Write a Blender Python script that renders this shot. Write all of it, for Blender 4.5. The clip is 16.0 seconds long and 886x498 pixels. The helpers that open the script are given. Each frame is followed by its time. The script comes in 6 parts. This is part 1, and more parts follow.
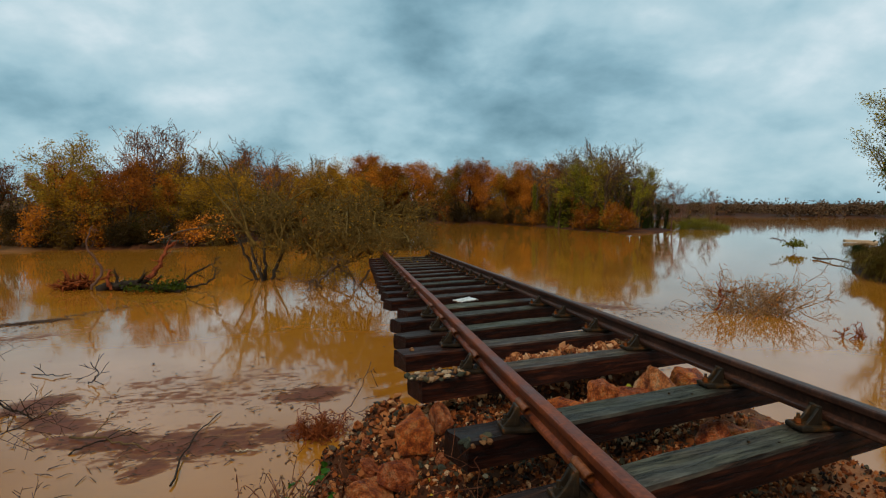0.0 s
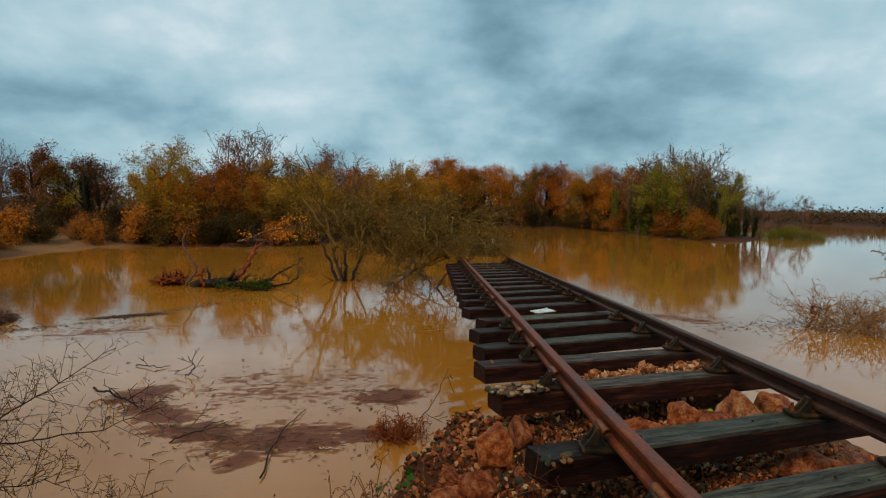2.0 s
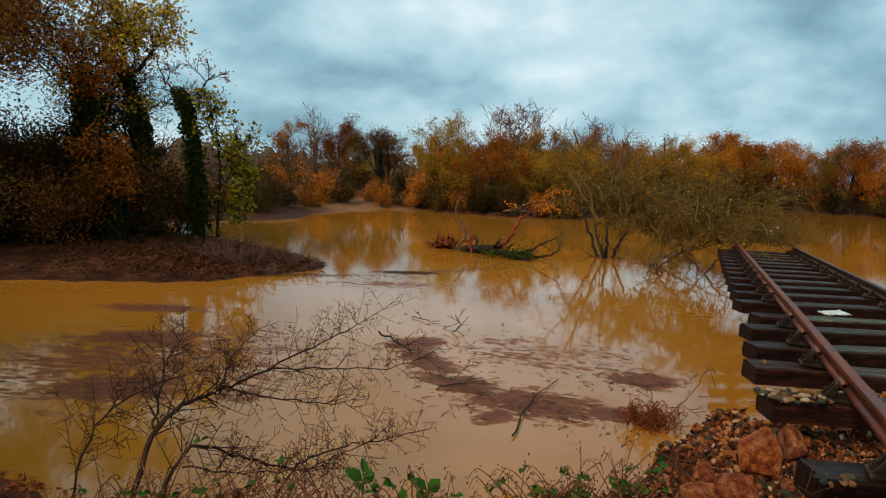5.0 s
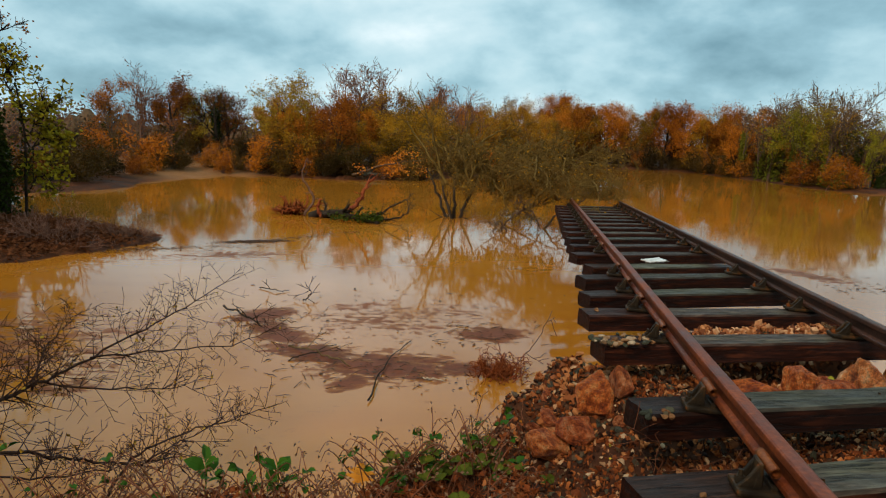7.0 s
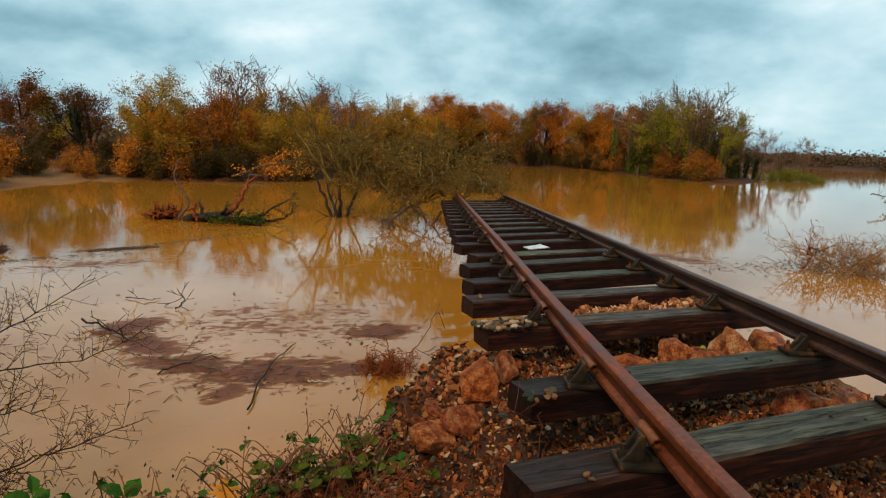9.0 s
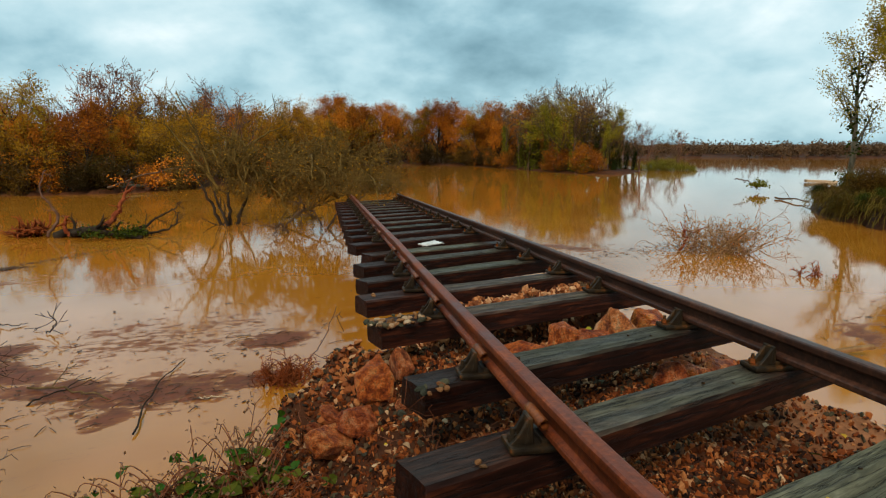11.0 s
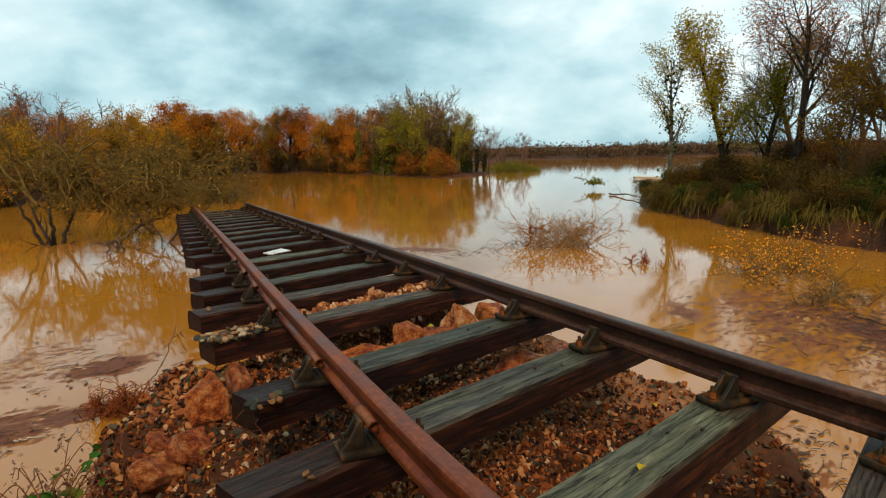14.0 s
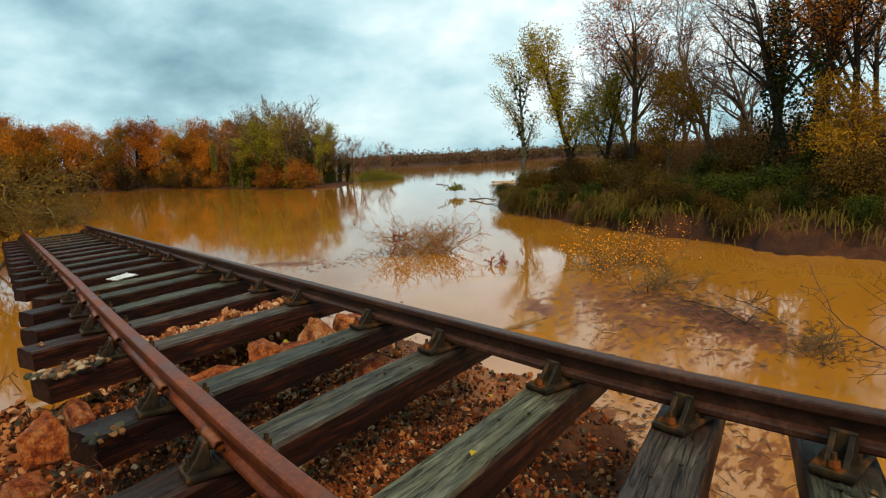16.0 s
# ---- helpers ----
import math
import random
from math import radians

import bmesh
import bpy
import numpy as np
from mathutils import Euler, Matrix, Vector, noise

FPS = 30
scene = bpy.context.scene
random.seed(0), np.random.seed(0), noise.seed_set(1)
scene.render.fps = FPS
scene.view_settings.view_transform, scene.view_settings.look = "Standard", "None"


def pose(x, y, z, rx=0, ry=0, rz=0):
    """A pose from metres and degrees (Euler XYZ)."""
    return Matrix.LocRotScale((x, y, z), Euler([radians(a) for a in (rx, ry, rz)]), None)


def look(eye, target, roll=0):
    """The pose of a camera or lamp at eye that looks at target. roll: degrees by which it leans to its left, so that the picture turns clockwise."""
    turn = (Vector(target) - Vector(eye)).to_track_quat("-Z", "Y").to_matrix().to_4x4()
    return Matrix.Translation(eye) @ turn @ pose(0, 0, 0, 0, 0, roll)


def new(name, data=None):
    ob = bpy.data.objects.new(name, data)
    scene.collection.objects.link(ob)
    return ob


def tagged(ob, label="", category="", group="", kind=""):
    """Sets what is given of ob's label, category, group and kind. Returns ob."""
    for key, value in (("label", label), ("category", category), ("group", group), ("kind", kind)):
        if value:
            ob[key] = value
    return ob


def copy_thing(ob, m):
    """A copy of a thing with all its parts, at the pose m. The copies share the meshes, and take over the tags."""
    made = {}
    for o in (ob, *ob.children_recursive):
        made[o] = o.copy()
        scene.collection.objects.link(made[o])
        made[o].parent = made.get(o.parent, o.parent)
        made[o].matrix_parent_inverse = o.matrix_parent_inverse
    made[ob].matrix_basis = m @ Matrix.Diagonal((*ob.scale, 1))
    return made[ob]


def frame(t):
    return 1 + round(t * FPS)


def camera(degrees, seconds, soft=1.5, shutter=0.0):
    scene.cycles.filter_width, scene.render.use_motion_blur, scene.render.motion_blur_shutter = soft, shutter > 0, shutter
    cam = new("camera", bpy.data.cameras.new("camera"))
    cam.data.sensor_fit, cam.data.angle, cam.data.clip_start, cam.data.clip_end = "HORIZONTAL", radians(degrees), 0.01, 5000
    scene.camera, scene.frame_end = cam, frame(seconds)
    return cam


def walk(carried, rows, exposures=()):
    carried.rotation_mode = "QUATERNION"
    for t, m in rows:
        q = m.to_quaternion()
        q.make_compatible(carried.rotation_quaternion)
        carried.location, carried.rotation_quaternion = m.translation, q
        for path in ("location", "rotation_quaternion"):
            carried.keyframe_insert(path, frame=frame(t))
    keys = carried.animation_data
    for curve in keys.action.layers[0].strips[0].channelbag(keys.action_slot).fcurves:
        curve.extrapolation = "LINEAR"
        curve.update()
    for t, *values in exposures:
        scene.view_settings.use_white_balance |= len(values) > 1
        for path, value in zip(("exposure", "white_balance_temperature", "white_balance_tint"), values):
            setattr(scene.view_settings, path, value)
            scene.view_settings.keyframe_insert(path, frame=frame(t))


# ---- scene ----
cam = camera(70.0, 16.0, soft=1.2)

# seconds, x, y, z, yaw, pitch, roll
PATH = [
    (0.0, 0.002, 0.044, 2.996, -23.23, -3.96, 0.12),
    (0.5, -0.023, 0.003, 3.027, -22.54, -3.74, 0.45),
    (1.0, -0.041, -0.020, 3.055, -21.65, -3.59, 0.88),
    (1.5, -0.064, -0.046, 3.084, -19.90, -3.57, 0.97),
    (2.0, -0.116, -0.083, 3.116, -16.47, -3.81, 1.00),
    (2.5, -0.178, -0.104, 3.128, -11.67, -4.19, 0.97),
    (3.0, -0.232, -0.136, 3.130, -5.07, -4.87, 1.28),
    (3.5, -0.267, -0.221, 3.149, 1.07, -5.55, 1.78),
    (3.7, -0.258, -0.233, 3.149, 3.31, -5.81, 1.99),
    (4.2, -0.268, -0.275, 3.165, 7.01, -6.42, 2.58),
    (4.7, -0.218, -0.247, 3.162, 7.54, -6.84, 3.00),
    (5.2, -0.151, -0.186, 3.151, 5.74, -7.19, 3.34),
    (5.8, -0.109, -0.128, 3.138, 1.71, -7.65, 3.76),
    (6.0, -0.138, -0.153, 3.169, -0.56, -7.78, 3.46),
    (6.5, -0.149, -0.141, 3.171, -3.95, -8.38, 3.68),
    (7.0, -0.127, -0.103, 3.156, -6.87, -9.71, 2.57),
    (7.5, -0.083, -0.034, 3.119, -9.67, -10.26, 2.23),
    (8.0, -0.037, 0.030, 3.078, -12.87, -9.55, 2.33),
    (8.5, -0.002, 0.073, 3.051, -15.03, -9.48, 1.90),
    (9.0, 0.027, 0.104, 3.029, -16.81, -9.33, 1.76),
    (9.6, 0.051, 0.125, 3.014, -19.47, -9.26, 1.30),
    (10.2, 0.081, 0.129, 3.003, -22.23, -9.21, 0.63),
    (10.8, 0.110, 0.124, 2.995, -25.00, -9.16, 0.03),
    (11.5, 0.141, 0.111, 2.989, -28.14, -9.12, -0.32),
    (12.0, 0.176, 0.110, 2.982, -30.08, -9.12, -0.46),
    (12.5, 0.208, 0.113, 2.974, -32.21, -9.01, -0.51),
    (13.0, 0.238, 0.114, 2.964, -34.32, -8.70, -0.90),
    (13.5, 0.260, 0.110, 2.956, -36.32, -8.66, -1.08),
    (14.0, 0.278, 0.099, 2.950, -38.66, -8.78, -1.29),
    (14.5, 0.296, 0.086, 2.946, -40.55, -9.04, -1.48),
    (15.0, 0.312, 0.071, 2.942, -42.66, -8.88, -2.00),
    (15.5, 0.309, 0.027, 2.950, -45.10, -8.89, -2.20),
    (16.0, 0.269, -0.102, 2.987, -50.60, -8.45, -2.90),]
walk(cam, [(t, pose(x, y, z, 90 + pitch, 0, yaw) @ pose(0, 0, 0, 0, 0, roll)) for t, x, y, z, yaw, pitch, roll in PATH],
     exposures=[(0.0, -0.15, 6310, 10), (2.0, -0.20, 6270, 10), (3.5, -0.14, 6310, 10), (5.0, 0.08, 6390, 10), (6.0, 0.18, 6430, 10), (7.0, 0.22, 6500, 10),
                (9.0, 0.22, 6500, 10), (12.5, 0.30, 6700, 10), (16.0, 0.40, 6800, 10)])

# ---- world and sun ----
SUN_ELEVATION, SUN_AZIMUTH = radians(42), radians(215)


def make_world():
    world = bpy.data.worlds.new("overcast_sky")
    scene.world = world
    world.use_nodes = True
    nt = world.node_tree
    nt.nodes.clear()
    N, link = nt.nodes.new, nt.links.new
    out, bg = N("ShaderNodeOutputWorld"), N("ShaderNodeBackground")
    sky = N("ShaderNodeTexSky")
    sky.sky_type, sky.sun_disc = "NISHITA", False
    sky.sun_elevation, sky.sun_rotation = SUN_ELEVATION, SUN_AZIMUTH
    sky_gain = N("ShaderNodeVectorMath")
    sky_gain.operation = "SCALE"
    sky_gain.inputs["Scale"].default_value = 0.085
    link(sky.outputs[0], sky_gain.inputs[0])
    co, sep = N("ShaderNodeTexCoord"), N("ShaderNodeSeparateXYZ")
    link(co.outputs["Generated"], sep.inputs[0])
    # a flat cloud layer, drawn out sideways
    lift = N("ShaderNodeMath")
    lift.operation, lift.inputs[1].default_value = "ADD", 1.0
    link(sep.outputs["Z"], lift.inputs[0])
    floor_z = N("ShaderNodeMath")
    floor_z.operation, floor_z.inputs[1].default_value = "MAXIMUM", 0.2
    link(lift.outputs[0], floor_z.inputs[0])
    div = N("ShaderNodeVectorMath")
    div.operation = "DIVIDE"
    comb = N("ShaderNodeCombineXYZ")
    for k in range(3):
        link(floor_z.outputs[0], comb.inputs[k])
    link(co.outputs["Generated"], div.inputs[0])
    link(comb.outputs[0], div.inputs[1])
    shift = N("ShaderNodeMapping")
    shift.inputs["Location"].default_value = (1.2, 4.6, 0)
    shift.inputs["Rotation"].default_value = (0, 0, radians(25))
    shift.inputs["Scale"].default_value = (1.0, 1.0, 1.75)
    link(div.outputs[0], shift.inputs[0])

    def noise_tex(scale, detail, rough, distort):
        n = N("ShaderNodeTexNoise")
        n.inputs["Scale"].default_value, n.inputs["Detail"].default_value = scale, detail
        n.inputs["Roughness"].default_value, n.inputs["Distortion"].default_value = rough, distort
        link(shift.outputs[0], n.inputs["Vector"])
        return n

    big, small = noise_tex(3.0, 7, 0.50, 0.12), noise_tex(8.0, 7, 0.52, 0.12)
    mix = N("ShaderNodeMix")
    mix.inputs[0].default_value = 0.32
    link(big.outputs[0], mix.inputs[2])
    link(small.outputs[0], mix.inputs[3])
    ramp = N("ShaderNodeValToRGB")
    e = ramp.color_ramp.elements
    e[0].position, e[0].color = 0.34, (0.15, 0.295, 0.36, 1)
    e[1].position, e[1].color = 0.62, (0.78, 0.90, 0.93, 1)
    for p, c in ((0.43, (0.29, 0.49, 0.57, 1)), (0.49, (0.43, 0.64, 0.71, 1)), (0.56, (0.58, 0.76, 0.81, 1))):
        el = e.new(p)
        el.color = c
    link(mix.outputs[0], ramp.inputs[0])
    both = N("ShaderNodeMix")
    both.data_type = "RGBA"
    both.inputs[0].default_value = 0.93
    link(sky_gain.outputs[0], both.inputs[6])
    link(ramp.outputs[0], both.inputs[7])
    link(both.outputs[2], bg.inputs["Color"])
    bg.inputs["Strength"].default_value = 1.0
    link(bg.outputs[0], out.inputs[0])


make_world()
sun = new("sun", bpy.data.lights.new("sun", "SUN"))
sun.data.energy, sun.data.angle, sun.data.color = 1.95, radians(14), (1.0, 0.84, 0.66)
sun.matrix_world = look((0, 0, 0), (-math.sin(SUN_AZIMUTH) * math.cos(SUN_ELEVATION), -math.cos(SUN_AZIMUTH) * math.cos(SUN_ELEVATION),
                                    -math.sin(SUN_ELEVATION)))

# ---- materials ----


class Shade:
    """A small wrapper that strings shader nodes together."""

    def __init__(self, name):
        self.mat = bpy.data.materials.new(name)
        self.mat.use_nodes = True
        self.nt = self.mat.node_tree
        self.bsdf = self.nt.nodes["Principled BSDF"]
        self.coords = self.nt.nodes.new("ShaderNodeTexCoord").outputs["Object"]

    def node(self, kind, **values):
        n = self.nt.nodes.new(kind)
        for key, v in values.items():
            n.inputs[key.replace("_", " ")].default_value = v
        return n

    def link(self, a, b):
        self.nt.links.new(a, b)

    def world_coords(self):
        self.coords = self.nt.nodes.new("ShaderNodeNewGeometry").outputs["Position"]
        return self

    def noise(self, scale, detail=5, rough=0.55, stretch=None, distort=0.0):
        n = self.node("ShaderNodeTexNoise", Scale=scale, Detail=detail, Roughness=rough, Distortion=distort)
        src = self.coords
        if stretch:
            m = self.node("ShaderNodeMapping", Scale=stretch)
            self.link(src, m.inputs[0])
            src = m.outputs[0]
        self.link(src, n.inputs["Vector"])
        return n.outputs[0]

    def ramp(self, fac, stops):
        r = self.nt.nodes.new("ShaderNodeValToRGB")
        e = r.color_ramp.elements
        e[0].position, e[0].color = stops[0][0], (*stops[0][1], 1)
        e[1].position, e[1].color = stops[-1][0], (*stops[-1][1], 1)
        for p, c in stops[1:-1]:
            e.new(p).color = (*c, 1)
        self.link(fac, r.inputs[0])
        return r.outputs[0]

    def mix(self, fac, a, b, mode="MIX"):
        n = self.nt.nodes.new("ShaderNodeMix")
        n.data_type, n.blend_type = "RGBA", mode
        for i, v in ((0, fac), (6, a), (7, b)):
            if isinstance(v, (int, float)):
                n.inputs[i].default_value = v
            elif isinstance(v, tuple):
                n.inputs[i].default_value = (*v, 1)
            else:
                self.link(v, n.inputs[i])
        return n.outputs[2]

    def math(self, op, a, b=0.0):
        n = self.nt.nodes.new("ShaderNodeMath")
        n.operation = op
        for i, v in ((0, a), (1, b)):
            if isinstance(v, (int, float)):
                n.inputs[i].default_value = v
            else:
                self.link(v, n.inputs[i])
        return n.outputs[0]

    def island(self):
        return self.nt.nodes.new("ShaderNodeNewGeometry").outputs["Random Per Island"]

    def random(self):
        return self.nt.nodes.new("ShaderNodeObjectInfo").outputs["Random"]

    def bump(self, height, strength=0.5, distance=0.01):
        b = self.node("ShaderNodeBump", Strength=strength, Distance=distance)
        self.link(height, b.inputs["Height"])
        self.link(b.outputs[0], self.bsdf.inputs["Normal"])
        return self

    def done(self, color, rough=0.8, metal=0.0, spec=0.5):
        for key, v in (("Base Color", color), ("Roughness", rough), ("Metallic", metal), ("Specular IOR Level", spec)):
            if isinstance(v, tuple):
                self.bsdf.inputs[key].default_value = (*v, 1)
            elif isinstance(v, (int, float)):
                self.bsdf.inputs[key].default_value = v
            else:
                self.link(v, self.bsdf.inputs[key])
        return self.mat


def bark_material(name, dark, light, scale=6.0, rough=0.85):
    s = Shade(name)
    grain = s.noise(scale, 6, 0.6, (1, 1, 0.25))
    s.bump(grain, 0.6, 0.02)
    return s.done(s.ramp(grain, [(0.3, dark), (0.7, light)]), rough, spec=0.05)


def leaf_material(name, colors, rough=0.6):
    """Leaves vary a little one by one and more from plant to plant."""
    s = Shade(name)
    n = len(colors)
    pick = s.math("ADD", s.math("MULTIPLY", s.island(), 0.28), s.math("MULTIPLY", s.random(), 0.72))
    tint = s.ramp(pick, [(i / (n - 1), c) for i, c in enumerate(colors)])
    whole_tone = s.ramp(s.math("FRACT", s.math("MULTIPLY", s.random(), 7.3)), [(0.0, (0.72, 0.72, 0.72)), (1.0, (1.2, 1.16, 1.06))])
    return s.done(s.mix(1.0, tint, whole_tone, "MULTIPLY"), rough, spec=0.04)


def water_material():
    s = Shade("muddy_flood_water").world_coords()
    silt = s.noise(0.22, 5, 0.6, (1, 1.6, 1), 0.6)
    base = s.ramp(silt, [(0.3, (0.36, 0.122, 0.009)), (0.55, (0.40, 0.145, 0.014)), (0.75, (0.43, 0.178, 0.030))])
    # purple-brown clouds: sunken leaf litter, some also painting in the trees' dark reflections

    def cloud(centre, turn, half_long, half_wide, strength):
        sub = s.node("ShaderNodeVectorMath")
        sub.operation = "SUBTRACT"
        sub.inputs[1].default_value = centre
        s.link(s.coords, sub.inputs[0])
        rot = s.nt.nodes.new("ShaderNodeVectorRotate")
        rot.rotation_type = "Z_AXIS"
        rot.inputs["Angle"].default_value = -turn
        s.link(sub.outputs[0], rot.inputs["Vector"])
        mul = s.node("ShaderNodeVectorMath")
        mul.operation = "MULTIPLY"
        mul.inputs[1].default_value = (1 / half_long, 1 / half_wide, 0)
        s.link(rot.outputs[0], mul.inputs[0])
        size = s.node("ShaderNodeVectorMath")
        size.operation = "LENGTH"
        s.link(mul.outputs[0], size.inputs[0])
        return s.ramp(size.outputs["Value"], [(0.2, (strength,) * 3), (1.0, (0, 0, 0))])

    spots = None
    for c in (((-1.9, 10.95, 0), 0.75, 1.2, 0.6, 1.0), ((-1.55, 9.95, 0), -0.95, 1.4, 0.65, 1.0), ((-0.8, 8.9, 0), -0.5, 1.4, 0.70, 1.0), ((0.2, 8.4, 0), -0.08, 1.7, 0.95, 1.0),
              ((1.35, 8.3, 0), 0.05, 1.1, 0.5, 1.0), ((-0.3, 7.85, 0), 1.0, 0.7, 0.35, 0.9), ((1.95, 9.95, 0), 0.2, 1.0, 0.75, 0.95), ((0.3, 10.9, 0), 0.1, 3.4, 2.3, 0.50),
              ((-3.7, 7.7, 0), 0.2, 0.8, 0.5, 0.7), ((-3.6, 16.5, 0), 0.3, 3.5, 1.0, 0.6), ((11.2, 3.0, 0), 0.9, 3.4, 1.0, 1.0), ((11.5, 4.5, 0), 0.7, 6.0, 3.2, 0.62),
              # left-hand clouds: litter patches, strengthened to stand in for reflected dark trees
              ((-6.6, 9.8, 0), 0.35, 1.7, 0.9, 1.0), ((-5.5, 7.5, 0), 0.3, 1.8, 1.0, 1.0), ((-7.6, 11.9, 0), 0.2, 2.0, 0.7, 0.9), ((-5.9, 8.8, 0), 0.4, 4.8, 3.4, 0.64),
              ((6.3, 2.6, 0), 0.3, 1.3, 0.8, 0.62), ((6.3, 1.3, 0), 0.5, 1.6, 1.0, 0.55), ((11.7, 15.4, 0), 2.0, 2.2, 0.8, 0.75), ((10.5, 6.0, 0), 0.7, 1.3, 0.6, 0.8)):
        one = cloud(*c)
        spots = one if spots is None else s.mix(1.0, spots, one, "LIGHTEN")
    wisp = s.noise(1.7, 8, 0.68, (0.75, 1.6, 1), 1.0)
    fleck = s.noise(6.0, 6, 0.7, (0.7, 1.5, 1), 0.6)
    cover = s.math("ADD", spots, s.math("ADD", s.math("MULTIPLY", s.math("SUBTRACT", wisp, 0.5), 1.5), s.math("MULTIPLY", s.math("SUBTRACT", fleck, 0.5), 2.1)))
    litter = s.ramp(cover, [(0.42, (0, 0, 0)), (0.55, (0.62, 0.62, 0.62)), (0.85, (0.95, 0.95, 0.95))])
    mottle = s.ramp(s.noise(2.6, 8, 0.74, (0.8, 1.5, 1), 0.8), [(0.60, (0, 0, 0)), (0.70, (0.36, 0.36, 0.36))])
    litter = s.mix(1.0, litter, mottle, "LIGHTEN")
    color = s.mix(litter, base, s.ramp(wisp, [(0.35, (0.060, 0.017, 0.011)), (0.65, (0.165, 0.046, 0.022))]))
    ripple = s.noise(1.6, 4, 0.5, (1, 1.5, 1))
    fine = s.noise(7.0, 3, 0.5, (1, 1.4, 1))
    s.bump(s.mix(0.25, ripple, fine), 0.05, 0.03)
    s.bsdf.inputs["IOR"].default_value = 1.49
    return s.done(color, s.ramp(litter, [(0.0, (0.035,) * 3), (0.9, (0.45,) * 3)]), spec=s.ramp(litter, [(0.0, (0.5,) * 3), (0.6, (0.06,) * 3)]))


def earth_material():
    s = Shade("wet_brown_earth").world_coords()
    big, fine = s.noise(0.9, 6, 0.6), s.noise(14, 6, 0.65)
    mud = s.ramp(big, [(0.3, (0.018, 0.006, 0.003)), (0.5, (0.060, 0.021, 0.008)), (0.70, (0.145, 0.050, 0.019))])
    far = s.node("ShaderNodeVectorMath")
    far.operation = "DISTANCE"
    far.inputs[1].default_value = (-14, 47, 0)
    s.link(s.coords, far.inputs[0])
    sand = s.ramp(s.math("DIVIDE", far.outputs["Value"], 12.0), [(0.35, (1, 1, 1)), (0.7, (0, 0, 0))])
    mud = s.mix(sand, mud, (0.25, 0.115, 0.042))
    near = s.node("ShaderNodeVectorMath")
    near.operation = "DISTANCE"
    near.inputs[1].default_value = (4.7, 2.7, 0.6)
    s.link(s.coords, near.inputs[0])
    silt = s.ramp(s.math("ADD", s.math("DIVIDE", near.outputs["Value"], 2.4), s.math("MULTIPLY", big, 0.3)), [(0.55, (1, 1, 1)), (0.85, (0, 0, 0))])
    mud = s.mix(silt, mud, (0.25, 0.105, 0.046))
    grit = s.ramp(fine, [(0.35, (0.55, 0.5, 0.45)), (0.65, (1.25, 1.2, 1.15))])
    s.bump(fine, 0.8, 0.03)
    return s.done(s.mix(0.8, mud, grit, "MULTIPLY"), s.ramp(big, [(0.3, (0.55,) * 3), (0.7, (0.9,) * 3)]), spec=0.12)


def stone_material(name, stops, bump_scale=22, rough=0.72):
    s = Shade(name)
    tint = s.ramp(s.math("FRACT", s.math("ADD", s.island(), s.random())), stops)
    mottle = s.noise(bump_scale, 5, 0.6)
    tone = s.ramp(mottle, [(0.3, (0.62, 0.6, 0.58)), (0.7, (1.2, 1.18, 1.15))])
    s.bump(mottle, 0.5, 0.01)
    return s.done(s.mix(0.85, tint, tone, "MULTIPLY"), rough, spec=0.10)


def boulder_material():
    s = Shade("ochre_sandstone")
    big, fine = s.noise(2.3, 8, 0.68), s.noise(16, 6, 0.65)
    ochre = s.ramp(big, [(0.30, (0.055, 0.013, 0.005)), (0.42, (0.30, 0.075, 0.020)), (0.52, (0.60, 0.21, 0.062)), (0.62, (0.66, 0.39, 0.21))])
    tone = s.ramp(s.random(), [(0.0, (1.25, 1.0, 0.9)), (0.3, (1.4, 0.95, 0.42)), (0.6, (1.15, 0.76, 0.58)), (0.8, (1.3, 1.05, 0.95)), (1.0, (1.4, 1.4, 1.3))])
    seam = s.ramp(s.math("ABSOLUTE", s.math("SUBTRACT", s.noise(3.2, 4, 0.5, None, 0.8), 0.5)), [(0.0, (0.25, 0.18, 0.15)), (0.035, (1, 1, 1))])
    ochre = s.mix(0.45, ochre, seam, "MULTIPLY")
    pits = s.ramp(fine, [(0.34, (0.35, 0.28, 0.24)), (0.48, (1, 1, 1)), (0.66, (1.25, 1.2, 1.15))])
    ochre = s.mix(0.8, ochre, pits, "MULTIPLY")
    s.bump(s.mix(0.6, big, fine), 1.0, 0.14)
    return s.done(s.mix(1.0, ochre, tone, "MULTIPLY"), s.ramp(fine, [(0.35, (0.32,) * 3), (0.65, (0.7,) * 3)]), spec=0.28)


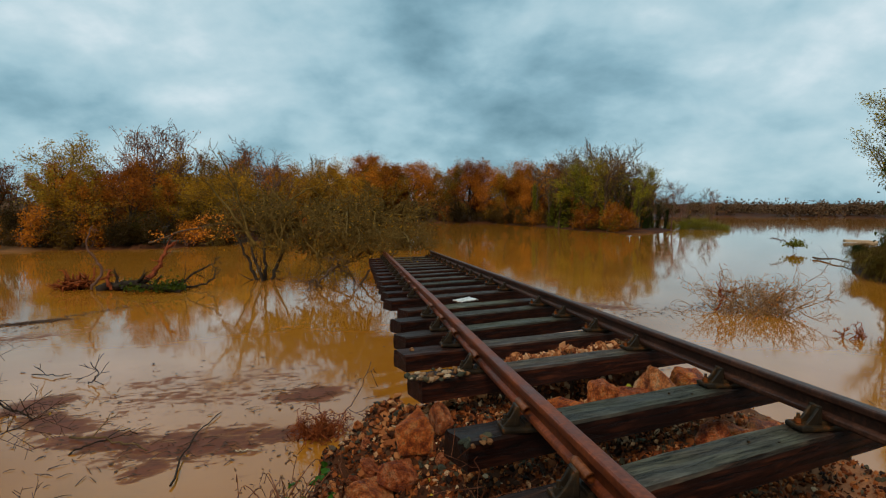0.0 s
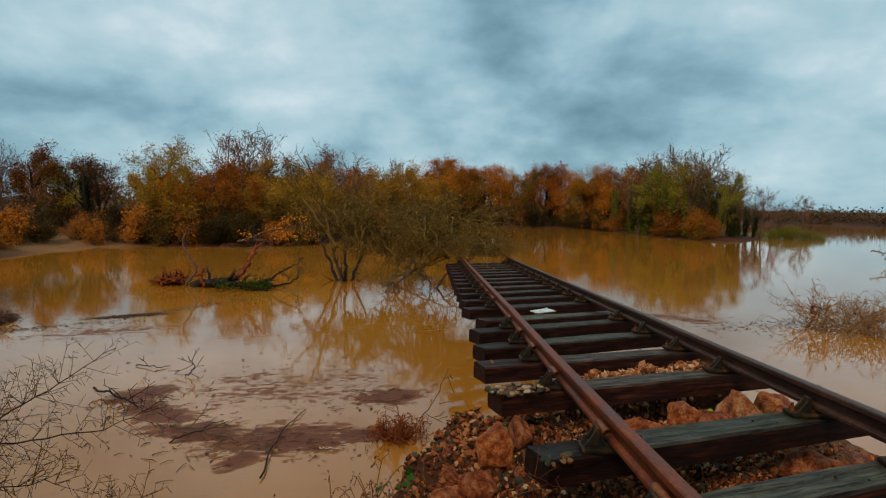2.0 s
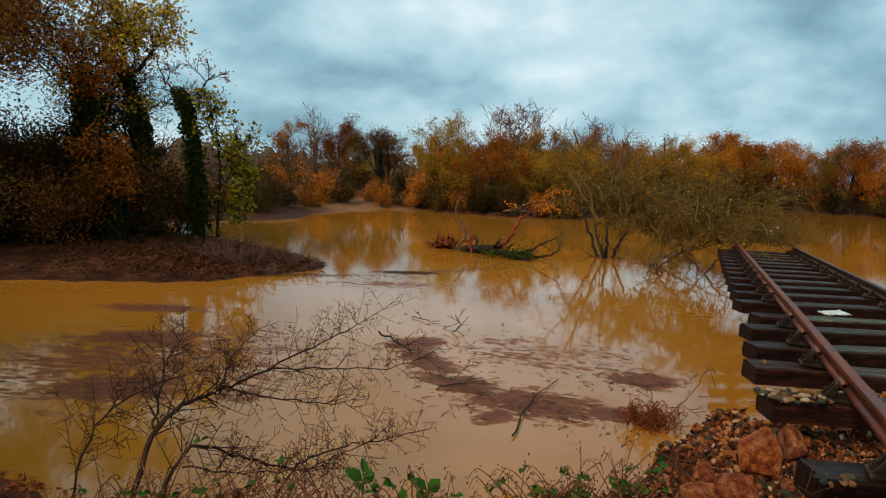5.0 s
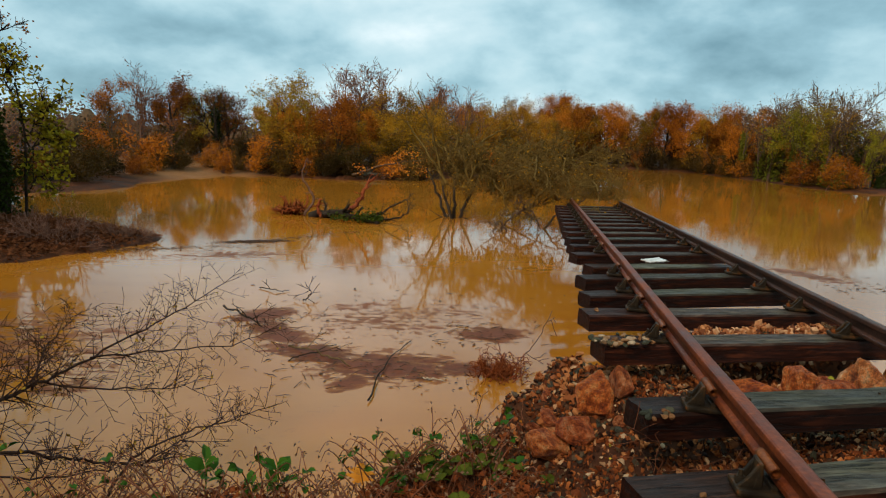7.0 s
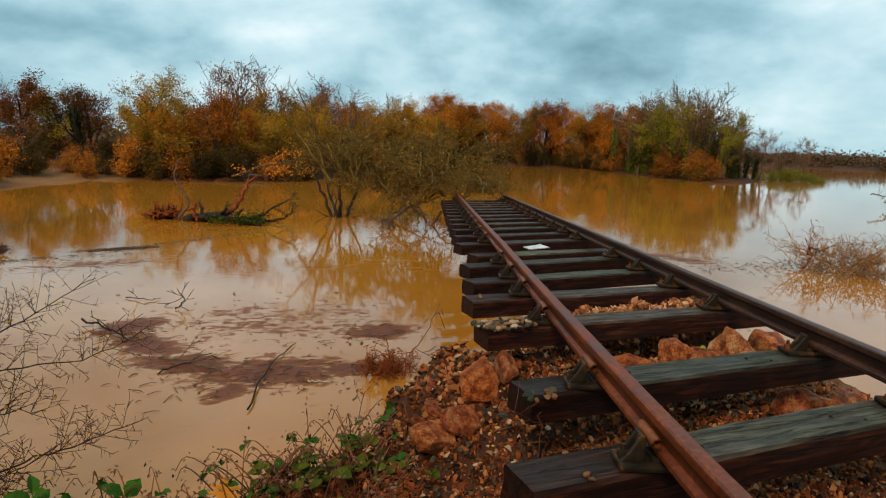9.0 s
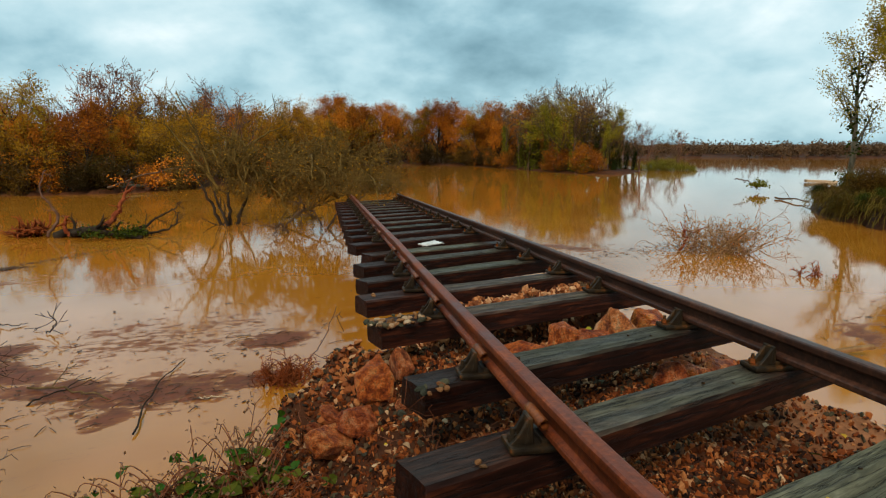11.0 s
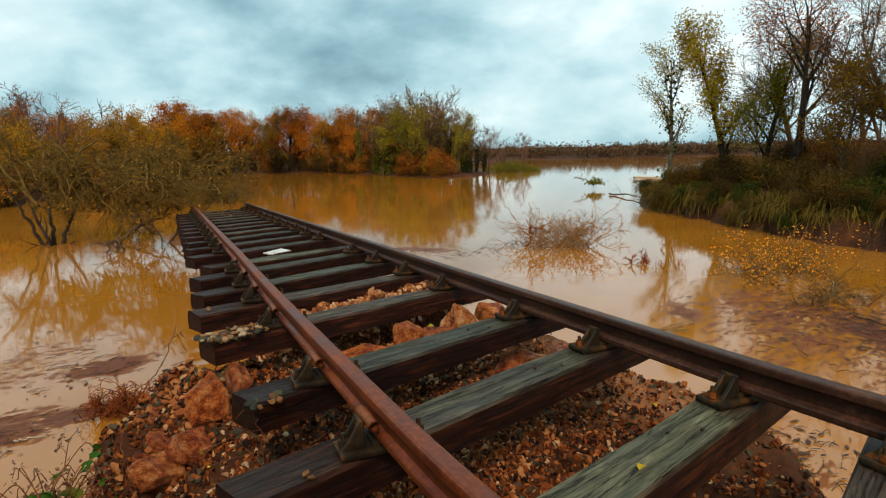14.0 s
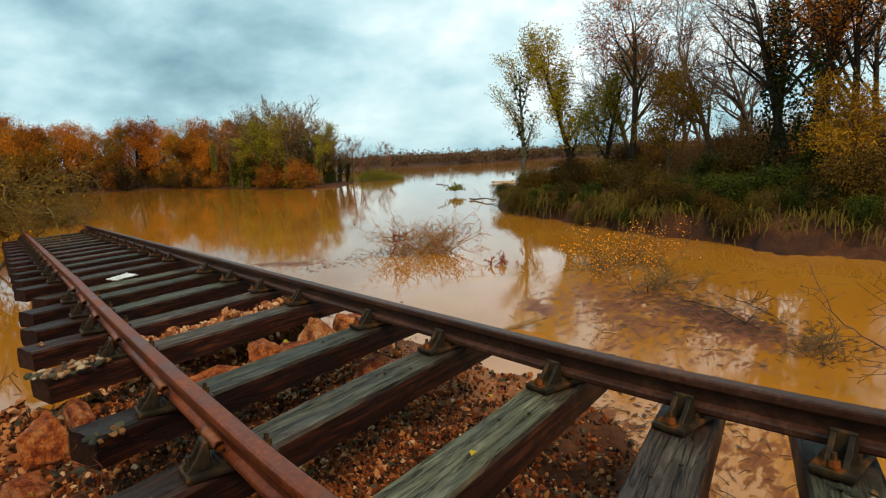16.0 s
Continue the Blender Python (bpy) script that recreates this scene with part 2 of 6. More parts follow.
def sleeper_material():
    s = Shade("weathered_wet_sleeper_timber")
    grain = s.noise(24, 8, 0.66, (0.13, 1.2, 1.2), 0.8)
    patch, blotch = s.noise(2.4, 5, 0.62), s.noise(7.0, 6, 0.65, (0.4, 1, 1))
    # tarry red-brown, pushed near black to paint the deep shade along the sides
    red = s.ramp(grain, [(0.3, (0.005, 0.002, 0.0013)), (0.52, (0.024, 0.006, 0.003)), (0.8, (0.110, 0.030, 0.012))])
    green = s.ramp(grain, [(0.3, (0.026, 0.024, 0.014)), (0.46, (0.075, 0.070, 0.041)), (0.60, (0.130, 0.120, 0.075)), (0.78, (0.22, 0.20, 0.135))])
    brown = s.ramp(grain, [(0.3, (0.018, 0.012, 0.009)), (0.5, (0.060, 0.041, 0.030)), (0.75, (0.16, 0.115, 0.085))])
    sep = s.nt.nodes.new("ShaderNodeSeparateXYZ")
    s.link(s.coords, sep.inputs[0])
    # algae grows on the tops between the rails; ends and shade-darkened sides stay tarry red-brown
    up = s.nt.nodes.new("ShaderNodeSeparateXYZ")
    s.link(s.nt.nodes.new("ShaderNodeNewGeometry").outputs["Normal"], up.inputs[0])
    along = s.ramp(s.math("ADD", s.math("MULTIPLY", s.math("ABSOLUTE", sep.outputs["X"]), 0.6), s.math("MULTIPLY", patch, 0.25)),
                   [(0.50, (1, 1, 1)), (0.62, (0.12, 0.12, 0.12))])
    top = s.ramp(up.outputs["Z"], [(0.35, (0, 0, 0)), (0.8, (1, 1, 1))])
    algae = s.ramp(s.math("ADD", s.math("MULTIPLY", s.random(), 0.55), s.math("MULTIPLY", blotch, 0.7)), [(0.42, (0, 0, 0)), (0.72, (1, 1, 1))])
    color = s.mix(s.mix(1.0, along, top, "MULTIPLY"), red, s.mix(algae, brown, green))
    tone = s.ramp(s.math("FRACT", s.math("MULTIPLY", s.random(), 5.3)), [(0.0, (0.50, 0.50, 0.53)), (0.5, (0.9, 0.88, 0.85)), (1.0, (1.25, 1.2, 1.1))])
    crack = s.math("ABSOLUTE", s.math("SUBTRACT", s.noise(20, 5, 0.6, (0.05, 1, 1), 0.4), 0.5))
    split = s.ramp(crack, [(0.0, (0.10, 0.09, 0.09)), (0.010, (0.7, 0.7, 0.7)), (0.03, (1, 1, 1))])
    flecks = s.ramp(s.noise(70, 3, 0.6, (0.10, 1, 1)), [(0.34, (0.55, 0.53, 0.52)), (0.46, (1, 1, 1)), (0.64, (1, 1, 1)), (0.72, (2.0, 1.9, 1.75))])
    color = s.mix(0.9, s.mix(0.8, color, flecks, "MULTIPLY"), split, "MULTIPLY")
    s.bump(s.mix(0.6, grain, split), 0.8, 0.010)
    return s.done(s.mix(1.0, color, tone, "MULTIPLY"), s.ramp(patch, [(0.35, (0.42,) * 3), (0.65, (0.72,) * 3)]), spec=0.14)


def rail_material(name, dark, mid, bright):
    s = Shade(name).world_coords()
    big, fine = s.noise(3, 6, 0.65), s.noise(45, 5, 0.6)
    color = s.ramp(s.mix(0.45, big, fine), [(0.3, dark), (0.5, mid), (0.72, bright)])
    s.bump(fine, 0.35, 0.003)
    return s.done(color, s.ramp(big, [(0.3, (0.36,) * 3), (0.7, (0.60,) * 3)]), 0.1, spec=0.22)


def iron_material():
    s = Shade("mossy_cast_iron")
    big, fine = s.noise(11, 5, 0.6), s.noise(60, 4, 0.6)
    color = s.ramp(big, [(0.3, (0.009, 0.006, 0.0035)), (0.5, (0.024, 0.016, 0.009)), (0.60, (0.055, 0.027, 0.009)), (0.68, (0.20, 0.050, 0.010))])
    s.bump(fine, 0.4, 0.003)
    return s.done(color, 0.5, 0.1, spec=0.12)


WATER, EARTH = water_material(), earth_material()
GRAVEL = stone_material("mixed_gravel", [(0.0, (0.012, 0.006, 0.004)), (0.22, (0.050, 0.016, 0.007)), (0.30, (0.070, 0.062, 0.036)), (0.38, (0.095, 0.024, 0.007)),
                                         (0.66, (0.195, 0.046, 0.010)), (0.86, (0.31, 0.088, 0.020)), (0.94, (0.42, 0.165, 0.055)), (1.0, (0.52, 0.36, 0.21))])
HEAP = stone_material("tan_and_rust_stones", [(0.0, (0.020, 0.012, 0.008)), (0.15, (0.070, 0.070, 0.048)), (0.25, (0.15, 0.038, 0.012)), (0.5, (0.32, 0.095, 0.027)), (0.75, (0.48, 0.19, 0.065)), (1.0, (0.50, 0.34, 0.20))])
PEBBLE = stone_material("pale_grey_pebble", [(0.0, (0.028, 0.030, 0.020)), (0.35, (0.080, 0.072, 0.042)), (0.55, (0.17, 0.070, 0.026)), (0.80, (0.28, 0.135, 0.055)), (1.0, (0.50, 0.37, 0.24))], 40)
BALLAST = stone_material("orange_ballast", [(0.0, (0.08, 0.024, 0.010)), (0.3, (0.28, 0.088, 0.028)), (0.65, (0.46, 0.175, 0.060)), (1.0, (0.62, 0.36, 0.19))], 30)
BOULDER, TIMBER, IRON = boulder_material(), sleeper_material(), iron_material()
RUSTY = rail_material("rusty_orange_rail_steel", (0.030, 0.0065, 0.0025), (0.150, 0.029, 0.007), (0.36, 0.080, 0.016))
DARK_RAIL = rail_material("dark_brown_rail_steel", (0.012, 0.005, 0.003), (0.052, 0.019, 0.010), (0.15, 0.056, 0.028))
KEY = rail_material("orange_rust_spring_steel", (0.035, 0.009, 0.004), (0.19, 0.050, 0.012), (0.42, 0.130, 0.028))
BARK_DARK = bark_material("dark_wet_bark", (0.012, 0.009, 0.007), (0.055, 0.040, 0.028))
BARK_BROWN = bark_material("brown_bark", (0.045, 0.028, 0.018), (0.16, 0.10, 0.06))
BARK_GREY = bark_material("grey_green_bark", (0.05, 0.045, 0.03), (0.19, 0.165, 0.115))
TWIG_RED = bark_material("reddish_twigs", (0.07, 0.035, 0.025), (0.20, 0.105, 0.07))
TWIG_TAN = bark_material("tan_twigs", (0.060, 0.036, 0.015), (0.20, 0.122, 0.055))
TWIG_PALE = bark_material("tan_brown_twigs", (0.060, 0.034, 0.008), (0.20, 0.120, 0.030))
TWIG_DRY = bark_material("dry_orange_tan_twigs", (0.12, 0.058, 0.022), (0.36, 0.19, 0.080))
TORN = bark_material("torn_red_heartwood", (0.11, 0.022, 0.010), (0.34, 0.085, 0.030), 14)
ROOT = bark_material("red_root_fibres", (0.075, 0.018, 0.006), (0.32, 0.080, 0.022), 14)
THORN = bark_material("dark_red_brown_stems", (0.016, 0.008, 0.005), (0.065, 0.031, 0.019), 14)
BRAMBLE = bark_material("red_brown_bramble_stems", (0.065, 0.021, 0.010), (0.24, 0.085, 0.040), 14)
BLEACHED = bark_material("bleached_splintered_wood", (0.30, 0.20, 0.11), (0.62, 0.50, 0.34), 16)
LEAF_RUST = leaf_material("rust_brown_leaves", [(0.11, 0.032, 0.004), (0.28, 0.078, 0.007), (0.46, 0.145, 0.010), (0.23, 0.090, 0.009)])
LEAF_OLIVE = leaf_material("olive_brown_leaves", [(0.10, 0.060, 0.005), (0.27, 0.140, 0.009), (0.45, 0.215, 0.011), (0.30, 0.105, 0.009)])
LEAF_GOLD = leaf_material("golden_leaves", [(0.22, 0.15, 0.012), (0.46, 0.28, 0.020), (0.34, 0.24, 0.02), (0.40, 0.16, 0.015)])
LEAF_ORANGE = leaf_material("orange_leaves", [(0.36, 0.095, 0.010), (0.56, 0.17, 0.015), (0.62, 0.25, 0.02), (0.40, 0.12, 0.02)])
LEAF_IVY = leaf_material("dark_ivy_leaves", [(0.010, 0.016, 0.002), (0.028, 0.040, 0.004), (0.060, 0.072, 0.007)], 0.5)
LEAF_LIME = leaf_material("yellow_green_leaves", [(0.09, 0.095, 0.007), (0.22, 0.19, 0.011), (0.36, 0.27, 0.014), (0.30, 0.17, 0.011)])
LEAF_MAPLE = leaf_material("gold_and_green_maple_leaves", [(0.050, 0.060, 0.004), (0.13, 0.125, 0.008), (0.28, 0.205, 0.012), (0.34, 0.18, 0.010)])
LEAF_GREEN = leaf_material("bright_green_leaves", [(0.014, 0.048, 0.005), (0.036, 0.088, 0.008), (0.080, 0.145, 0.014)], 0.4)
LEAF_MOSS = leaf_material("pale_green_bush_leaves", [(0.045, 0.055, 0.006), (0.12, 0.125, 0.012), (0.24, 0.20, 0.018)])
# distance haze is mixed into these greyed browns
LEAF_FAR = leaf_material("hazy_far_woods", [(0.050, 0.036, 0.027), (0.080, 0.052, 0.034), (0.105, 0.060, 0.032), (0.060, 0.050, 0.034)])
GRASS_DRY = leaf_material("dry_trailing_grass", [(0.028, 0.024, 0.003), (0.085, 0.070, 0.009), (0.16, 0.105, 0.018), (0.060, 0.032, 0.007)], 0.8)
LEAF_MID = leaf_material("olive_brown_scrub_leaves", [(0.022, 0.015, 0.003), (0.065, 0.042, 0.006), (0.125, 0.074, 0.009), (0.050, 0.050, 0.006)])
# red leaf litter, coloured darker for the tree shade over the spit
LITTER_RED = leaf_material("shaded_red_leaf_litter", [(0.028, 0.009, 0.005), (0.065, 0.020, 0.008), (0.11, 0.038, 0.014), (0.04, 0.016, 0.008)])
# shade beneath the crowns is put into this dark leaf colour
LEAF_UNDER = leaf_material("shaded_undergrowth_leaves", [(0.016, 0.011, 0.002), (0.045, 0.027, 0.005), (0.095, 0.048, 0.007), (0.032, 0.037, 0.005)])
# russet leaves darkened in colour to carry the canopy shade on the spit
LEAF_SHADE = leaf_material("shaded_russet_leaves", [(0.035, 0.015, 0.003), (0.11, 0.038, 0.005), (0.20, 0.070, 0.007), (0.075, 0.040, 0.006)])
DEBRIS = leaf_material("floating_leaf_litter", [(0.06, 0.035, 0.025), (0.11, 0.06, 0.04), (0.17, 0.09, 0.05), (0.08, 0.05, 0.04)], 0.6)

# ---- mesh helpers ----


def mesh_of(name, verts, faces, material, smooth=False):
    me = bpy.data.meshes.new(name)
    me.from_pydata([tuple(v) for v in verts], [], [tuple(f) for f in faces])
    me.materials.append(material)
    if smooth:
        me.polygons.foreach_set("use_smooth", [True] * len(me.polygons))
    me.update()
    return me


def thing(name, label, category, m=None, group="", kind=""):
    ob = new(name)
    ob.empty_display_size = 0.1
    if m is not None:
        ob.matrix_basis = m
    return tagged(ob, label, category, group, kind)


def part(name, me, parent, label="", m=None):
    ob = new(name, me)
    ob.parent = parent
    if m is not None:
        ob.matrix_basis = m
    return tagged(ob, label)


def whole(name, me, label, category, m=None, group="", kind=""):
    ob = new(name, me)
    if m is not None:
        ob.matrix_basis = m
    return tagged(ob, label, category, group, kind)


def bm_mesh(name, bm, material, smooth=False):
    me = bpy.data.meshes.new(name)
    bm.to_mesh(me)
    bm.free()
    me.materials.append(material)
    if smooth:
        me.polygons.foreach_set("use_smooth", [True] * len(me.polygons))
    return me


def block(bm, size, at=(0, 0, 0), turn=(0, 0, 0), bevel=0.0):
    made = bmesh.ops.create_cube(bm, size=1.0, matrix=pose(*at, *turn) @ Matrix.Diagonal((*size, 1)))
    if bevel:
        edges = list({e for v in made["verts"] for e in v.link_edges})
        bmesh.ops.bevel(bm, geom=edges, offset=bevel, segments=2, profile=0.6, affect="EDGES")


def prism(bm, outline, thickness, axis="y"):
    """An outline in x and z, drawn out along y about its middle."""
    front = [bm.verts.new((x, -thickness / 2, z)) for x, z in outline]
    back = [bm.verts.new((x, thickness / 2, z)) for x, z in outline]
    n = len(outline)
    bm.faces.new(front)
    bm.faces.new(back[::-1])
    for i in range(n):
        bm.faces.new((front[i], back[i], back[(i + 1) % n], front[(i + 1) % n]))
    bmesh.ops.recalc_face_normals(bm, faces=bm.faces)


class Soup:
    """Collects vertices and faces of many small pieces."""

    def __init__(self):
        self.v, self.f = [], []

    def add(self, verts, faces):
        o = len(self.v)
        self.v.extend(verts)
        self.f.extend([tuple(i + o for i in f) for f in faces])

    def tube(self, points, radii, sides):
        o, n = len(self.v), len(points)
        prev = None
        for i, p in enumerate(points):
            d = (points[min(i + 1, n - 1)] - points[max(i - 1, 0)])
            d = d.normalized() if d.length > 1e-9 else Vector((0, 0, 1))
            if prev is None:
                prev = d.orthogonal().normalized()
            a = (prev - d * prev.dot(d))
            a = a.normalized() if a.length > 1e-6 else d.orthogonal().normalized()
            prev, b = a, d.cross(a)
            for k in range(sides):
                t = 2 * math.pi * k / sides
                self.v.append(p + radii[i] * (math.cos(t) * a + math.sin(t) * b))
        for i in range(n - 1):
            for k in range(sides):
                k2 = (k + 1) % sides
                self.f.append((o + i * sides + k, o + i * sides + k2, o + (i + 1) * sides + k2, o + (i + 1) * sides + k))
        self.f.append(tuple(o + (n - 1) * sides + k for k in range(sides)))

    def leaf(self, at, size, rng, droop=0.0):
        """A folded four-cornered leaf with a point, in a random turn."""
        a = Vector((rng.gauss(0, 1), rng.gauss(0, 1), rng.gauss(0, 0.7) - droop)).normalized()
        b = a.cross(Vector((rng.gauss(0, 1), rng.gauss(0, 1), rng.gauss(0, 1)))).normalized()
        c = a.cross(b)
        o, w = len(self.v), size * rng.uniform(0.28, 0.42)
        s = size * rng.uniform(0.7, 1.25)
        self.v.extend((at, at + a * s * 0.45 + b * w + c * w * 0.35, at + a * s, at + a * s * 0.45 - b * w + c * w * 0.35))
        self.f.append((o, o + 1, o + 2))
        self.f.append((o, o + 2, o + 3))

    def flake(self, at, size, rng):
        """A leaf seen from far off: one pointed triangle in a random turn."""
        a = Vector((rng.gauss(0, 1), rng.gauss(0, 1), rng.gauss(0, 0.8))).normalized()
        b = a.cross(Vector((rng.gauss(0, 1), rng.gauss(0, 1), rng.gauss(0, 1)))).normalized()
        o, s = len(self.v), size * rng.uniform(0.7, 1.25)
        self.v.extend((at - a * s * 0.5, at + a * s * 0.5, at + b * s * 0.6))
        self.f.append((o, o + 1, o + 2))

    def mesh(self, name, material, smooth=False):
        return mesh_of(name, self.v, self.f, material, smooth)


# ---- ground, banks and water ----


def inside_distance(x, y, poly):
    """Distance outside a polygon (0 within), and distance inside it (0 without)."""
    p = np.array(poly, float)
    q = np.roll(p, -1, 0)
    best = np.full(x.shape, 1e18)
    inside = np.zeros(x.shape, bool)
    for (ax, ay), (bx, by) in zip(p, q):
        dx, dy = bx - ax, by - ay
        s = np.clip(((x - ax) * dx + (y - ay) * dy) / (dx * dx + dy * dy), 0, 1)
        best = np.minimum(best, (x - ax - s * dx) ** 2 + (y - ay - s * dy) ** 2)
        if ay != by:
            inside ^= ((ay > y) != (by > y)) & (x < ax + (y - ay) / (by - ay) * dx)
    d = np.sqrt(best)
    return np.where(inside, 0, d), np.where(inside, d, 0)


def ripple(x, y, scale, seed=0):
    """Smooth repeatable bumps about 0, within about -1 to 1."""
    r = np.random.RandomState(seed)
    total = np.zeros_like(x)
    for k in range(7):
        a, f, ph = r.uniform(0, 6.28), r.uniform(0.6, 1.9) / scale, r.uniform(0, 6.28)
        total += np.sin((x * math.cos(a) + y * math.sin(a)) * f * 6.28 + ph + 0.7 * np.sin(x * f * 2.3 + ph))
    return total / 4.5


NEAR_BANK = [(-60, -80), (-60, 2.4), (-12, 2.8), (-6, 2.9), (-2, 3.05), (-0.4, 3.25), (0.3, 3.4), (0.72, 3.55), (0.92, 4.1), (1.35, 4.55), (2.2, 4.85),
             (3.2, 4.95), (4.2, 4.85), (4.75, 4.2), (4.65, 3.4), (4.35, 2.6), (4.05, 1.9), (3.7, 1.3), (3.3, 0.7), (3.1, 0.0), (3.2, -1.5), (6, -9),
             (20, -30), (30, -80)]
LEFT_SPIT = [(-6.1, 18.6), (-7.2, 16.6), (-8.4, 15.0), (-10.2, 14.3), (-14, 13.2), (-40, 11), (-40, 30), (-16, 24.5), (-12, 23), (-9.6, 21.3), (-7.8, 19.8)]
RIGHT_BANK = [(28.2, 18.6), (26.2, 16.2), (24.6, 13.6), (22.2, 9.8), (20.7, 7.0), (20.3, 5.0), (19.8, 1.0), (17.5, -6), (13, -20), (30, -90), (160, -90),
              (120, 10), (62, 22), (42, 23), (33, 21.8)]
FAR_LAND = [(-60, 27), (-24, 28.5), (-14.5, 31), (-13.4, 35), (-13.2, 40), (-11.0, 47), (-8, 48.5), (-5, 47.6), (-1, 47), (3, 50), (8, 57.5), (13, 65),
            (22, 82), (29, 98), (38, 101), (49.5, 95), (48.5, 80), (46.6, 68), (45, 60), (45.5, 55.5), (49, 53.8), (56, 60), (66, 74), (76, 88),
            (92, 104), (130, 135), (150, 150), (240, 300), (-240, 300), (-240, 27)]
FAR_SHORE = [(105, 175), (140, 132), (170, 105), (205, 78), (250, 40), (320, 0), (700, 0), (700, 700), (105, 700)]


def ground_height(x, y):
    z = np.full(x.shape, -0.8) + 0.08 * ripple(x, y, 6, 5)
    wob = 0.16 * ripple(x, y, 1.3, 1) + 0.07 * ripple(x, y, 0.45, 2)
    out, ins = inside_distance(x, y, NEAR_BANK)
    gravel = np.exp(-(((x - 2.2) / 1.3) ** 2 + ((y - 3.7) / 1.35) ** 2))
    top = 1.18 + 0.34 * gravel + 0.06 * np.clip(ins - 1, 0, 3) + 0.09 * ripple(x, y, 0.8, 3) + 0.035 * ripple(x, y, 0.22, 4)
    ridge = np.exp(-(((y - 4.62 - 0.1 * (x - 2.7)) / 0.26) ** 4)) * np.clip((x - 2.0) / 0.3, 0, 1) * np.clip((4.3 - x) / 0.4, 0, 1)
    shelf = np.exp(-(((y - 3.66 - 0.12 * (x - 2.6)) / 0.34) ** 4)) * np.clip((x - 1.9) / 0.3, 0, 1) * np.clip((4.4 - x) / 0.4, 0, 1)
    top = np.maximum(top, 1.14 + 0.55 * ridge + 0.03 * ripple(x, y, 0.3, 6))
    top = np.maximum(top, 1.10 + 0.36 * shelf + 0.03 * ripple(x, y, 0.3, 7))
    hollow = 0.28 * np.exp(-(((x - 1.75) / 0.7) ** 2 + ((y - 2.75) / 0.3) ** 2))
    hollow += 0.26 * np.exp(-(((x - 1.22) / 0.34) ** 2 + ((y - 3.26) / 0.26) ** 2))
    top = top + 0.16 * np.exp(-(((x - 1.40) / 0.32) ** 2 + ((y - 4.35) / 0.30) ** 2))
    steep = 1.15 + 2.2 * np.clip((1.7 - x) / 0.6, 0, 1)
    z = np.maximum(z, top - hollow - steep * np.clip(out + wob * 0.4, 0, None))
    out, ins = inside_distance(x, y, LEFT_SPIT)
    z = np.maximum(z, 0.12 + 0.28 * np.clip(ins / 2.2, 0, 1) + wob * 0.5 - 0.45 * out)
    out, ins = inside_distance(x, y, RIGHT_BANK)
    z = np.maximum(z, 0.75 + 0.55 * np.clip(ins / 5, 0, 1) + 0.8 * np.clip((ins - 4) / 14, 0, 1) + wob - (0.45 + 3.05 * np.clip((y - 4) / 5, 0, 1)) * out)
    out, ins = inside_distance(x, y, FAR_LAND)
    z = np.maximum(z, 0.15 + 0.9 * np.clip(ins / 12, 0, 1) + wob - 0.35 * out)
    out, ins = inside_distance(x, y, FAR_SHORE)
    z = np.maximum(z, 0.2 + 2.5 * np.clip(ins / 60, 0, 1) - 0.3 * out)
    r = np.hypot(x, y)
    return np.maximum(z, np.where(r > 330, 0.3 + (r - 330) * 0.004, -9))


def spaced(lo, mid_lo, mid_hi, hi, step, growth):
    mid = list(np.arange(mid_lo, mid_hi, step))
    up, s = [mid[-1]], step
    while up[-1] < hi:
        s *= growth
        up.append(up[-1] + s)
    down, s = [mid[0]], step
    while down[-1] > lo:
        s *= growth
        down.append(down[-1] - s)
    return np.array(down[:0:-1] + mid + up[1:])


def build_ground():
    xs, ys = spaced(-1800, -3.0, 4.9, 1800, 0.065, 1.055), spaced(-1800, -0.4, 5.6, 1800, 0.065, 1.05)
    gx, gy = np.meshgrid(xs, ys)
    gz = ground_height(gx, gy)
    nx, ny = len(xs), len(ys)
    i = np.arange(nx * ny).reshape(ny, nx)
    faces = np.stack([i[:-1, :-1], i[:-1, 1:], i[1:, 1:], i[1:, :-1]], -1).reshape(-1, 4)
    me = mesh_of("ground", np.stack([gx, gy, gz], -1).reshape(-1, 3).tolist(), faces.tolist(), EARTH, True)
    whole("ground", me, "wet brown earth banks and flooded river bed", "ground", kind="structure")


def heights(points):
    a = np.array(points, float).reshape(1, -1, 2)
    return ground_height(a[..., 0], a[..., 1])[0].tolist()


def height_at(x, y):
    return float(ground_height(np.array([[float(x)]]), np.array([[float(y)]]))[0, 0])


build_ground()
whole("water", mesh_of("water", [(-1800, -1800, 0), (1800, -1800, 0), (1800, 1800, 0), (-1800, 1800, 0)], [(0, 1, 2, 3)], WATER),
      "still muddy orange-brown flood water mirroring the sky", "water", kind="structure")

# ---- the track ----
HALF_GAUGE, RAIL_TOP = 0.7525, 0.195


def track_centre(y):
    z = 2.1116 - 0.0306 * y
    if y > 7:
        return Vector((3.635 + 0.275 * (y - 7), y, z))
    return Vector((1.739 + 0.2565 * y + 0.0022 * y * y + 0.045 * max(0.0, 1.6 - y) ** 2 * (1 if y > -0.4 else 0) + (0.18 - 0.18 * (y + 0.4) if y <= -0.4 else 0), y, z))


def track_side(y, off):
    slope = 0.275 if y > 7 else 0.2565 + 0.0044 * y - 0.09 * min(max(0.0, 1.6 - y), 2.0)
    n = Vector((1, -slope, 0)).normalized()
    return track_centre(y) + n * off


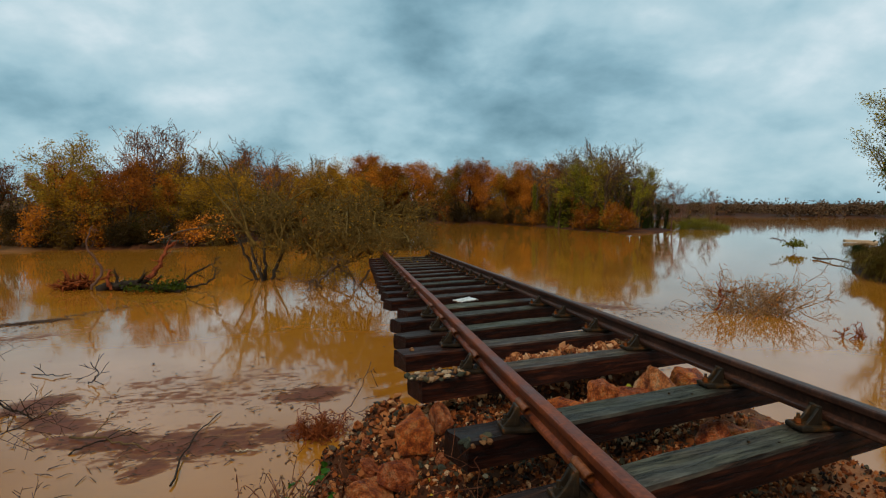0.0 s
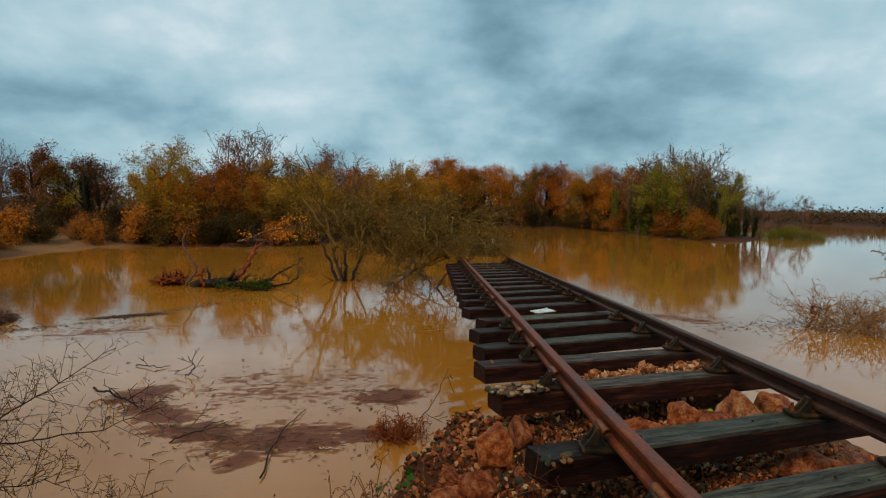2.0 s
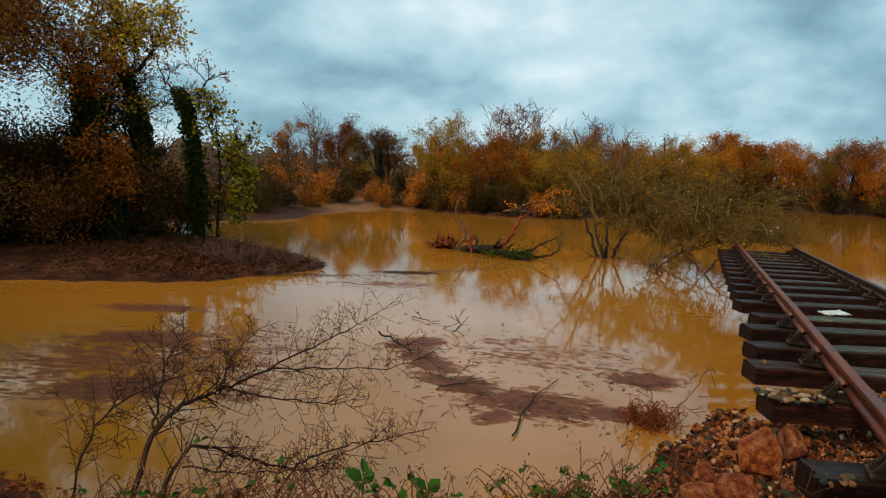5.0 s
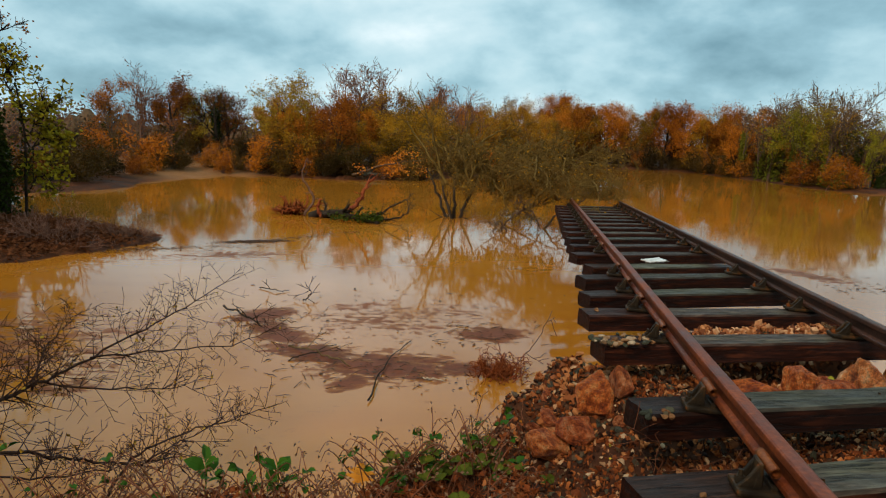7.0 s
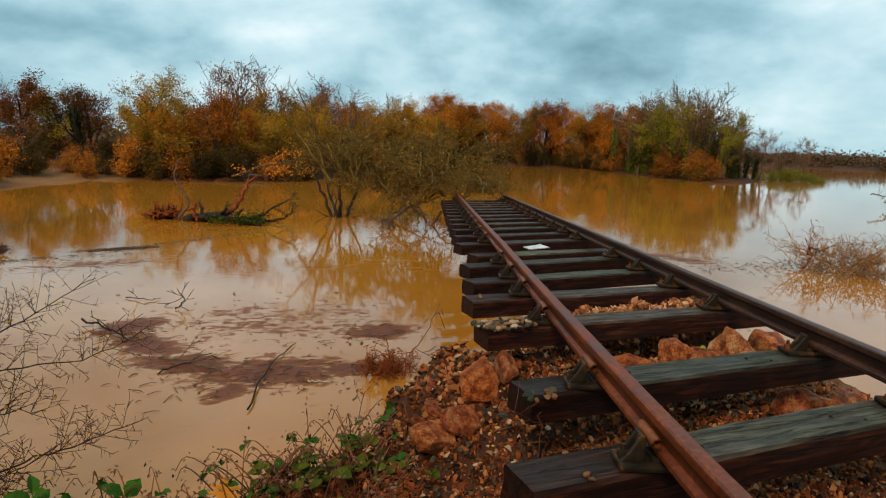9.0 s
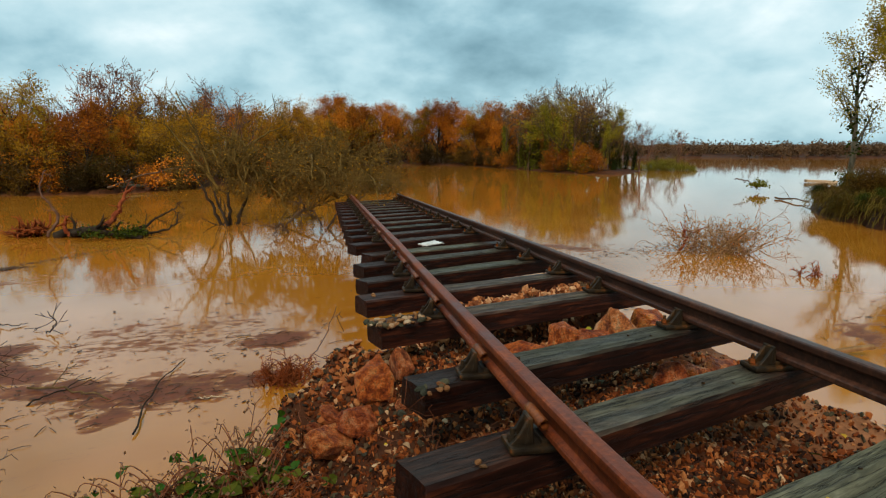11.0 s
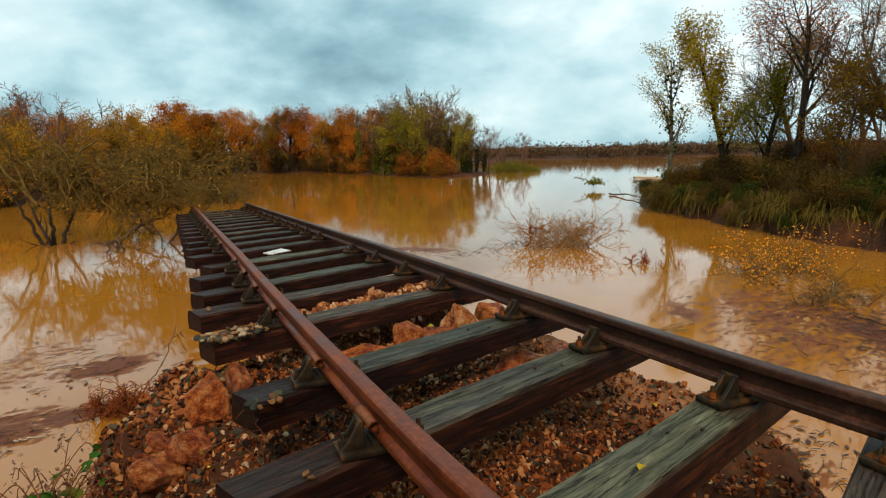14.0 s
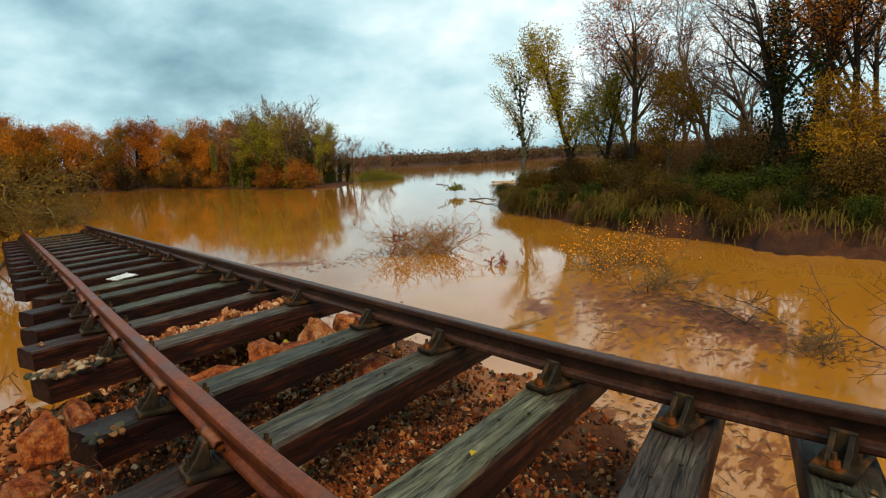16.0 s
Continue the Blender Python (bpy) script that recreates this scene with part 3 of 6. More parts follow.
def rail_profile():
    """Bullhead section, half mirrored; the origin is the top of the head."""
    half = [(0.0, 0.0), (0.024, -0.001), (0.033, -0.006), (0.035, -0.014), (0.035, -0.034), (0.030, -0.043), (0.010, -0.052), (0.0095, -0.100),
            (0.028, -0.110), (0.033, -0.118), (0.033, -0.136), (0.027, -0.144), (0.0, -0.146)]
    return half + [(-x, z) for x, z in half[-2:0:-1]]


def rail_mesh(side, material):
    prof = rail_profile()
    n, ys = len(prof), [-4.0 + 0.2 * i for i in range(118)]
    verts, faces = [], []
    for y in ys:
        a, b = track_side(y - 0.05, side), track_side(y + 0.05, side)
        d = (b - a).normalized()
        across = Vector((d.y, -d.x, 0)).normalized()
        p = track_side(y, side)
        verts += [p + across * x + Vector((0, 0, z)) for x, z in prof]
    for i in range(len(ys) - 1):
        for k in range(n):
            k2 = (k + 1) % n
            faces.append((i * n + k, i * n + k2, (i + 1) * n + k2, (i + 1) * n + k))
    faces += [tuple(range(n))[::-1], tuple((len(ys) - 1) * n + k for k in range(n))]
    return mesh_of("rail", verts, faces, material)


whole("rail", rail_mesh(-HALF_GAUGE, RUSTY), "rusty orange-brown bullhead rail held in iron chairs", "rail", group="rails of the track")


def jointed_rail():
    """The far rail, with a bolted fishplate on its inner side."""
    ob = thing("rail", "dark brown bullhead rail with bolted fishplate, damp sheen", "rail", group="rails of the track")
    part("rail_bar", rail_mesh(HALF_GAUGE, DARK_RAIL), ob)
    for face in (-1, 1):
        ys = [0.02 - 0.06 * i for i in range(9)]
        prof = [(0.011, -0.053), (0.030, -0.050), (0.036, -0.060), (0.036, -0.094), (0.030, -0.104), (0.011, -0.100)]
        verts, faces = [], []
        for y in ys:
            a, b = track_side(y - 0.05, HALF_GAUGE), track_side(y + 0.05, HALF_GAUGE)
            d = (b - a).normalized()
            across = Vector((d.y, -d.x, 0)).normalized()
            verts += [track_side(y, HALF_GAUGE) + across * face * x + Vector((0, 0, z)) for x, z in prof]
        n = len(prof)
        faces = [(i * n + k, i * n + (k + 1) % n, (i + 1) * n + (k + 1) % n, (i + 1) * n + k) for i in range(len(ys) - 1) for k in range(n)]
        faces += [tuple(range(n)), tuple((len(ys) - 1) * n + k for k in range(n))]
        plate = part("fishplate", mesh_of("fishplate", verts, faces, IRON), ob, "dark iron fishplate")
        for y in (-0.04, -0.16, -0.28, -0.40):
            d = (track_side(y + 0.05, HALF_GAUGE) - track_side(y - 0.05, HALF_GAUGE)).normalized()
            across = Vector((d.y, -d.x, 0)).normalized() * face
            bm = bmesh.new()
            bmesh.ops.create_cone(bm, cap_ends=True, segments=6, radius1=0.019, radius2=0.018, depth=0.026,
                                  matrix=Matrix.Translation(track_side(y, HALF_GAUGE) + across * 0.047 + Vector((0, 0, -0.077))) @ across.to_track_quat("Z", "Y").to_matrix().to_4x4())
            part("bolt", bm_mesh("fishplate_bolt", bm, IRON), plate)


jointed_rail()


def sleeper_mesh(seed, length=2.72, width=0.238, high=0.145):
    """A worn hardwood beam: rounded, split and slightly waney, its top at z = 0."""
    rng = random.Random(seed)
    nl, rows = 30, []
    ring = [(-0.5, -1.0), (-0.5, -0.55), (-0.49, -0.12), (-0.44, -0.01), (-0.2, 0.0), (0.08, 0.0), (0.3, 0.0), (0.44, -0.01), (0.49, -0.12), (0.5, -0.55), (0.5, -1.0), (0.0, -1.0)]
    split = rng.uniform(-0.25, 0.25)
    for i in range(nl + 1):
        t = i / nl
        x = (t - 0.5) * length
        sag = 0.018 * math.sin(t * 3.1 + seed)
        for u, w in ring:
            nz = noise.noise(Vector((x * 2.2, u * 3 + seed * 7.1, w * 3)))
            nf = noise.noise(Vector((x * 9, u * 6 + seed * 3.3, w * 7)))
            y = u * width * (1 + 0.05 * nz) + sag * 0.5
            z = w * high + (0.006 * nz + 0.004 * nf) * (1 if w > -0.5 else 0.5)
            if w == 0.0 and abs(u - split) < 0.16:
                z -= 0.012 * (0.6 + noise.noise(Vector((x * 3, seed, 5))))
            ex = 0.012 * nf if i in (0, nl) else 0.0
            rows.append((x + ex, y, z))
    n = len(ring)
    faces = [(i * n + k, i * n + (k + 1) % n, (i + 1) * n + (k + 1) % n, (i + 1) * n + k) for i in range(nl) for k in range(n)]
    faces += [tuple(range(n)), tuple(nl * n + k for k in range(n))[::-1]]
    me = mesh_of("sleeper", rows, faces, TIMBER)
    bm = bmesh.new()
    bm.from_mesh(me)
    bmesh.ops.recalc_face_normals(bm, faces=bm.faces)
    bm.to_mesh(me)
    bm.free()
    return me


def make_chair(tall):
    """Cast-iron rail chair with its jaws, sprung key and bolts; -x is the keyed side, z = 0 the sleeper's top."""
    ch = thing("rail_chair", "mossy cast-iron rail chair bolted to a wooden sleeper", "rail chair", group="rail chairs")
    bm = bmesh.new()
    block(bm, (0.35, 0.138, 0.030), (0, 0, 0.015), bevel=0.012)
    block(bm, (0.10, 0.10, 0.022), (0, 0, 0.038), bevel=0.005)
    base = part("base", bm_mesh("chair_base", bm, IRON), ch)
    for sx, h in ((-1, tall), (1, 0.125)):
        near = 0.076 if sx < 0 else 0.040
        bm = bmesh.new()
        prism(bm, [(sx * near, 0.028), (sx * (near + 0.004), h), (sx * (near + 0.020), h), (sx * (near + 0.034), 0.028)], 0.086)
        bmesh.ops.bevel(bm, geom=list(bm.edges), offset=0.005, segments=1, affect="EDGES")
        jaw = part("jaw", bm_mesh("chair_jaw", bm, IRON), ch)
        for y in (-0.028, 0.028):
            bm = bmesh.new()
            prism(bm, [(sx * (near + 0.012), 0.028), (sx * (near + 0.012), h * 0.92), (sx * (near + 0.022), h * 0.92), (sx * (near + 0.050), 0.075), (sx * (near + 0.092), 0.028)], 0.020)
            bmesh.ops.bevel(bm, geom=list(bm.edges), offset=0.003, segments=1, affect="EDGES")
            bmesh.ops.translate(bm, verts=bm.verts, vec=(0, y, 0))
            part("rib", bm_mesh("chair_rib", bm, IRON), jaw)
    key = Soup()
    for wrap in (0.021, 0.015):
        key.tube([Vector((-0.054, -0.085 + 0.17 * i / 6, 0.122)) for i in range(7)], [wrap * (1 + 0.05 * (i % 2)) for i in range(7)], 10)
    part("key", key.mesh("chair_key", KEY, True), ch, "coiled rusty spring-steel key")
    for x, y in ((-0.148, 0.0), (0.148, 0.0)):
        bm = bmesh.new()
        bmesh.ops.create_cone(bm, cap_ends=True, segments=6, radius1=0.021, radius2=0.019, depth=0.024, matrix=pose(x, y, 0.046))
        bmesh.ops.create_cone(bm, cap_ends=True, segments=10, radius1=0.011, radius2=0.009, depth=0.03, matrix=pose(x, y, 0.068))
        part("bolt", bm_mesh("chair_bolt", bm, IRON), base)
    return ch


# stations of the sleepers under the two rails, nearest first
LEFT_STATIONS = [-2.0, -1.2, -0.40, 0.22, 0.97, 1.80, 2.62, 3.86, 4.80, 5.60, 6.50]
RIGHT_STATIONS = [-1.2, -0.5, 0.24, 0.82, 1.52, 2.42, 3.26, 4.45, 5.35, 6.30, 7.25]
while LEFT_STATIONS[-1] < 18:
    LEFT_STATIONS.append(LEFT_STATIONS[-1] + 0.93)
    RIGHT_STATIONS.append(RIGHT_STATIONS[-1] + 0.93)


def nail_mesh():
    bm = bmesh.new()
    bmesh.ops.create_cone(bm, cap_ends=True, segments=10, radius1=0.009, radius2=0.007, depth=0.010)
    return bm_mesh("nail", bm, IRON)


NAIL = nail_mesh()


def build_track():
    shapes = [sleeper_mesh(s) for s in range(9)]
    chair_l, chair_r = make_chair(0.132), make_chair(0.130)
    first = {}
    for k, (yl, yr) in enumerate(zip(LEFT_STATIONS, RIGHT_STATIONS)):
        a, b = track_side(yl, -HALF_GAUGE), track_side(yr, HALF_GAUGE)
        back = 0.10 if yl < 3.5 else 0.05 if yl < 4 else 0.0
        a2, b2 = a + Vector((0, back, 0)), b + Vector((0, 0.25 * back, 0))
        d = (b2 - a2)
        u = d.normalized()
        mid = (a2 + b2) / 2 - u * 0.02 - Vector((0, 0, RAIL_TOP))
        yaw, tilt = math.degrees(math.atan2(u.y, u.x)), -math.degrees(math.asin(u.z))
        trim = {2.62: 0.15, 3.86: 0.05}.get(yl, 0.0)
        if k == 11:
            # a rotten sleeper that has dropped from its chairs
            whole("sleeper", sleeper_mesh(77, 2.4, 0.24, 0.14), "rotten mossy railway sleeper, dropped loose below its chairs", "railway sleeper",
                  pose(*(mid - Vector((0.0, 0.0, 0.035))), 2, tilt + 0.6, yaw + 1), "sleepers")
            continue
        place = pose(*(mid + u * trim * 0.5), 0, tilt, yaw) @ Matrix.Diagonal((1 - trim / 2.72, 1, 1, 1))
        label = "dark weathered wooden railway sleeper, wet and algae-stained"
        if k < 7:
            ob = thing("sleeper", label, "railway sleeper", place, "sleepers")
            part("beam", shapes[k % 9], ob)
            for nx, ny in ((0.30, 0.03), (0.42, -0.05)):
                part("nail", NAIL, ob, "dark rusty nail head", pose(nx, ny, 0.0))
        else:
            whole("sleeper", shapes[k % 9], label, "railway sleeper", place, "sleepers")
        for src, p, side, y in ((chair_l, a, -1, yl), (chair_r, b, 1, yr)):
            t = track_side(y + 0.1, side * HALF_GAUGE) - p
            turn = math.degrees(math.atan2(t.y, t.x)) - 90 + (180 if side > 0 else 0)
            m = pose(*(p - Vector((0, 0, RAIL_TOP - 0.003))), 0, 0, turn)
            if src not in first:
                first[src] = True
                src.matrix_basis = m
            else:
                copy_thing(src, m)


build_track()

# ---- trees ----


def grow(rng, wood, tips, p, d, length, radius, level, opt):
    """One limb and, from it, its branches. tips collects the places of the leaves."""
    levels = opt["levels"]
    n = max(3, int(5 - level + length))
    n = min(n, 7) if level < levels else opt["tip"]
    pts, radii = [p.copy()], [radius]
    step = length / n
    for i in range(n):
        wob = opt["wobble"] * (0.6 + 0.5 * level)
        d = (d + Vector((rng.gauss(0, wob), rng.gauss(0, wob), rng.gauss(0, wob) + opt["lift"][min(level, len(opt["lift"]) - 1)]))).normalized()
        p = p + d * step
        pts.append(p.copy())
        radii.append(max(radius * (1 - 0.8 * (i + 1) / n), opt["thin"]))
    sides = (7, 5, 4, 3, 3)[min(level, 4)]
    wood.tube(pts, radii, sides)
    if level >= levels:
        tips.append(pts[-1])
        tips.append(pts[-2])
        return
    if level >= levels - 1:
        tips.append(pts[n // 2])
    count = opt["branches"][min(level, len(opt["branches"]) - 1)]
    start = opt["clear"] if level == 0 else 0.25
    for i in range(count):
        t = start + (1 - start) * (i + rng.uniform(0.2, 0.9)) / count
        k = min(int(t * n), n - 1)
        at = pts[k].lerp(pts[k + 1], t * n - k)
        axis = (pts[k + 1] - pts[k]).normalized()
        side = axis.orthogonal().normalized()
        side.rotate(Matrix.Rotation(rng.uniform(0, 6.283) + i * 2.4, 3, axis))
        ang = radians(rng.uniform(*opt["angle"]))
        way = axis * math.cos(ang) + side * math.sin(ang)
        grow(rng, wood, tips, at, way, length * opt["ratio"] * rng.uniform(0.75, 1.2) * (1.05 - 0.35 * t), max(radii[k] * opt["taper"], opt["thin"]), level + 1, opt)


BASE = dict(levels=3, wobble=0.10, lift=[0.02, 0.04, 0.02, 0.0], branches=[9, 6, 5], angle=(28, 62), ratio=0.55, taper=0.55, thin=0.008, clear=0.3, tip=2)


def tree(name, label, seed, height, radius, bark, leaves, leaf_size, per_tip, ivy=0, spread=0.35, stems=1, m=None, group="", ivy_leaf=None, **over):
    """A tree from its foot at the origin: trunk with limbs, crown of single leaves, ivy round the stem."""
    rng = random.Random(seed)
    opt = dict(BASE, tip=1)
    opt.update(over)
    ivy_mat, ivy_size = ivy_leaf or (LEAF_IVY, 0.16)
    wood, tips = Soup(), []
    stem_paths = []
    for s in range(stems):
        lean = Vector((rng.gauss(0, 0.10), rng.gauss(0, 0.10), 1)) if stems == 1 else Vector((rng.gauss(0, 0.5), rng.gauss(0, 0.5), 1))
        foot = Vector((0, 0, -0.25)) if stems == 1 else Vector((rng.gauss(0, 0.18), rng.gauss(0, 0.18), -0.2))
        grow(rng, wood, tips, foot, lean.normalized(), height * 0.66 * (1 if stems == 1 else rng.uniform(0.6, 1)), radius if stems == 1 else radius * 0.6, 0, opt)
        stem_paths.append((foot, lean.normalized()))
    ob = thing(name, label, "bush" if "bush" in name or "shrub" in name else "tree", m, group)
    part("trunk", wood.mesh(name + "_wood", bark, True), ob)
    if per_tip:
        crown = Soup()
        for p in tips:
            for _ in range(int(per_tip * 1.7) if per_tip >= 1 else int(rng.random() < per_tip)):
                crown.flake(p + spread * 1.25 * Vector((rng.uniform(-1, 1), rng.uniform(-1, 1), rng.uniform(-1, 1))), leaf_size * 0.8, rng)
        part("crown", crown.mesh(name + "_leaves", leaves), ob)
    if ivy:
        green = Soup()
        for _ in range(ivy):
            foot, way = stem_paths[rng.randrange(len(stem_paths))]
            h = rng.random() ** 0.8 * height * 0.62
            a, r = rng.uniform(0, 6.283), (radius + abs(rng.gauss(0.0, 0.16))) * (1.1 - 0.5 * h / height)
            p = foot + way * h + Vector((math.cos(a) * r, math.sin(a) * r, rng.gauss(0, 0.15)))
            green.leaf(p, ivy_size, rng, 0.6)
        part("ivy", green.mesh(name + "_ivy", ivy_mat), ob, "green ivy climbing the trunk")
    return ob


def at_ground(x, y, turn=0.0, scale=1.0, sink=0.05):
    return pose(x, y, height_at(x, y) - sink, 0, 0, turn) @ Matrix.Scale(scale, 4)


def plant(src, used, x, y, turn, scale, name_label=None):
    """The first one stands as built; the others are copies of it."""
    m = at_ground(x, y, turn, scale)
    if src not in used:
        used.add(src)
        src.matrix_basis = m
        return src
    made = src.copy()
    scene.collection.objects.link(made)
    for c in src.children:
        k = c.copy()
        scene.collection.objects.link(k)
        k.parent = made
    made.matrix_basis = m
    return made


def along(line, count, rng, depth, jitter):
    """Places along a line of points, set back from it by up to depth to its left."""
    seg = [(Vector(a), Vector(b)) for a, b in zip(line, line[1:])]
    lens = [(b - a).length for a, b in seg]
    total = sum(lens)
    for i in range(count):
        s = (i + rng.uniform(0.1, 0.9)) / count * total
        for (a, b), l in zip(seg, lens):
            if s <= l:
                break
            s -= l
        d = (b - a).normalized()
        p = a + d * min(s, l) + Vector((-d.y, d.x)) * rng.uniform(*depth) + Vector((rng.gauss(0, jitter), rng.gauss(0, jitter)))
        yield p.x, p.y


def far_woods():
    rng = random.Random(5)
    used = set()
    G = "trees of the far shore"
    rust = [tree("oak_tree", "rust-brown autumn oak on the flooded far shore", 10 + i, 8.0, 0.20, BARK_DARK, LEAF_RUST, 0.17, 7, spread=0.26, group=G,
                 branches=[11, 6, 4], clear=0.12) for i in range(3)]
    olive = [tree("alder_tree", "olive-brown alder thinning out in late autumn", 20 + i, 7.0, 0.16, BARK_BROWN, LEAF_OLIVE, 0.15, 6, spread=0.26, group=G,
                  branches=[11, 6, 4], clear=0.08) for i in range(3)]
    bare = [tree("birch_tree", "bare fine-twigged tree with reddish branches", 30 + i, 9.0, 0.15, TWIG_RED, LEAF_RUST, 0.2, 0.25, group=G,
                 branches=[11, 6, 5], clear=0.22, angle=(18, 48), thin=0.014) for i in range(3)]
    grey = [tree("ash_tree", "tall brown tree with upright twigs and few olive leaves", 40 + i, 8.5, 0.15, BARK_BROWN, LEAF_OLIVE, 0.15, 0.6, ivy=500 * (i == 0), group=G,
                 branches=[11, 6, 5], clear=0.2, angle=(18, 45), thin=0.014) for i in range(3)]
    gold = tree("maple_tree", "golden-leaved tree leaning over the far shore", 51, 8.5, 0.17, BARK_DARK, LEAF_GOLD, 0.16, 7, spread=0.28, group=G, clear=0.35)
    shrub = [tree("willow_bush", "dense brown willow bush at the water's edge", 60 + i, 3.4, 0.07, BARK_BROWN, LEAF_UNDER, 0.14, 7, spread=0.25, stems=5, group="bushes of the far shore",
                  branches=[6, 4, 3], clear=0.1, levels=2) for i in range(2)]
    rshrub = [tree("hawthorn_bush", "russet hawthorn bush at the water's edge", 70 + i, 3.4, 0.07, TWIG_RED, LEAF_RUST, 0.14, 6, spread=0.25, stems=5, group="bushes of the far shore",
                   branches=[6, 4, 3], clear=0.1, levels=2) for i in range(2)]
    greens = [tree("ivy_clad_tree", "tall thin bare tree with green ivy up its stem", 90 + i, 8.5, 0.13, BARK_BROWN, LEAF_OLIVE, 0.15, 0.7, ivy=1300, group=G,
                   branches=[9, 6, 5], clear=0.35, angle=(16, 40), thin=0.014, ivy_leaf=(LEAF_MOSS, 0.22)) for i in range(2)]
    sallow = tree("sallow_bush", "low green sallow bush standing in the flood", 85, 2.6, 0.05, BARK_BROWN, LEAF_MOSS, 0.13, 8, spread=0.3, stems=6, group="bushes of the far shore",
                  branches=[6, 4, 3], levels=2, clear=0.05)
    lime = [tree("willow_tree", "yellow-green willow thinning out on the flooded spit", 95 + i, 7.6, 0.15, BARK_BROWN, LEAF_LIME, 0.15, 4, spread=0.26, ivy=500, group=G,
                 branches=[11, 6, 4], clear=0.2, angle=(20, 50), ivy_leaf=(LEAF_MOSS, 0.2)) for i in range(2)]
    ivied = tree("ivy_clad_tree", "slender tree wrapped in dark green ivy", 81, 7.5, 0.22, BARK_DARK, LEAF_IVY, 0.2, 1, ivy=1600, group=G, branches=[8, 5, 4])

    def row(line, count, depth, kinds, low, high, jitter=0.8):
        for x, y in along(line, count, rng, depth, jitter):
            plant(rng.choice(kinds), used, x, y, rng.uniform(0, 360), rng.uniform(low, high))

    # the wood behind the left-hand water, with a beach before it
    left = [(-40, 34), (-22, 36), (-16, 42), (-13.5, 50)]
    row(left, 14, (0, 6), bare + grey, 0.42, 0.6)
    row(left, 10, (-2, 2), shrub + rshrub, 0.8, 1.3)
    mid = [(-24, 58), (-13, 58), (-7, 56), (-2, 55), (3, 56)]
    row(mid, 22, (0, 9), rust + rust + bare, 0.72, 1.0)
    row(mid, 12, (-2, 1), rshrub + shrub * 3, 0.8, 1.2)
    row([(-8, 50), (-5, 49.5), (0, 49.5), (4, 53)], 13, (0, 3), olive + olive + rust, 0.68, 0.95)
    row([(-9, 49.5), (-5, 48.6), (0, 48.2), (4, 52)], 8, (0, 1), shrub, 0.8, 1.3)
    for x, y, s in ((-6.0, 54, 1.02), (-16, 60, 0.8)):
        plant(gold, used, x, y, rng.uniform(0, 360), s)
    for x, y, s in ((-0.8, 58, 1.15), (0.6, 57, 1.1), (-2.6, 59, 1.1)):
        plant(rng.choice(bare), used, x, y, rng.uniform(0, 360), s)
    for x, y, s in ((-13.0, 57, 0.95),):
        plant(ivied, used, x, y, 40, s)
    row([(-15.5, 31), (-14.2, 36), (-13.8, 41), (-11.8, 46.5), (-9, 48.6)], 15, (0.2, 2.2), shrub + shrub + rshrub, 0.5, 1.0, 0.3)
    for k, (x, y, s) in enumerate(((28.0, 96.5, 1.3), (30.5, 100.5, 1.35), (33.0, 103, 1.4), (29.0, 99.0, 1.2), (26.0, 93.0, 1.25), (35.5, 104.5, 1.4))):
        plant(olive[k % 3] if k % 2 else rust[k % 3], used, x, y, 60 * k, s)
    for k, (x, y) in enumerate(((27.4, 95.5), (29.2, 98.6), (31.5, 99.6), (34.2, 100.6), (36.5, 101.6), (25.2, 91.0))):
        plant(shrub[k % 2], used, x, y, 50 * k, 1.4)
    for k, (x, y, s) in enumerate(((50.6, 97, 1.3), (51.2, 92.5, 1.35), (50.8, 88.5, 1.3), (52.2, 85, 1.3), (53.0, 95, 1.4), (54.5, 90, 1.4))):
        plant(olive[k % 3] if k % 3 == 1 else rust[k % 3], used, x, y, 60 * k, s)
    for k, (x, y) in enumerate(((49.9, 96.0), (49.9, 93.4), (49.7, 90.6), (49.5, 87.6), (49.3, 84.4), (49.1, 81.6))):
        plant(shrub[k % 2], used, x, y, 50 * k, 1.3)
    # behind the fallen tree and on to the spit with the tall ivied trees
    row([(3, 54), (9, 62), (14, 70)], 14, (0, 6), olive + bare + olive, 0.85, 1.15)
    row([(13, 68), (22, 85), (30, 102), (40, 106)], 26, (0, 9), olive + rust + bare, 0.95, 1.35)
    row([(30, 100), (40, 104), (50, 99)], 18, (0, 8), rust + rust + rust + olive, 1.35, 1.7)
    row([(50, 98), (49.8, 90), (49.2, 80)], 13, (0.5, 7), rust, 1.05, 1.4)
    row([(49, 80), (48.2, 73), (47.2, 66)], 4, (2.5, 6), olive + olive + rust, 0.95, 1.2)
    row([(49.6, 84), (48.2, 73), (47.0, 64)], 9, (2, 8), grey + greens, 1.2, 1.5)
    for k, (x, y, s) in enumerate(((46.4, 60.6, 1.15), (46.7, 63.4, 1.3), (47.2, 66.8, 1.2), (47.7, 70.4, 1.3), (48.4, 75, 1.1), (49.0, 80, 1.15))):
        plant(greens[k % 2], used, x, y, 77 * k, s)
    row([(49.5, 92), (48.2, 78), (46.2, 66), (45.4, 58)], 16, (-0.3, 1.5), rshrub + shrub * 3 + [sallow], 0.8, 1.3, 0.4)
    row([(50, 58), (56, 63), (66, 77)], 6, (0, 4), grey + bare, 0.75, 1.0)
    row([(3, 51), (9, 58.5), (14, 66), (22, 82.5), (29, 98.5), (38, 101.5), (49, 96.5)], 32, (0, 1.5), rshrub + shrub * 2, 0.9, 1.6, 0.4)
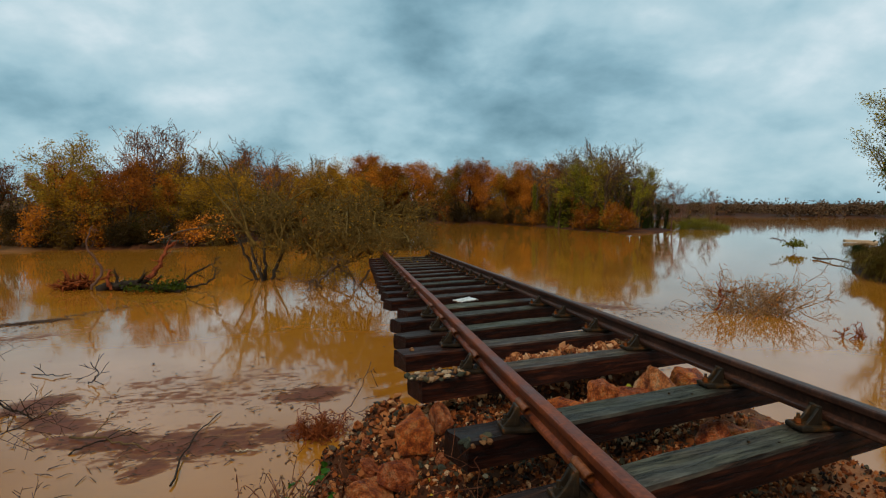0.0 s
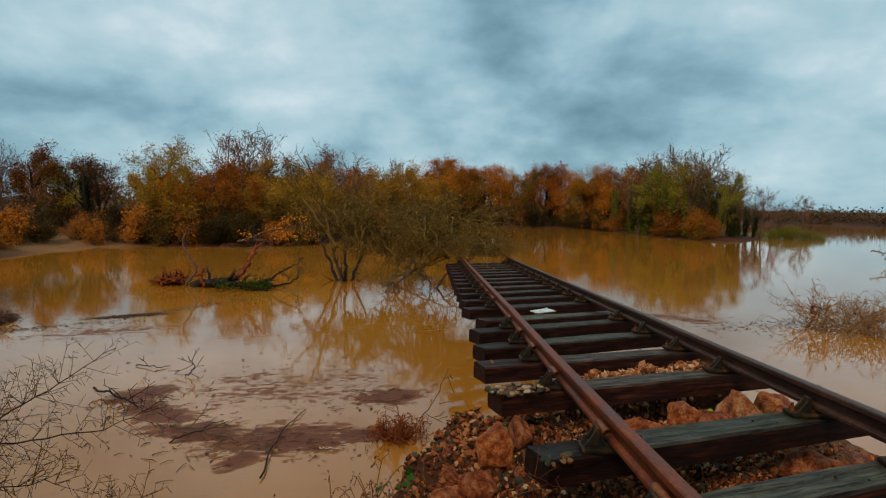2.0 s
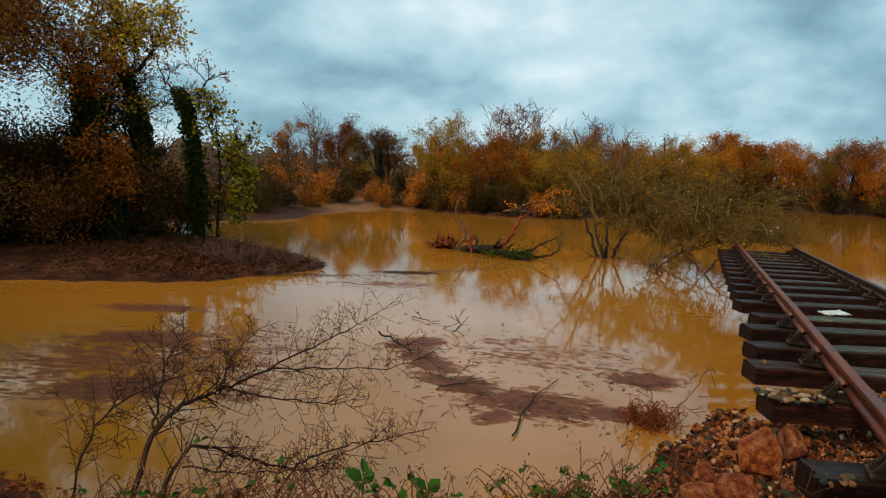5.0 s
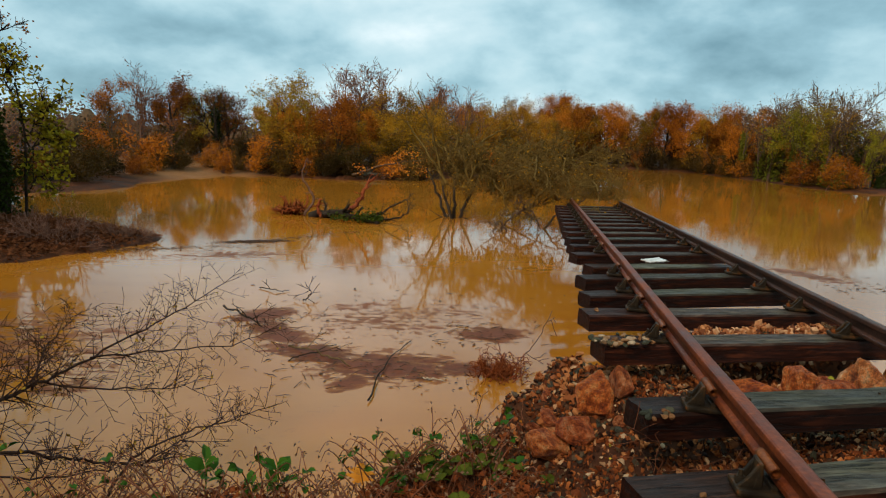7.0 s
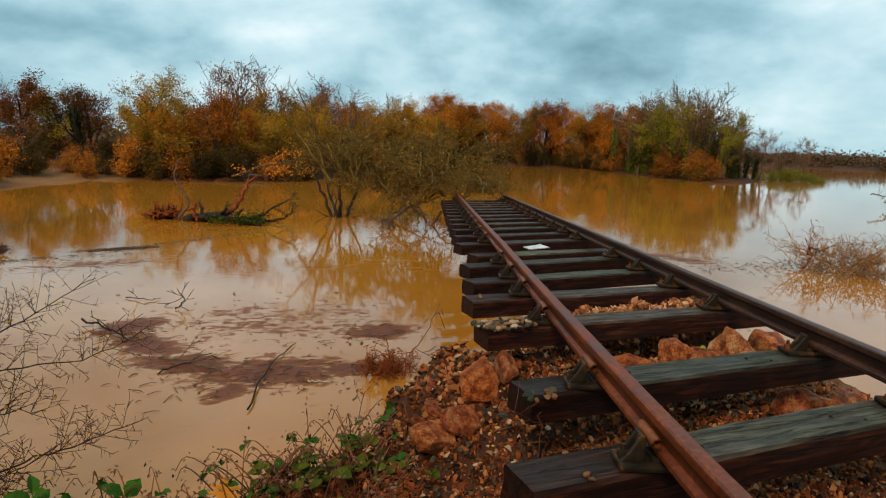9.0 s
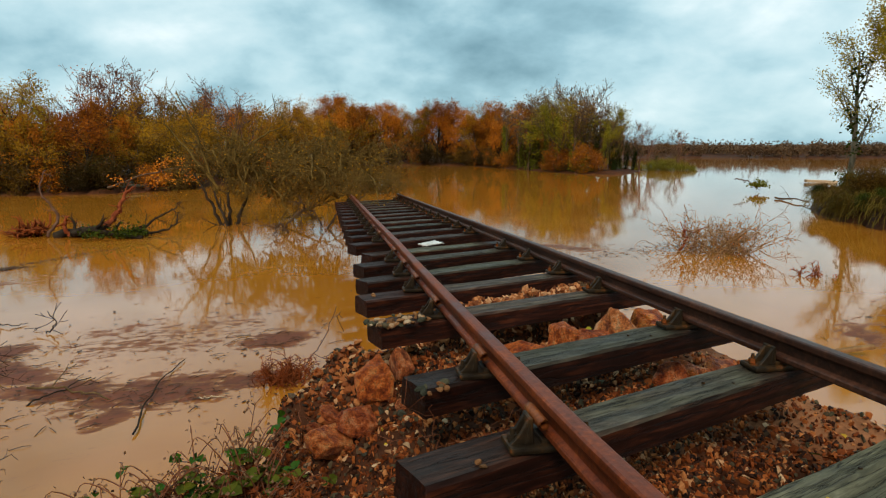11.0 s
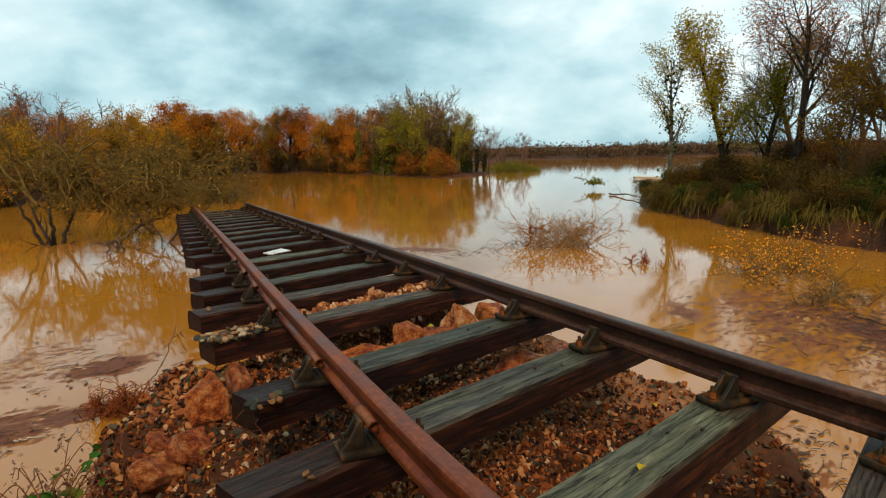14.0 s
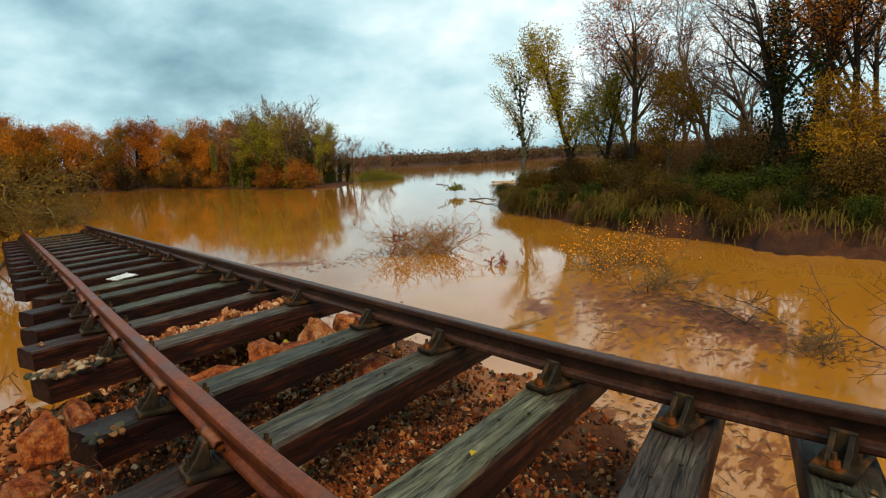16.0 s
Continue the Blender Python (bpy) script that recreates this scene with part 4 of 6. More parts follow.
    row([(-13.4, 50), (-9, 49.2), (-5, 48.4), (0, 47.8), (4, 51)], 12, (0, 1), rshrub + shrub * 3, 0.7, 1.2, 0.3)
    for x, y, s in ((47.6, 62.5, 1.0), (49.2, 60.4, 0.85), (50.6, 58.6, 0.7), (51.5, 59.6, 0.65)):
        plant(ivied, used, x, y, rng.uniform(0, 360), s)
    plant(rshrub[0], used, 45.9, 59.0, 30, 1.55)
    plant(rshrub[1], used, 46.6, 62.0, 80, 1.5)
    row([(47, 66), (46.6, 60), (47.5, 57)], 4, (1, 5), grey, 1.0, 1.2)
    row([(49, 57), (54, 60.5), (60, 67)], 6, (0, 3), olive + bare, 0.5, 0.75)
    plant(rshrub[1], used, 46.8, 57.2, 130, 1.35)
    for x, y, s in ((64, 73, 1.0), (67, 77.5, 1.15), (70, 82, 1.0), (61, 69.5, 0.9), (74, 87, 0.95), (65.5, 76, 0.8)):
        plant(rng.choice(bare + grey), used, x, y, rng.uniform(0, 360), s)
    for x, y, s in ((68, 80, 0.95), (74, 88, 0.9), (80, 95, 0.85), (96, 92, 0.9)):
        plant(rng.choice(bare), used, x, y, rng.uniform(0, 360), s)
    # the tapering end of the spit: ivied scrub, bare trees, sallows in the water
    for k, (x, y, s) in enumerate(((53.6, 60.6, 0.62), (54.9, 61.2, 0.66), (55.8, 60.8, 0.5), (52.4, 60.0, 0.55))):
        plant(ivied, used, x, y, 70 * k, s)
    for k, (x, y, s) in enumerate(((57.8, 61.9, 0.78), (60.2, 62.6, 0.72), (58.8, 63.2, 0.62), (62.4, 64.4, 0.55), (50.9, 59.4, 0.72), (56.6, 61.8, 0.55))):
        plant((bare + grey)[k % 6], used, x, y, 50 * k, s)
    plant(grey[1], used, 70.9, 68.0, 20, 0.85)
    for k, (x, y, s) in enumerate(((49.4, 58.8, 1.1), (48.0, 61.4, 1.25), (47.6, 64.5, 1.3), (47.4, 67.5, 1.3), (47.0, 71.0, 1.25))):
        plant(lime[k % 2], used, x, y, 90 * k, s)
    for k, (x, y, s) in enumerate(((59.0, 62.9, 0.8), (60.3, 61.6, 1.0), (61.4, 60.5, 1.1), (62.4, 59.6, 0.85), (63.2, 58.8, 0.65))):
        b = plant(sallow, used, x, y, 0, 1.0)
        b.matrix_basis = pose(x, y, -0.3, 0, 0, 50 * k) @ Matrix.Scale(s, 4)


far_woods()


def distant_belt():
    """Low woods on the far shore, too far to tell tree from tree: rounded crowns in rows, with a fringe of leaves."""
    rng, s = random.Random(9), Soup()
    for line, count, depth, low, high in (([(108, 182), (142, 138), (172, 112), (207, 86), (252, 50), (330, 10)], 620, (-7, 24), 1.5, 3.0),
                                          ([(-240, 120), (-60, 95), (10, 150), (110, 190)], 200, (0, 30), 3.0, 5.0),
                                          ([(-40, 72), (4, 74), (20, 100), (36, 116), (52, 108), (58, 90)], 150, (0, 10), 2.2, 3.6)):
        for x, y in along(line, count, rng, depth, 2.0):
            r = rng.uniform(low, high)
            c = Vector((x, y, 0.6 + r * rng.uniform(0.35, 0.8)))
            for _ in range(110 if y > 120 or x > 80 or x < -60 else 120):
                d = Vector((rng.gauss(0, 1), rng.gauss(0, 1), rng.gauss(0.2, 0.8))).normalized()
                s.flake(c + d * r * rng.uniform(0.25, 1.0), min(r * 0.45, 0.70 if y > 120 or x > 80 or x < -60 else 0.4), rng)
            if not (y > 120 or x > 80 or x < -60):
                s.tube([c + Vector((0, 0, -r)), c + Vector((0, 0, 0.1 * r)), c + Vector((0, 0, 0.5 * r))], [r * 0.35, r * 0.4, r * 0.1], 7)
    whole("distant_wood", s.mesh("distant_wood", LEAF_FAR), "low hazy brown woods along the distant shore", "woods", kind="stuff")


distant_belt()


def bank_trees():
    used = set()
    G = "tall trees on the right bank"
    rng = random.Random(12)
    # tall thin trees on the right bank
    a = tree("aspen_tree", "slender tree with sparse yellow-green leaves on the bank", 101, 8.6, 0.13, BARK_GREY, LEAF_LIME, 0.10, 3, spread=0.2, ivy=200, group=G,
             branches=[13, 6, 4], angle=(18, 46), clear=0.25, ratio=0.34)
    b = tree("field_maple_tree", "bushy tree with green and gold leaves on the bank", 102, 9.0, 0.16, BARK_DARK, LEAF_MAPLE, 0.11, 11, spread=0.34, ivy=250, group=G,
             branches=[13, 7, 4], clear=0.15, ratio=0.36, angle=(20, 52))
    c = tree("oak_tree", "tall oak with thinning russet leaves on the bank", 103, 10.2, 0.18, BARK_DARK, LEAF_RUST, 0.10, 4, spread=0.26, group=G,
             branches=[12, 7, 6], clear=0.35, angle=(30, 62))
    d = tree("ash_tree", "bare spreading ash on the bank", 104, 9.0, 0.17, BARK_BROWN, LEAF_RUST, 0.12, 0, group=G, branches=[13, 8, 6], clear=0.3, angle=(25, 55))
    e = tree("ivy_clad_tree", "tall tree with an ivy-covered trunk on the bank", 105, 10.5, 0.20, BARK_DARK, LEAF_OLIVE, 0.09, 1.3, spread=0.28, ivy=1000, group=G,
             branches=[12, 7, 5], clear=0.4)
    g = tree("beech_tree", "low olive-brown beech holding its leaves on the bank", 116, 4.6, 0.09, BARK_BROWN, LEAF_OLIVE, 0.10, 6, spread=0.27, group=G,
             branches=[11, 6, 5], clear=0.3, angle=(30, 65))
    shrub = tree("bramble_bush", "tangled olive-brown bramble bush on the bank", 106, 2.6, 0.05, TWIG_TAN, LEAF_MID, 0.09, 6, spread=0.24, stems=5, group="bushes on the right bank",
                 branches=[7, 5, 4], levels=2, clear=0.1)
    dark = tree("holly_bush", "dark green evergreen bush on the bank", 107, 2.2, 0.05, BARK_DARK, LEAF_IVY, 0.11, 12, spread=0.24, stems=5, group="bushes on the right bank",
                branches=[6, 4, 4], levels=2, clear=0.05)
    rust = tree("beech_bush", "russet beech saplings on the bank", 108, 4.2, 0.07, TWIG_RED, LEAF_RUST, 0.10, 3, spread=0.28, stems=5, group="bushes on the right bank",
                branches=[8, 5, 4], levels=2, clear=0.15)
    under = tree("undergrowth_bush", "brown-green undergrowth coloured dark for the shade beneath the trees", 109, 2.6, 0.05, BARK_DARK, LEAF_UNDER, 0.11, 12, spread=0.26, stems=5, group="bushes on the right bank",
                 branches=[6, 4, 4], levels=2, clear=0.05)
    for src, x, y, t, s in ((a, 32.5, 20.05, 20, 1.04), (b, 33.0, 16.8, 70, 0.95), (b, 33.2, 15.2, 200, 0.80), (c, 30.8, 12.8, 10, 0.92), (g, 28.8, 10.2, 10, 1.0), (d, 30.1, 8.4, 80, 0.86),
                            (e, 29.6, 6.2, 30, 0.90), (e, 28.8, 5.1, 140, 0.84), (e, 27.0, 3.9, 250, 0.95), (c, 24.6, 2.3, 120, 0.80), (g, 23.4, 2.9, 60, 0.75), (c, 23.6, 0.4, 250, 0.85),
                            (d, 34.4, 11.2, 33, 0.80), (e, 33.4, 5.6, 300, 0.85), (d, 35.8, 8.0, 77, 0.85), (d, 37, 15, 160, 0.80), (a, 39, 18, 160, 0.75), (d, 40, 10, 10, 0.85),
                            (c, 38, 3, 190, 0.85), (d, 33, -1, 260, 0.95), (d, 44, 13, 90, 0.8), (d, 30, 1.5, 310, 0.85), (g, 26.5, -1, 50, 1.1), (e, 24, -5, 80, 1.0), (d, 28, -8, 50, 1.0)):
        plant(src, used, x, y, t, s * 1.27)
    front = [(31, 20), (27.5, 17), (24.8, 12.6), (22.8, 9.4), (21.3, 6.4), (20.9, 3.6), (20.4, 0.6), (18.4, -5)]
    for i, (x, y) in enumerate(along(front, 46, rng, (0.2, 4), 0.35)):
        plant(rng.choice((shrub, dark, under, under, under)), used, x, y, rng.uniform(0, 360), rng.uniform(0.45, 0.95))
    for i, (x, y) in enumerate(along(front, 56, rng, (3, 16), 1.0)):
        plant(rng.choice((shrub, shrub, under, dark, rust)), used, x, y, rng.uniform(0, 360), rng.uniform(0.5, 1.0))
    for i, (x, y) in enumerate(along(front, 46, rng, (-1.0, 0.1), 0.2)):
        plant(rng.choice((shrub, dark, under)), used, x, y, rng.uniform(0, 360), rng.uniform(0.3, 0.55))
    twiggy = tree("hazel_bush", "bare twiggy brown hazel stems under the trees", 110, 5.4, 0.07, BARK_BROWN, LEAF_OLIVE, 0.09, 2, spread=0.25, stems=6, group="bushes on the right bank",
                  branches=[8, 5, 4], levels=2, clear=0.15, angle=(15, 45))
    for x, y in along(front, 40, rng, (4, 18), 1.0):
        plant(rng.choice((twiggy, twiggy, rust)), used, x, y, rng.uniform(0, 360), rng.uniform(0.5, 0.9))
    # grass and bramble trailing down the cut bank
    s = Soup()
    spots = list(along(front, 14000, rng, (-1.1, 1.6), 0.25))
    for (x, y), z in zip(spots, heights(spots)):
        if z < 0.1:
            continue
        clump = noise.noise(Vector((x * 0.9, y * 0.9, 3.0)))
        if clump < rng.uniform(-0.45, 0.35):
            continue
        p = Vector((x, y, z + 0.02))
        out = Vector((-0.9 + rng.gauss(0, 0.4), 0.35 + rng.gauss(0, 0.9), rng.uniform(0.0, 0.8))).normalized()
        w, l = rng.uniform(0.006, 0.015), rng.uniform(0.2, 0.9)
        pts = [p, p + out * l * 0.5, p + out * l * 0.8 + Vector((0, 0, -0.22 * l)), p + out * l + Vector((0, 0, -0.7 * l))]
        side = Vector((out.y, -out.x, 0)).normalized() * w
        s.add([q + side for q in pts] + [q - side for q in pts], [(i, i + 1, i + 5, i + 4) for i in range(3)])
    whole("bank_grass", s.mesh("bank_grass", GRASS_DRY), "long dry grass hanging over the cut bank", "grass", kind="stuff")
    # left spit
    used2 = set()
    G = "trees on the left spit"
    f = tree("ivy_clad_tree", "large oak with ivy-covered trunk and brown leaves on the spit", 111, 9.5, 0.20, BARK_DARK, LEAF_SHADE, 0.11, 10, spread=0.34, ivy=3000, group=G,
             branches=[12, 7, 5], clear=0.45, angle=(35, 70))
    g = tree("ivy_clad_tree", "slim leaning trunk covered with dark green ivy on the spit", 112, 7.2, 0.16, BARK_DARK, LEAF_GREEN, 0.12, 1, spread=0.3, ivy=3400, group=G,
             branches=[7, 5, 4], clear=0.5)
    h = tree("hazel_bush", "hazel with yellow-green leaves at the spit's end", 113, 5.2, 0.06, BARK_BROWN, LEAF_LIME, 0.14, 5, spread=0.26, stems=4, group=G,
             branches=[7, 5, 4], levels=2, clear=0.3)
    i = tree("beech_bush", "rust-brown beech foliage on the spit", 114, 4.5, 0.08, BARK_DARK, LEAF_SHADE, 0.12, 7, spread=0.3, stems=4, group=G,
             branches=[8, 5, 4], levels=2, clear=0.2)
    dk = tree("undergrowth_bush", "brown-green bush coloured dark for the shade under the spit trees", 115, 4.0, 0.07, BARK_DARK, LEAF_UNDER, 0.14, 5, spread=0.3, stems=5, group=G,
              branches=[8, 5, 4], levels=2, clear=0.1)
    for x, y, t, s in ((-12.6, 19.2, 0, 0.7), (-14.0, 18.6, 70, 0.8), (-15.6, 16.6, 20, 0.8), (-17.4, 18.0, 99, 1.1), (-14.6, 20.6, 200, 0.9), (-18.8, 15.6, 310, 1.0), (-21, 18, 111, 1.3),
                       (-12.9, 21.8, 45, 0.7), (-16.2, 21.4, 160, 1.2), (-14.5, 22.6, 20, 0.9), (-13.3, 23.0, 140, 0.75), (-15.2, 20.0, 220, 0.9), (-13.9, 20.9, 80, 0.6),
                       (-17.6, 22.8, 10, 1.2), (-15.9, 23.9, 99, 0.9)):
        plant(dk, used2, x, y, t, s)
    # tall trees added mostly out of view, to darken the water's left reflections
    for x, y, t, s in ((-15.6, 14.6, 15, 1.25), (-18.5, 14.0, 140, 1.3), (-22, 13.6, 250, 1.3), (-16.6, 16.4, 330, 1.3), (-20.5, 16.0, 60, 1.35), (-24.5, 15.2, 190, 1.4)):
        plant(f, used2, x, y, t, s)
    for x, y, t, s in ((-14.6, 14.4, 0, 0.9), (-16.8, 13.9, 70, 1.1), (-19.6, 13.2, 20, 1.2), (-21, 14.6, 99, 1.3), (-23.2, 13.4, 150, 1.5), (-25.5, 14.4, 240, 1.6), (-18.2, 12.9, 300, 1.1)):
        plant(dk, used2, x, y, t, s)
    for src, x, y, t, s in ((i, -13.2, 18.2, 10, 1.0), (i, -14.6, 17.0, 80, 0.9), (f, -17, 22, 120, 1.05), (g, -15.2, 19.5, 200, 1.1), (i, -16, 15.6, 200, 1.0), (f, -20, 17, 222, 1.0),
                            (h, -15.2, 23.6, 20, 0.9), (i, -18, 13.6, 140, 1.1), (i, -13.8, 20.4, 60, 1.0), (i, -15.4, 18.4, 160, 1.2), (i, -16.8, 19.6, 260, 1.3),
                            (i, -18.6, 18.2, 30, 1.4), (i, -20.4, 15.4, 100, 1.3), (i, -22, 20, 190, 1.5), (f, -23, 14, 20, 1.0), (i, -13.4, 16.6, 280, 0.8),
                            (g, -13.4, 21.4, 70, 1.0), (i, -19, 22.5, 310, 1.3), (i, -12.2, 21.6, 40, 0.8), (i, -24, 17, 0, 1.5), (i, -26, 13, 70, 1.6), (f, -27, 20, 130, 1.1)):
        plant(src, used2, x, y, t, s)

    # unseen trees added on the near bank to cast shade over the left water
    for src, x, y, t, s in ((f, -12, 0.2, 0, 1.05), (f, -9.6, -2.2, 90, 1.0), (f, -15.5, 1.2, 200, 1.1), (dk, -11, 1.0, 0, 0.8), (dk, -14, 1.6, 80, 0.9), (f, -19, 0.5, 250, 1.1)):
        plant(src, used2, x, y, t, s)


bank_trees()

# ---- stones of the washed-out ballast ----


def boulder_shape(seed, material):
    """A broken block: the hull of a few points, its edges worn, its faces uneven."""
    rng, bm = random.Random(seed), bmesh.new()
    for _ in range(15):
        bm.verts.new(Vector((rng.gauss(0, 1), rng.gauss(0, 1), rng.gauss(0, 1))).normalized() * rng.uniform(0.8, 1.0))
    hull = bmesh.ops.convex_hull(bm, input=list(bm.verts))
    bmesh.ops.delete(bm, geom=list({g for g in hull["geom_interior"] + hull["geom_unused"] if isinstance(g, bmesh.types.BMVert)}), context="VERTS")
    bmesh.ops.bevel(bm, geom=list(bm.edges), offset=0.05, segments=1, affect="EDGES")
    bmesh.ops.triangulate(bm, faces=list(bm.faces))
    bmesh.ops.subdivide_edges(bm, edges=list(bm.edges), cuts=3, use_grid_fill=True)
    for v in bm.verts:
        q = v.co + Vector((seed, 0, 0))
        v.co *= 1 + 0.13 * noise.noise(q * 2.6) + 0.06 * noise.noise(q * 6.5) + 0.03 * noise.noise(q * 15.0)
    bmesh.ops.recalc_face_normals(bm, faces=bm.faces)
    return bm_mesh("rock", bm, material)


def chips(count, seed):
    """Sharp broken stones, each the hull of eight points."""
    rng, out = random.Random(seed), []
    for _ in range(count):
        bm = bmesh.new()
        sx, sy, sz = rng.uniform(0.7, 1.2), rng.uniform(0.6, 1.1), rng.uniform(0.4, 0.8)
        for _ in range(8):
            d = Vector((rng.gauss(0, 1), rng.gauss(0, 1), rng.gauss(0, 1))).normalized()
            bm.verts.new((d.x * sx, d.y * sy, d.z * sz))
        bmesh.ops.convex_hull(bm, input=list(bm.verts))
        bm.verts.index_update()
        loose = [v for v in bm.verts if not v.link_faces]
        bmesh.ops.delete(bm, geom=loose, context="VERTS")
        bm.verts.index_update()
        out.append(([v.co.copy() for v in bm.verts], [tuple(v.index for v in f.verts) for f in bm.faces]))
        bm.free()
    return out


def pebble_shape(seed, material):
    """A worn pebble: a ball chopped by random planes, then flattened."""
    rng = random.Random(seed)
    bm = bmesh.new()
    bmesh.ops.create_icosphere(bm, subdivisions=2, radius=1.0)
    cuts = []
    for _ in range(9):
        n = Vector((rng.gauss(0, 1), rng.gauss(0, 1), rng.gauss(0, 1))).normalized()
        cuts.append((n, rng.uniform(0.42, 0.80)))
    for v in bm.verts:
        p = v.co.copy()
        for n, h in cuts:
            over = p.dot(n) - h
            if over > 0:
                p -= n * over
        p *= 1 + 0.06 * noise.noise((p + Vector((seed, 0, 0))) * 2.3)
        v.co = Vector((p.x * 1.1, p.y * 0.85, p.z * 0.66))
    return bm_mesh("pebble", bm, material)


def stone_soup(spots, shapes, rng, small, large, lift=0.3):
    """Small stones joined: spots are x, y, z; shapes are (verts, faces)."""
    s = Soup()
    for x, y, z in spots:
        v, f = shapes[rng.randrange(len(shapes))]
        k = small * (large / small) ** (rng.random() ** 1.3)
        r = Euler((rng.uniform(0, 6.3), rng.uniform(0, 6.3), rng.uniform(0, 6.3))).to_matrix() * k
        s.add([r @ p + Vector((x, y, z + k * lift)) for p in v], f)
    return s


def build_stones():
    rng = random.Random(3)
    little = chips(14, 300)
    spots = []
    while len(spots) < 38000:
        x, y = rng.uniform(0.5, 4.7), rng.uniform(0.5, 5.0)
        keep = math.exp(-(((x - 2.2) / 1.5) ** 2 + ((y - 3.2) / 1.9) ** 2))
        if rng.random() < keep * (1.2 if x > 1.9 or y > 3.3 else 0.9):
            spots.append((x, y))
    spots = [(x, y, z) for (x, y), z in zip(spots, heights(spots)) if z > -0.05]
    bed = whole("gravel", stone_soup(spots, little, rng, 0.012, 0.033).mesh("gravel", GRAVEL), "brown and grey gravel washed out from under the track", "gravel", kind="stuff")
    # larger loose stones that can be told apart
    kinds = [mesh_of("stone", v, f, HEAP) for v, f in chips(9, 400)]
    picks = []
    while len(picks) < 300:
        x, y = rng.gauss(1.32, 0.33), rng.gauss(4.15, 0.36)
        if 0.7 < x < 3.4 and 2.4 < y < 4.9:
            picks.append((x, y))
    for (x, y), z in zip(picks, heights(picks)):
        k = rng.uniform(0.024, 0.054)
        part("stone", rng.choice(kinds), bed, m=pose(x, y, z + 0.3 * k, rng.uniform(-40, 40), rng.uniform(-40, 40), rng.uniform(0, 360)) @ Matrix.Scale(k, 4))
    # the line of orange ballast left behind one sleeper, and the heap between the rails
    ridge = [(x, 4.62 + 0.1 * (x - 2.7) + rng.gauss(0, 0.14)) for x in (rng.uniform(2.0, 4.2) for _ in range(1500))]
    ridge += [(x, 3.62 + 0.1 * (x - 2.6) + rng.gauss(0, 0.15)) for x in (rng.uniform(2.0, 3.7) for _ in range(500))]
    strip = [(x, y, z + rng.uniform(0, 0.04)) for (x, y), z in zip(ridge, heights(ridge))]
    whole("ballast", stone_soup(strip, little, rng, 0.02, 0.044).mesh("ballast", BALLAST), "ridge of orange ballast stones between the sleepers", "ballast", kind="stuff")
    # boulders
    G = "sandstone rocks beside the track"
    for i, (x, y, sx, sy, sz, turn, tip, up) in enumerate((
            (1.41, 3.76, 0.175, 0.165, 0.205, 20, 12, 0.0), (1.64, 3.88, 0.15, 0.14, 0.17, 70, -8, 0.05), (1.24, 3.60, 0.160, 0.145, 0.14, 130, 5, 0.10),
            (1.06, 3.60, 0.175, 0.145, 0.13, 10, 18, 0.10), (1.16, 3.90, 0.15, 0.11, 0.05, 30, 24, 0.06), (2.42, 3.60, 0.34, 0.15, 0.15, -6, 4, 0.0), (2.80, 3.68, 0.15, 0.14, 0.18, 44, 0, 0.0),
            (3.10, 3.72, 0.22, 0.18, 0.22, 90, 6, 0.0), (3.42, 3.78, 0.27, 0.22, 0.28, 33, -6, 0.0), (3.72, 3.35, 0.26, 0.22, 0.22, 76, 3, 0.0),
            (3.85, 3.9, 0.28, 0.24, 0.24, 15, 8, 0.0), (3.35, 3.15, 0.20, 0.18, 0.17, 160, 0, 0.0), (1.20, 4.15, 0.09, 0.08, 0.07, 60, 0, 0.0),
            (1.05, 3.95, 0.10, 0.08, 0.06, 110, 10, 0.0), (4.1, 3.4, 0.25, 0.2, 0.2, 50, 4, 0.0), (2.2, 4.75, 0.14, 0.12, 0.1, 50, 4, 0.0),
            (2.62, 3.50, 0.09, 0.08, 0.07, 20, 4, 0.02), (2.95, 3.52, 0.08, 0.07, 0.06, 80, 9, 0.02), (1.52, 3.58, 0.07, 0.06, 0.05, 30, 9, 0.0))):
        whole("rock", boulder_shape(500 + i, BOULDER), "rough ochre and pink sandstone rock on the gravel", "rock",
              pose(x, y, height_at(x, y) + 0.3 * sz + up, tip, tip * 0.6, turn) @ Matrix.Diagonal((sx, sy, sz, 1)), G)
    # pebbles that lie on the ends of two sleepers
    shapes = [pebble_shape(600 + j, PEBBLE) for j in range(6)]
    for station, lo, hi, across, count in ((2.62, 0.22, 0.50, 0.055, 9), (3.86, 0.16, 0.56, 0.10, 78), (4.80, 0.45, 0.5, 0.03, 2), (1.80, 0.30, 0.36, 0.04, 2)):
        k = LEFT_STATIONS.index(station)
        p, q = track_side(station, -HALF_GAUGE), track_side(RIGHT_STATIONS[k], HALF_GAUGE)
        u = (q - p).normalized()
        v = Vector((-u.y, u.x, 0))
        for j in range(count):
            r = rng.uniform(0.014, 0.034)
            heap = 0.03 * rng.random() if count > 20 else 0
            at = p - u * rng.uniform(lo, hi) + v * rng.uniform(-across, across) + Vector((0, 0, 0.35 * r - RAIL_TOP + heap))
            whole("pebble", shapes[j % 6], "small grey-tan pebble lying on a sleeper end", "pebble",
                  pose(*at, rng.uniform(-25, 25), rng.uniform(-25, 25), rng.uniform(0, 360)) @ Matrix.Scale(r, 4), "pebbles on the sleepers")


build_stones()


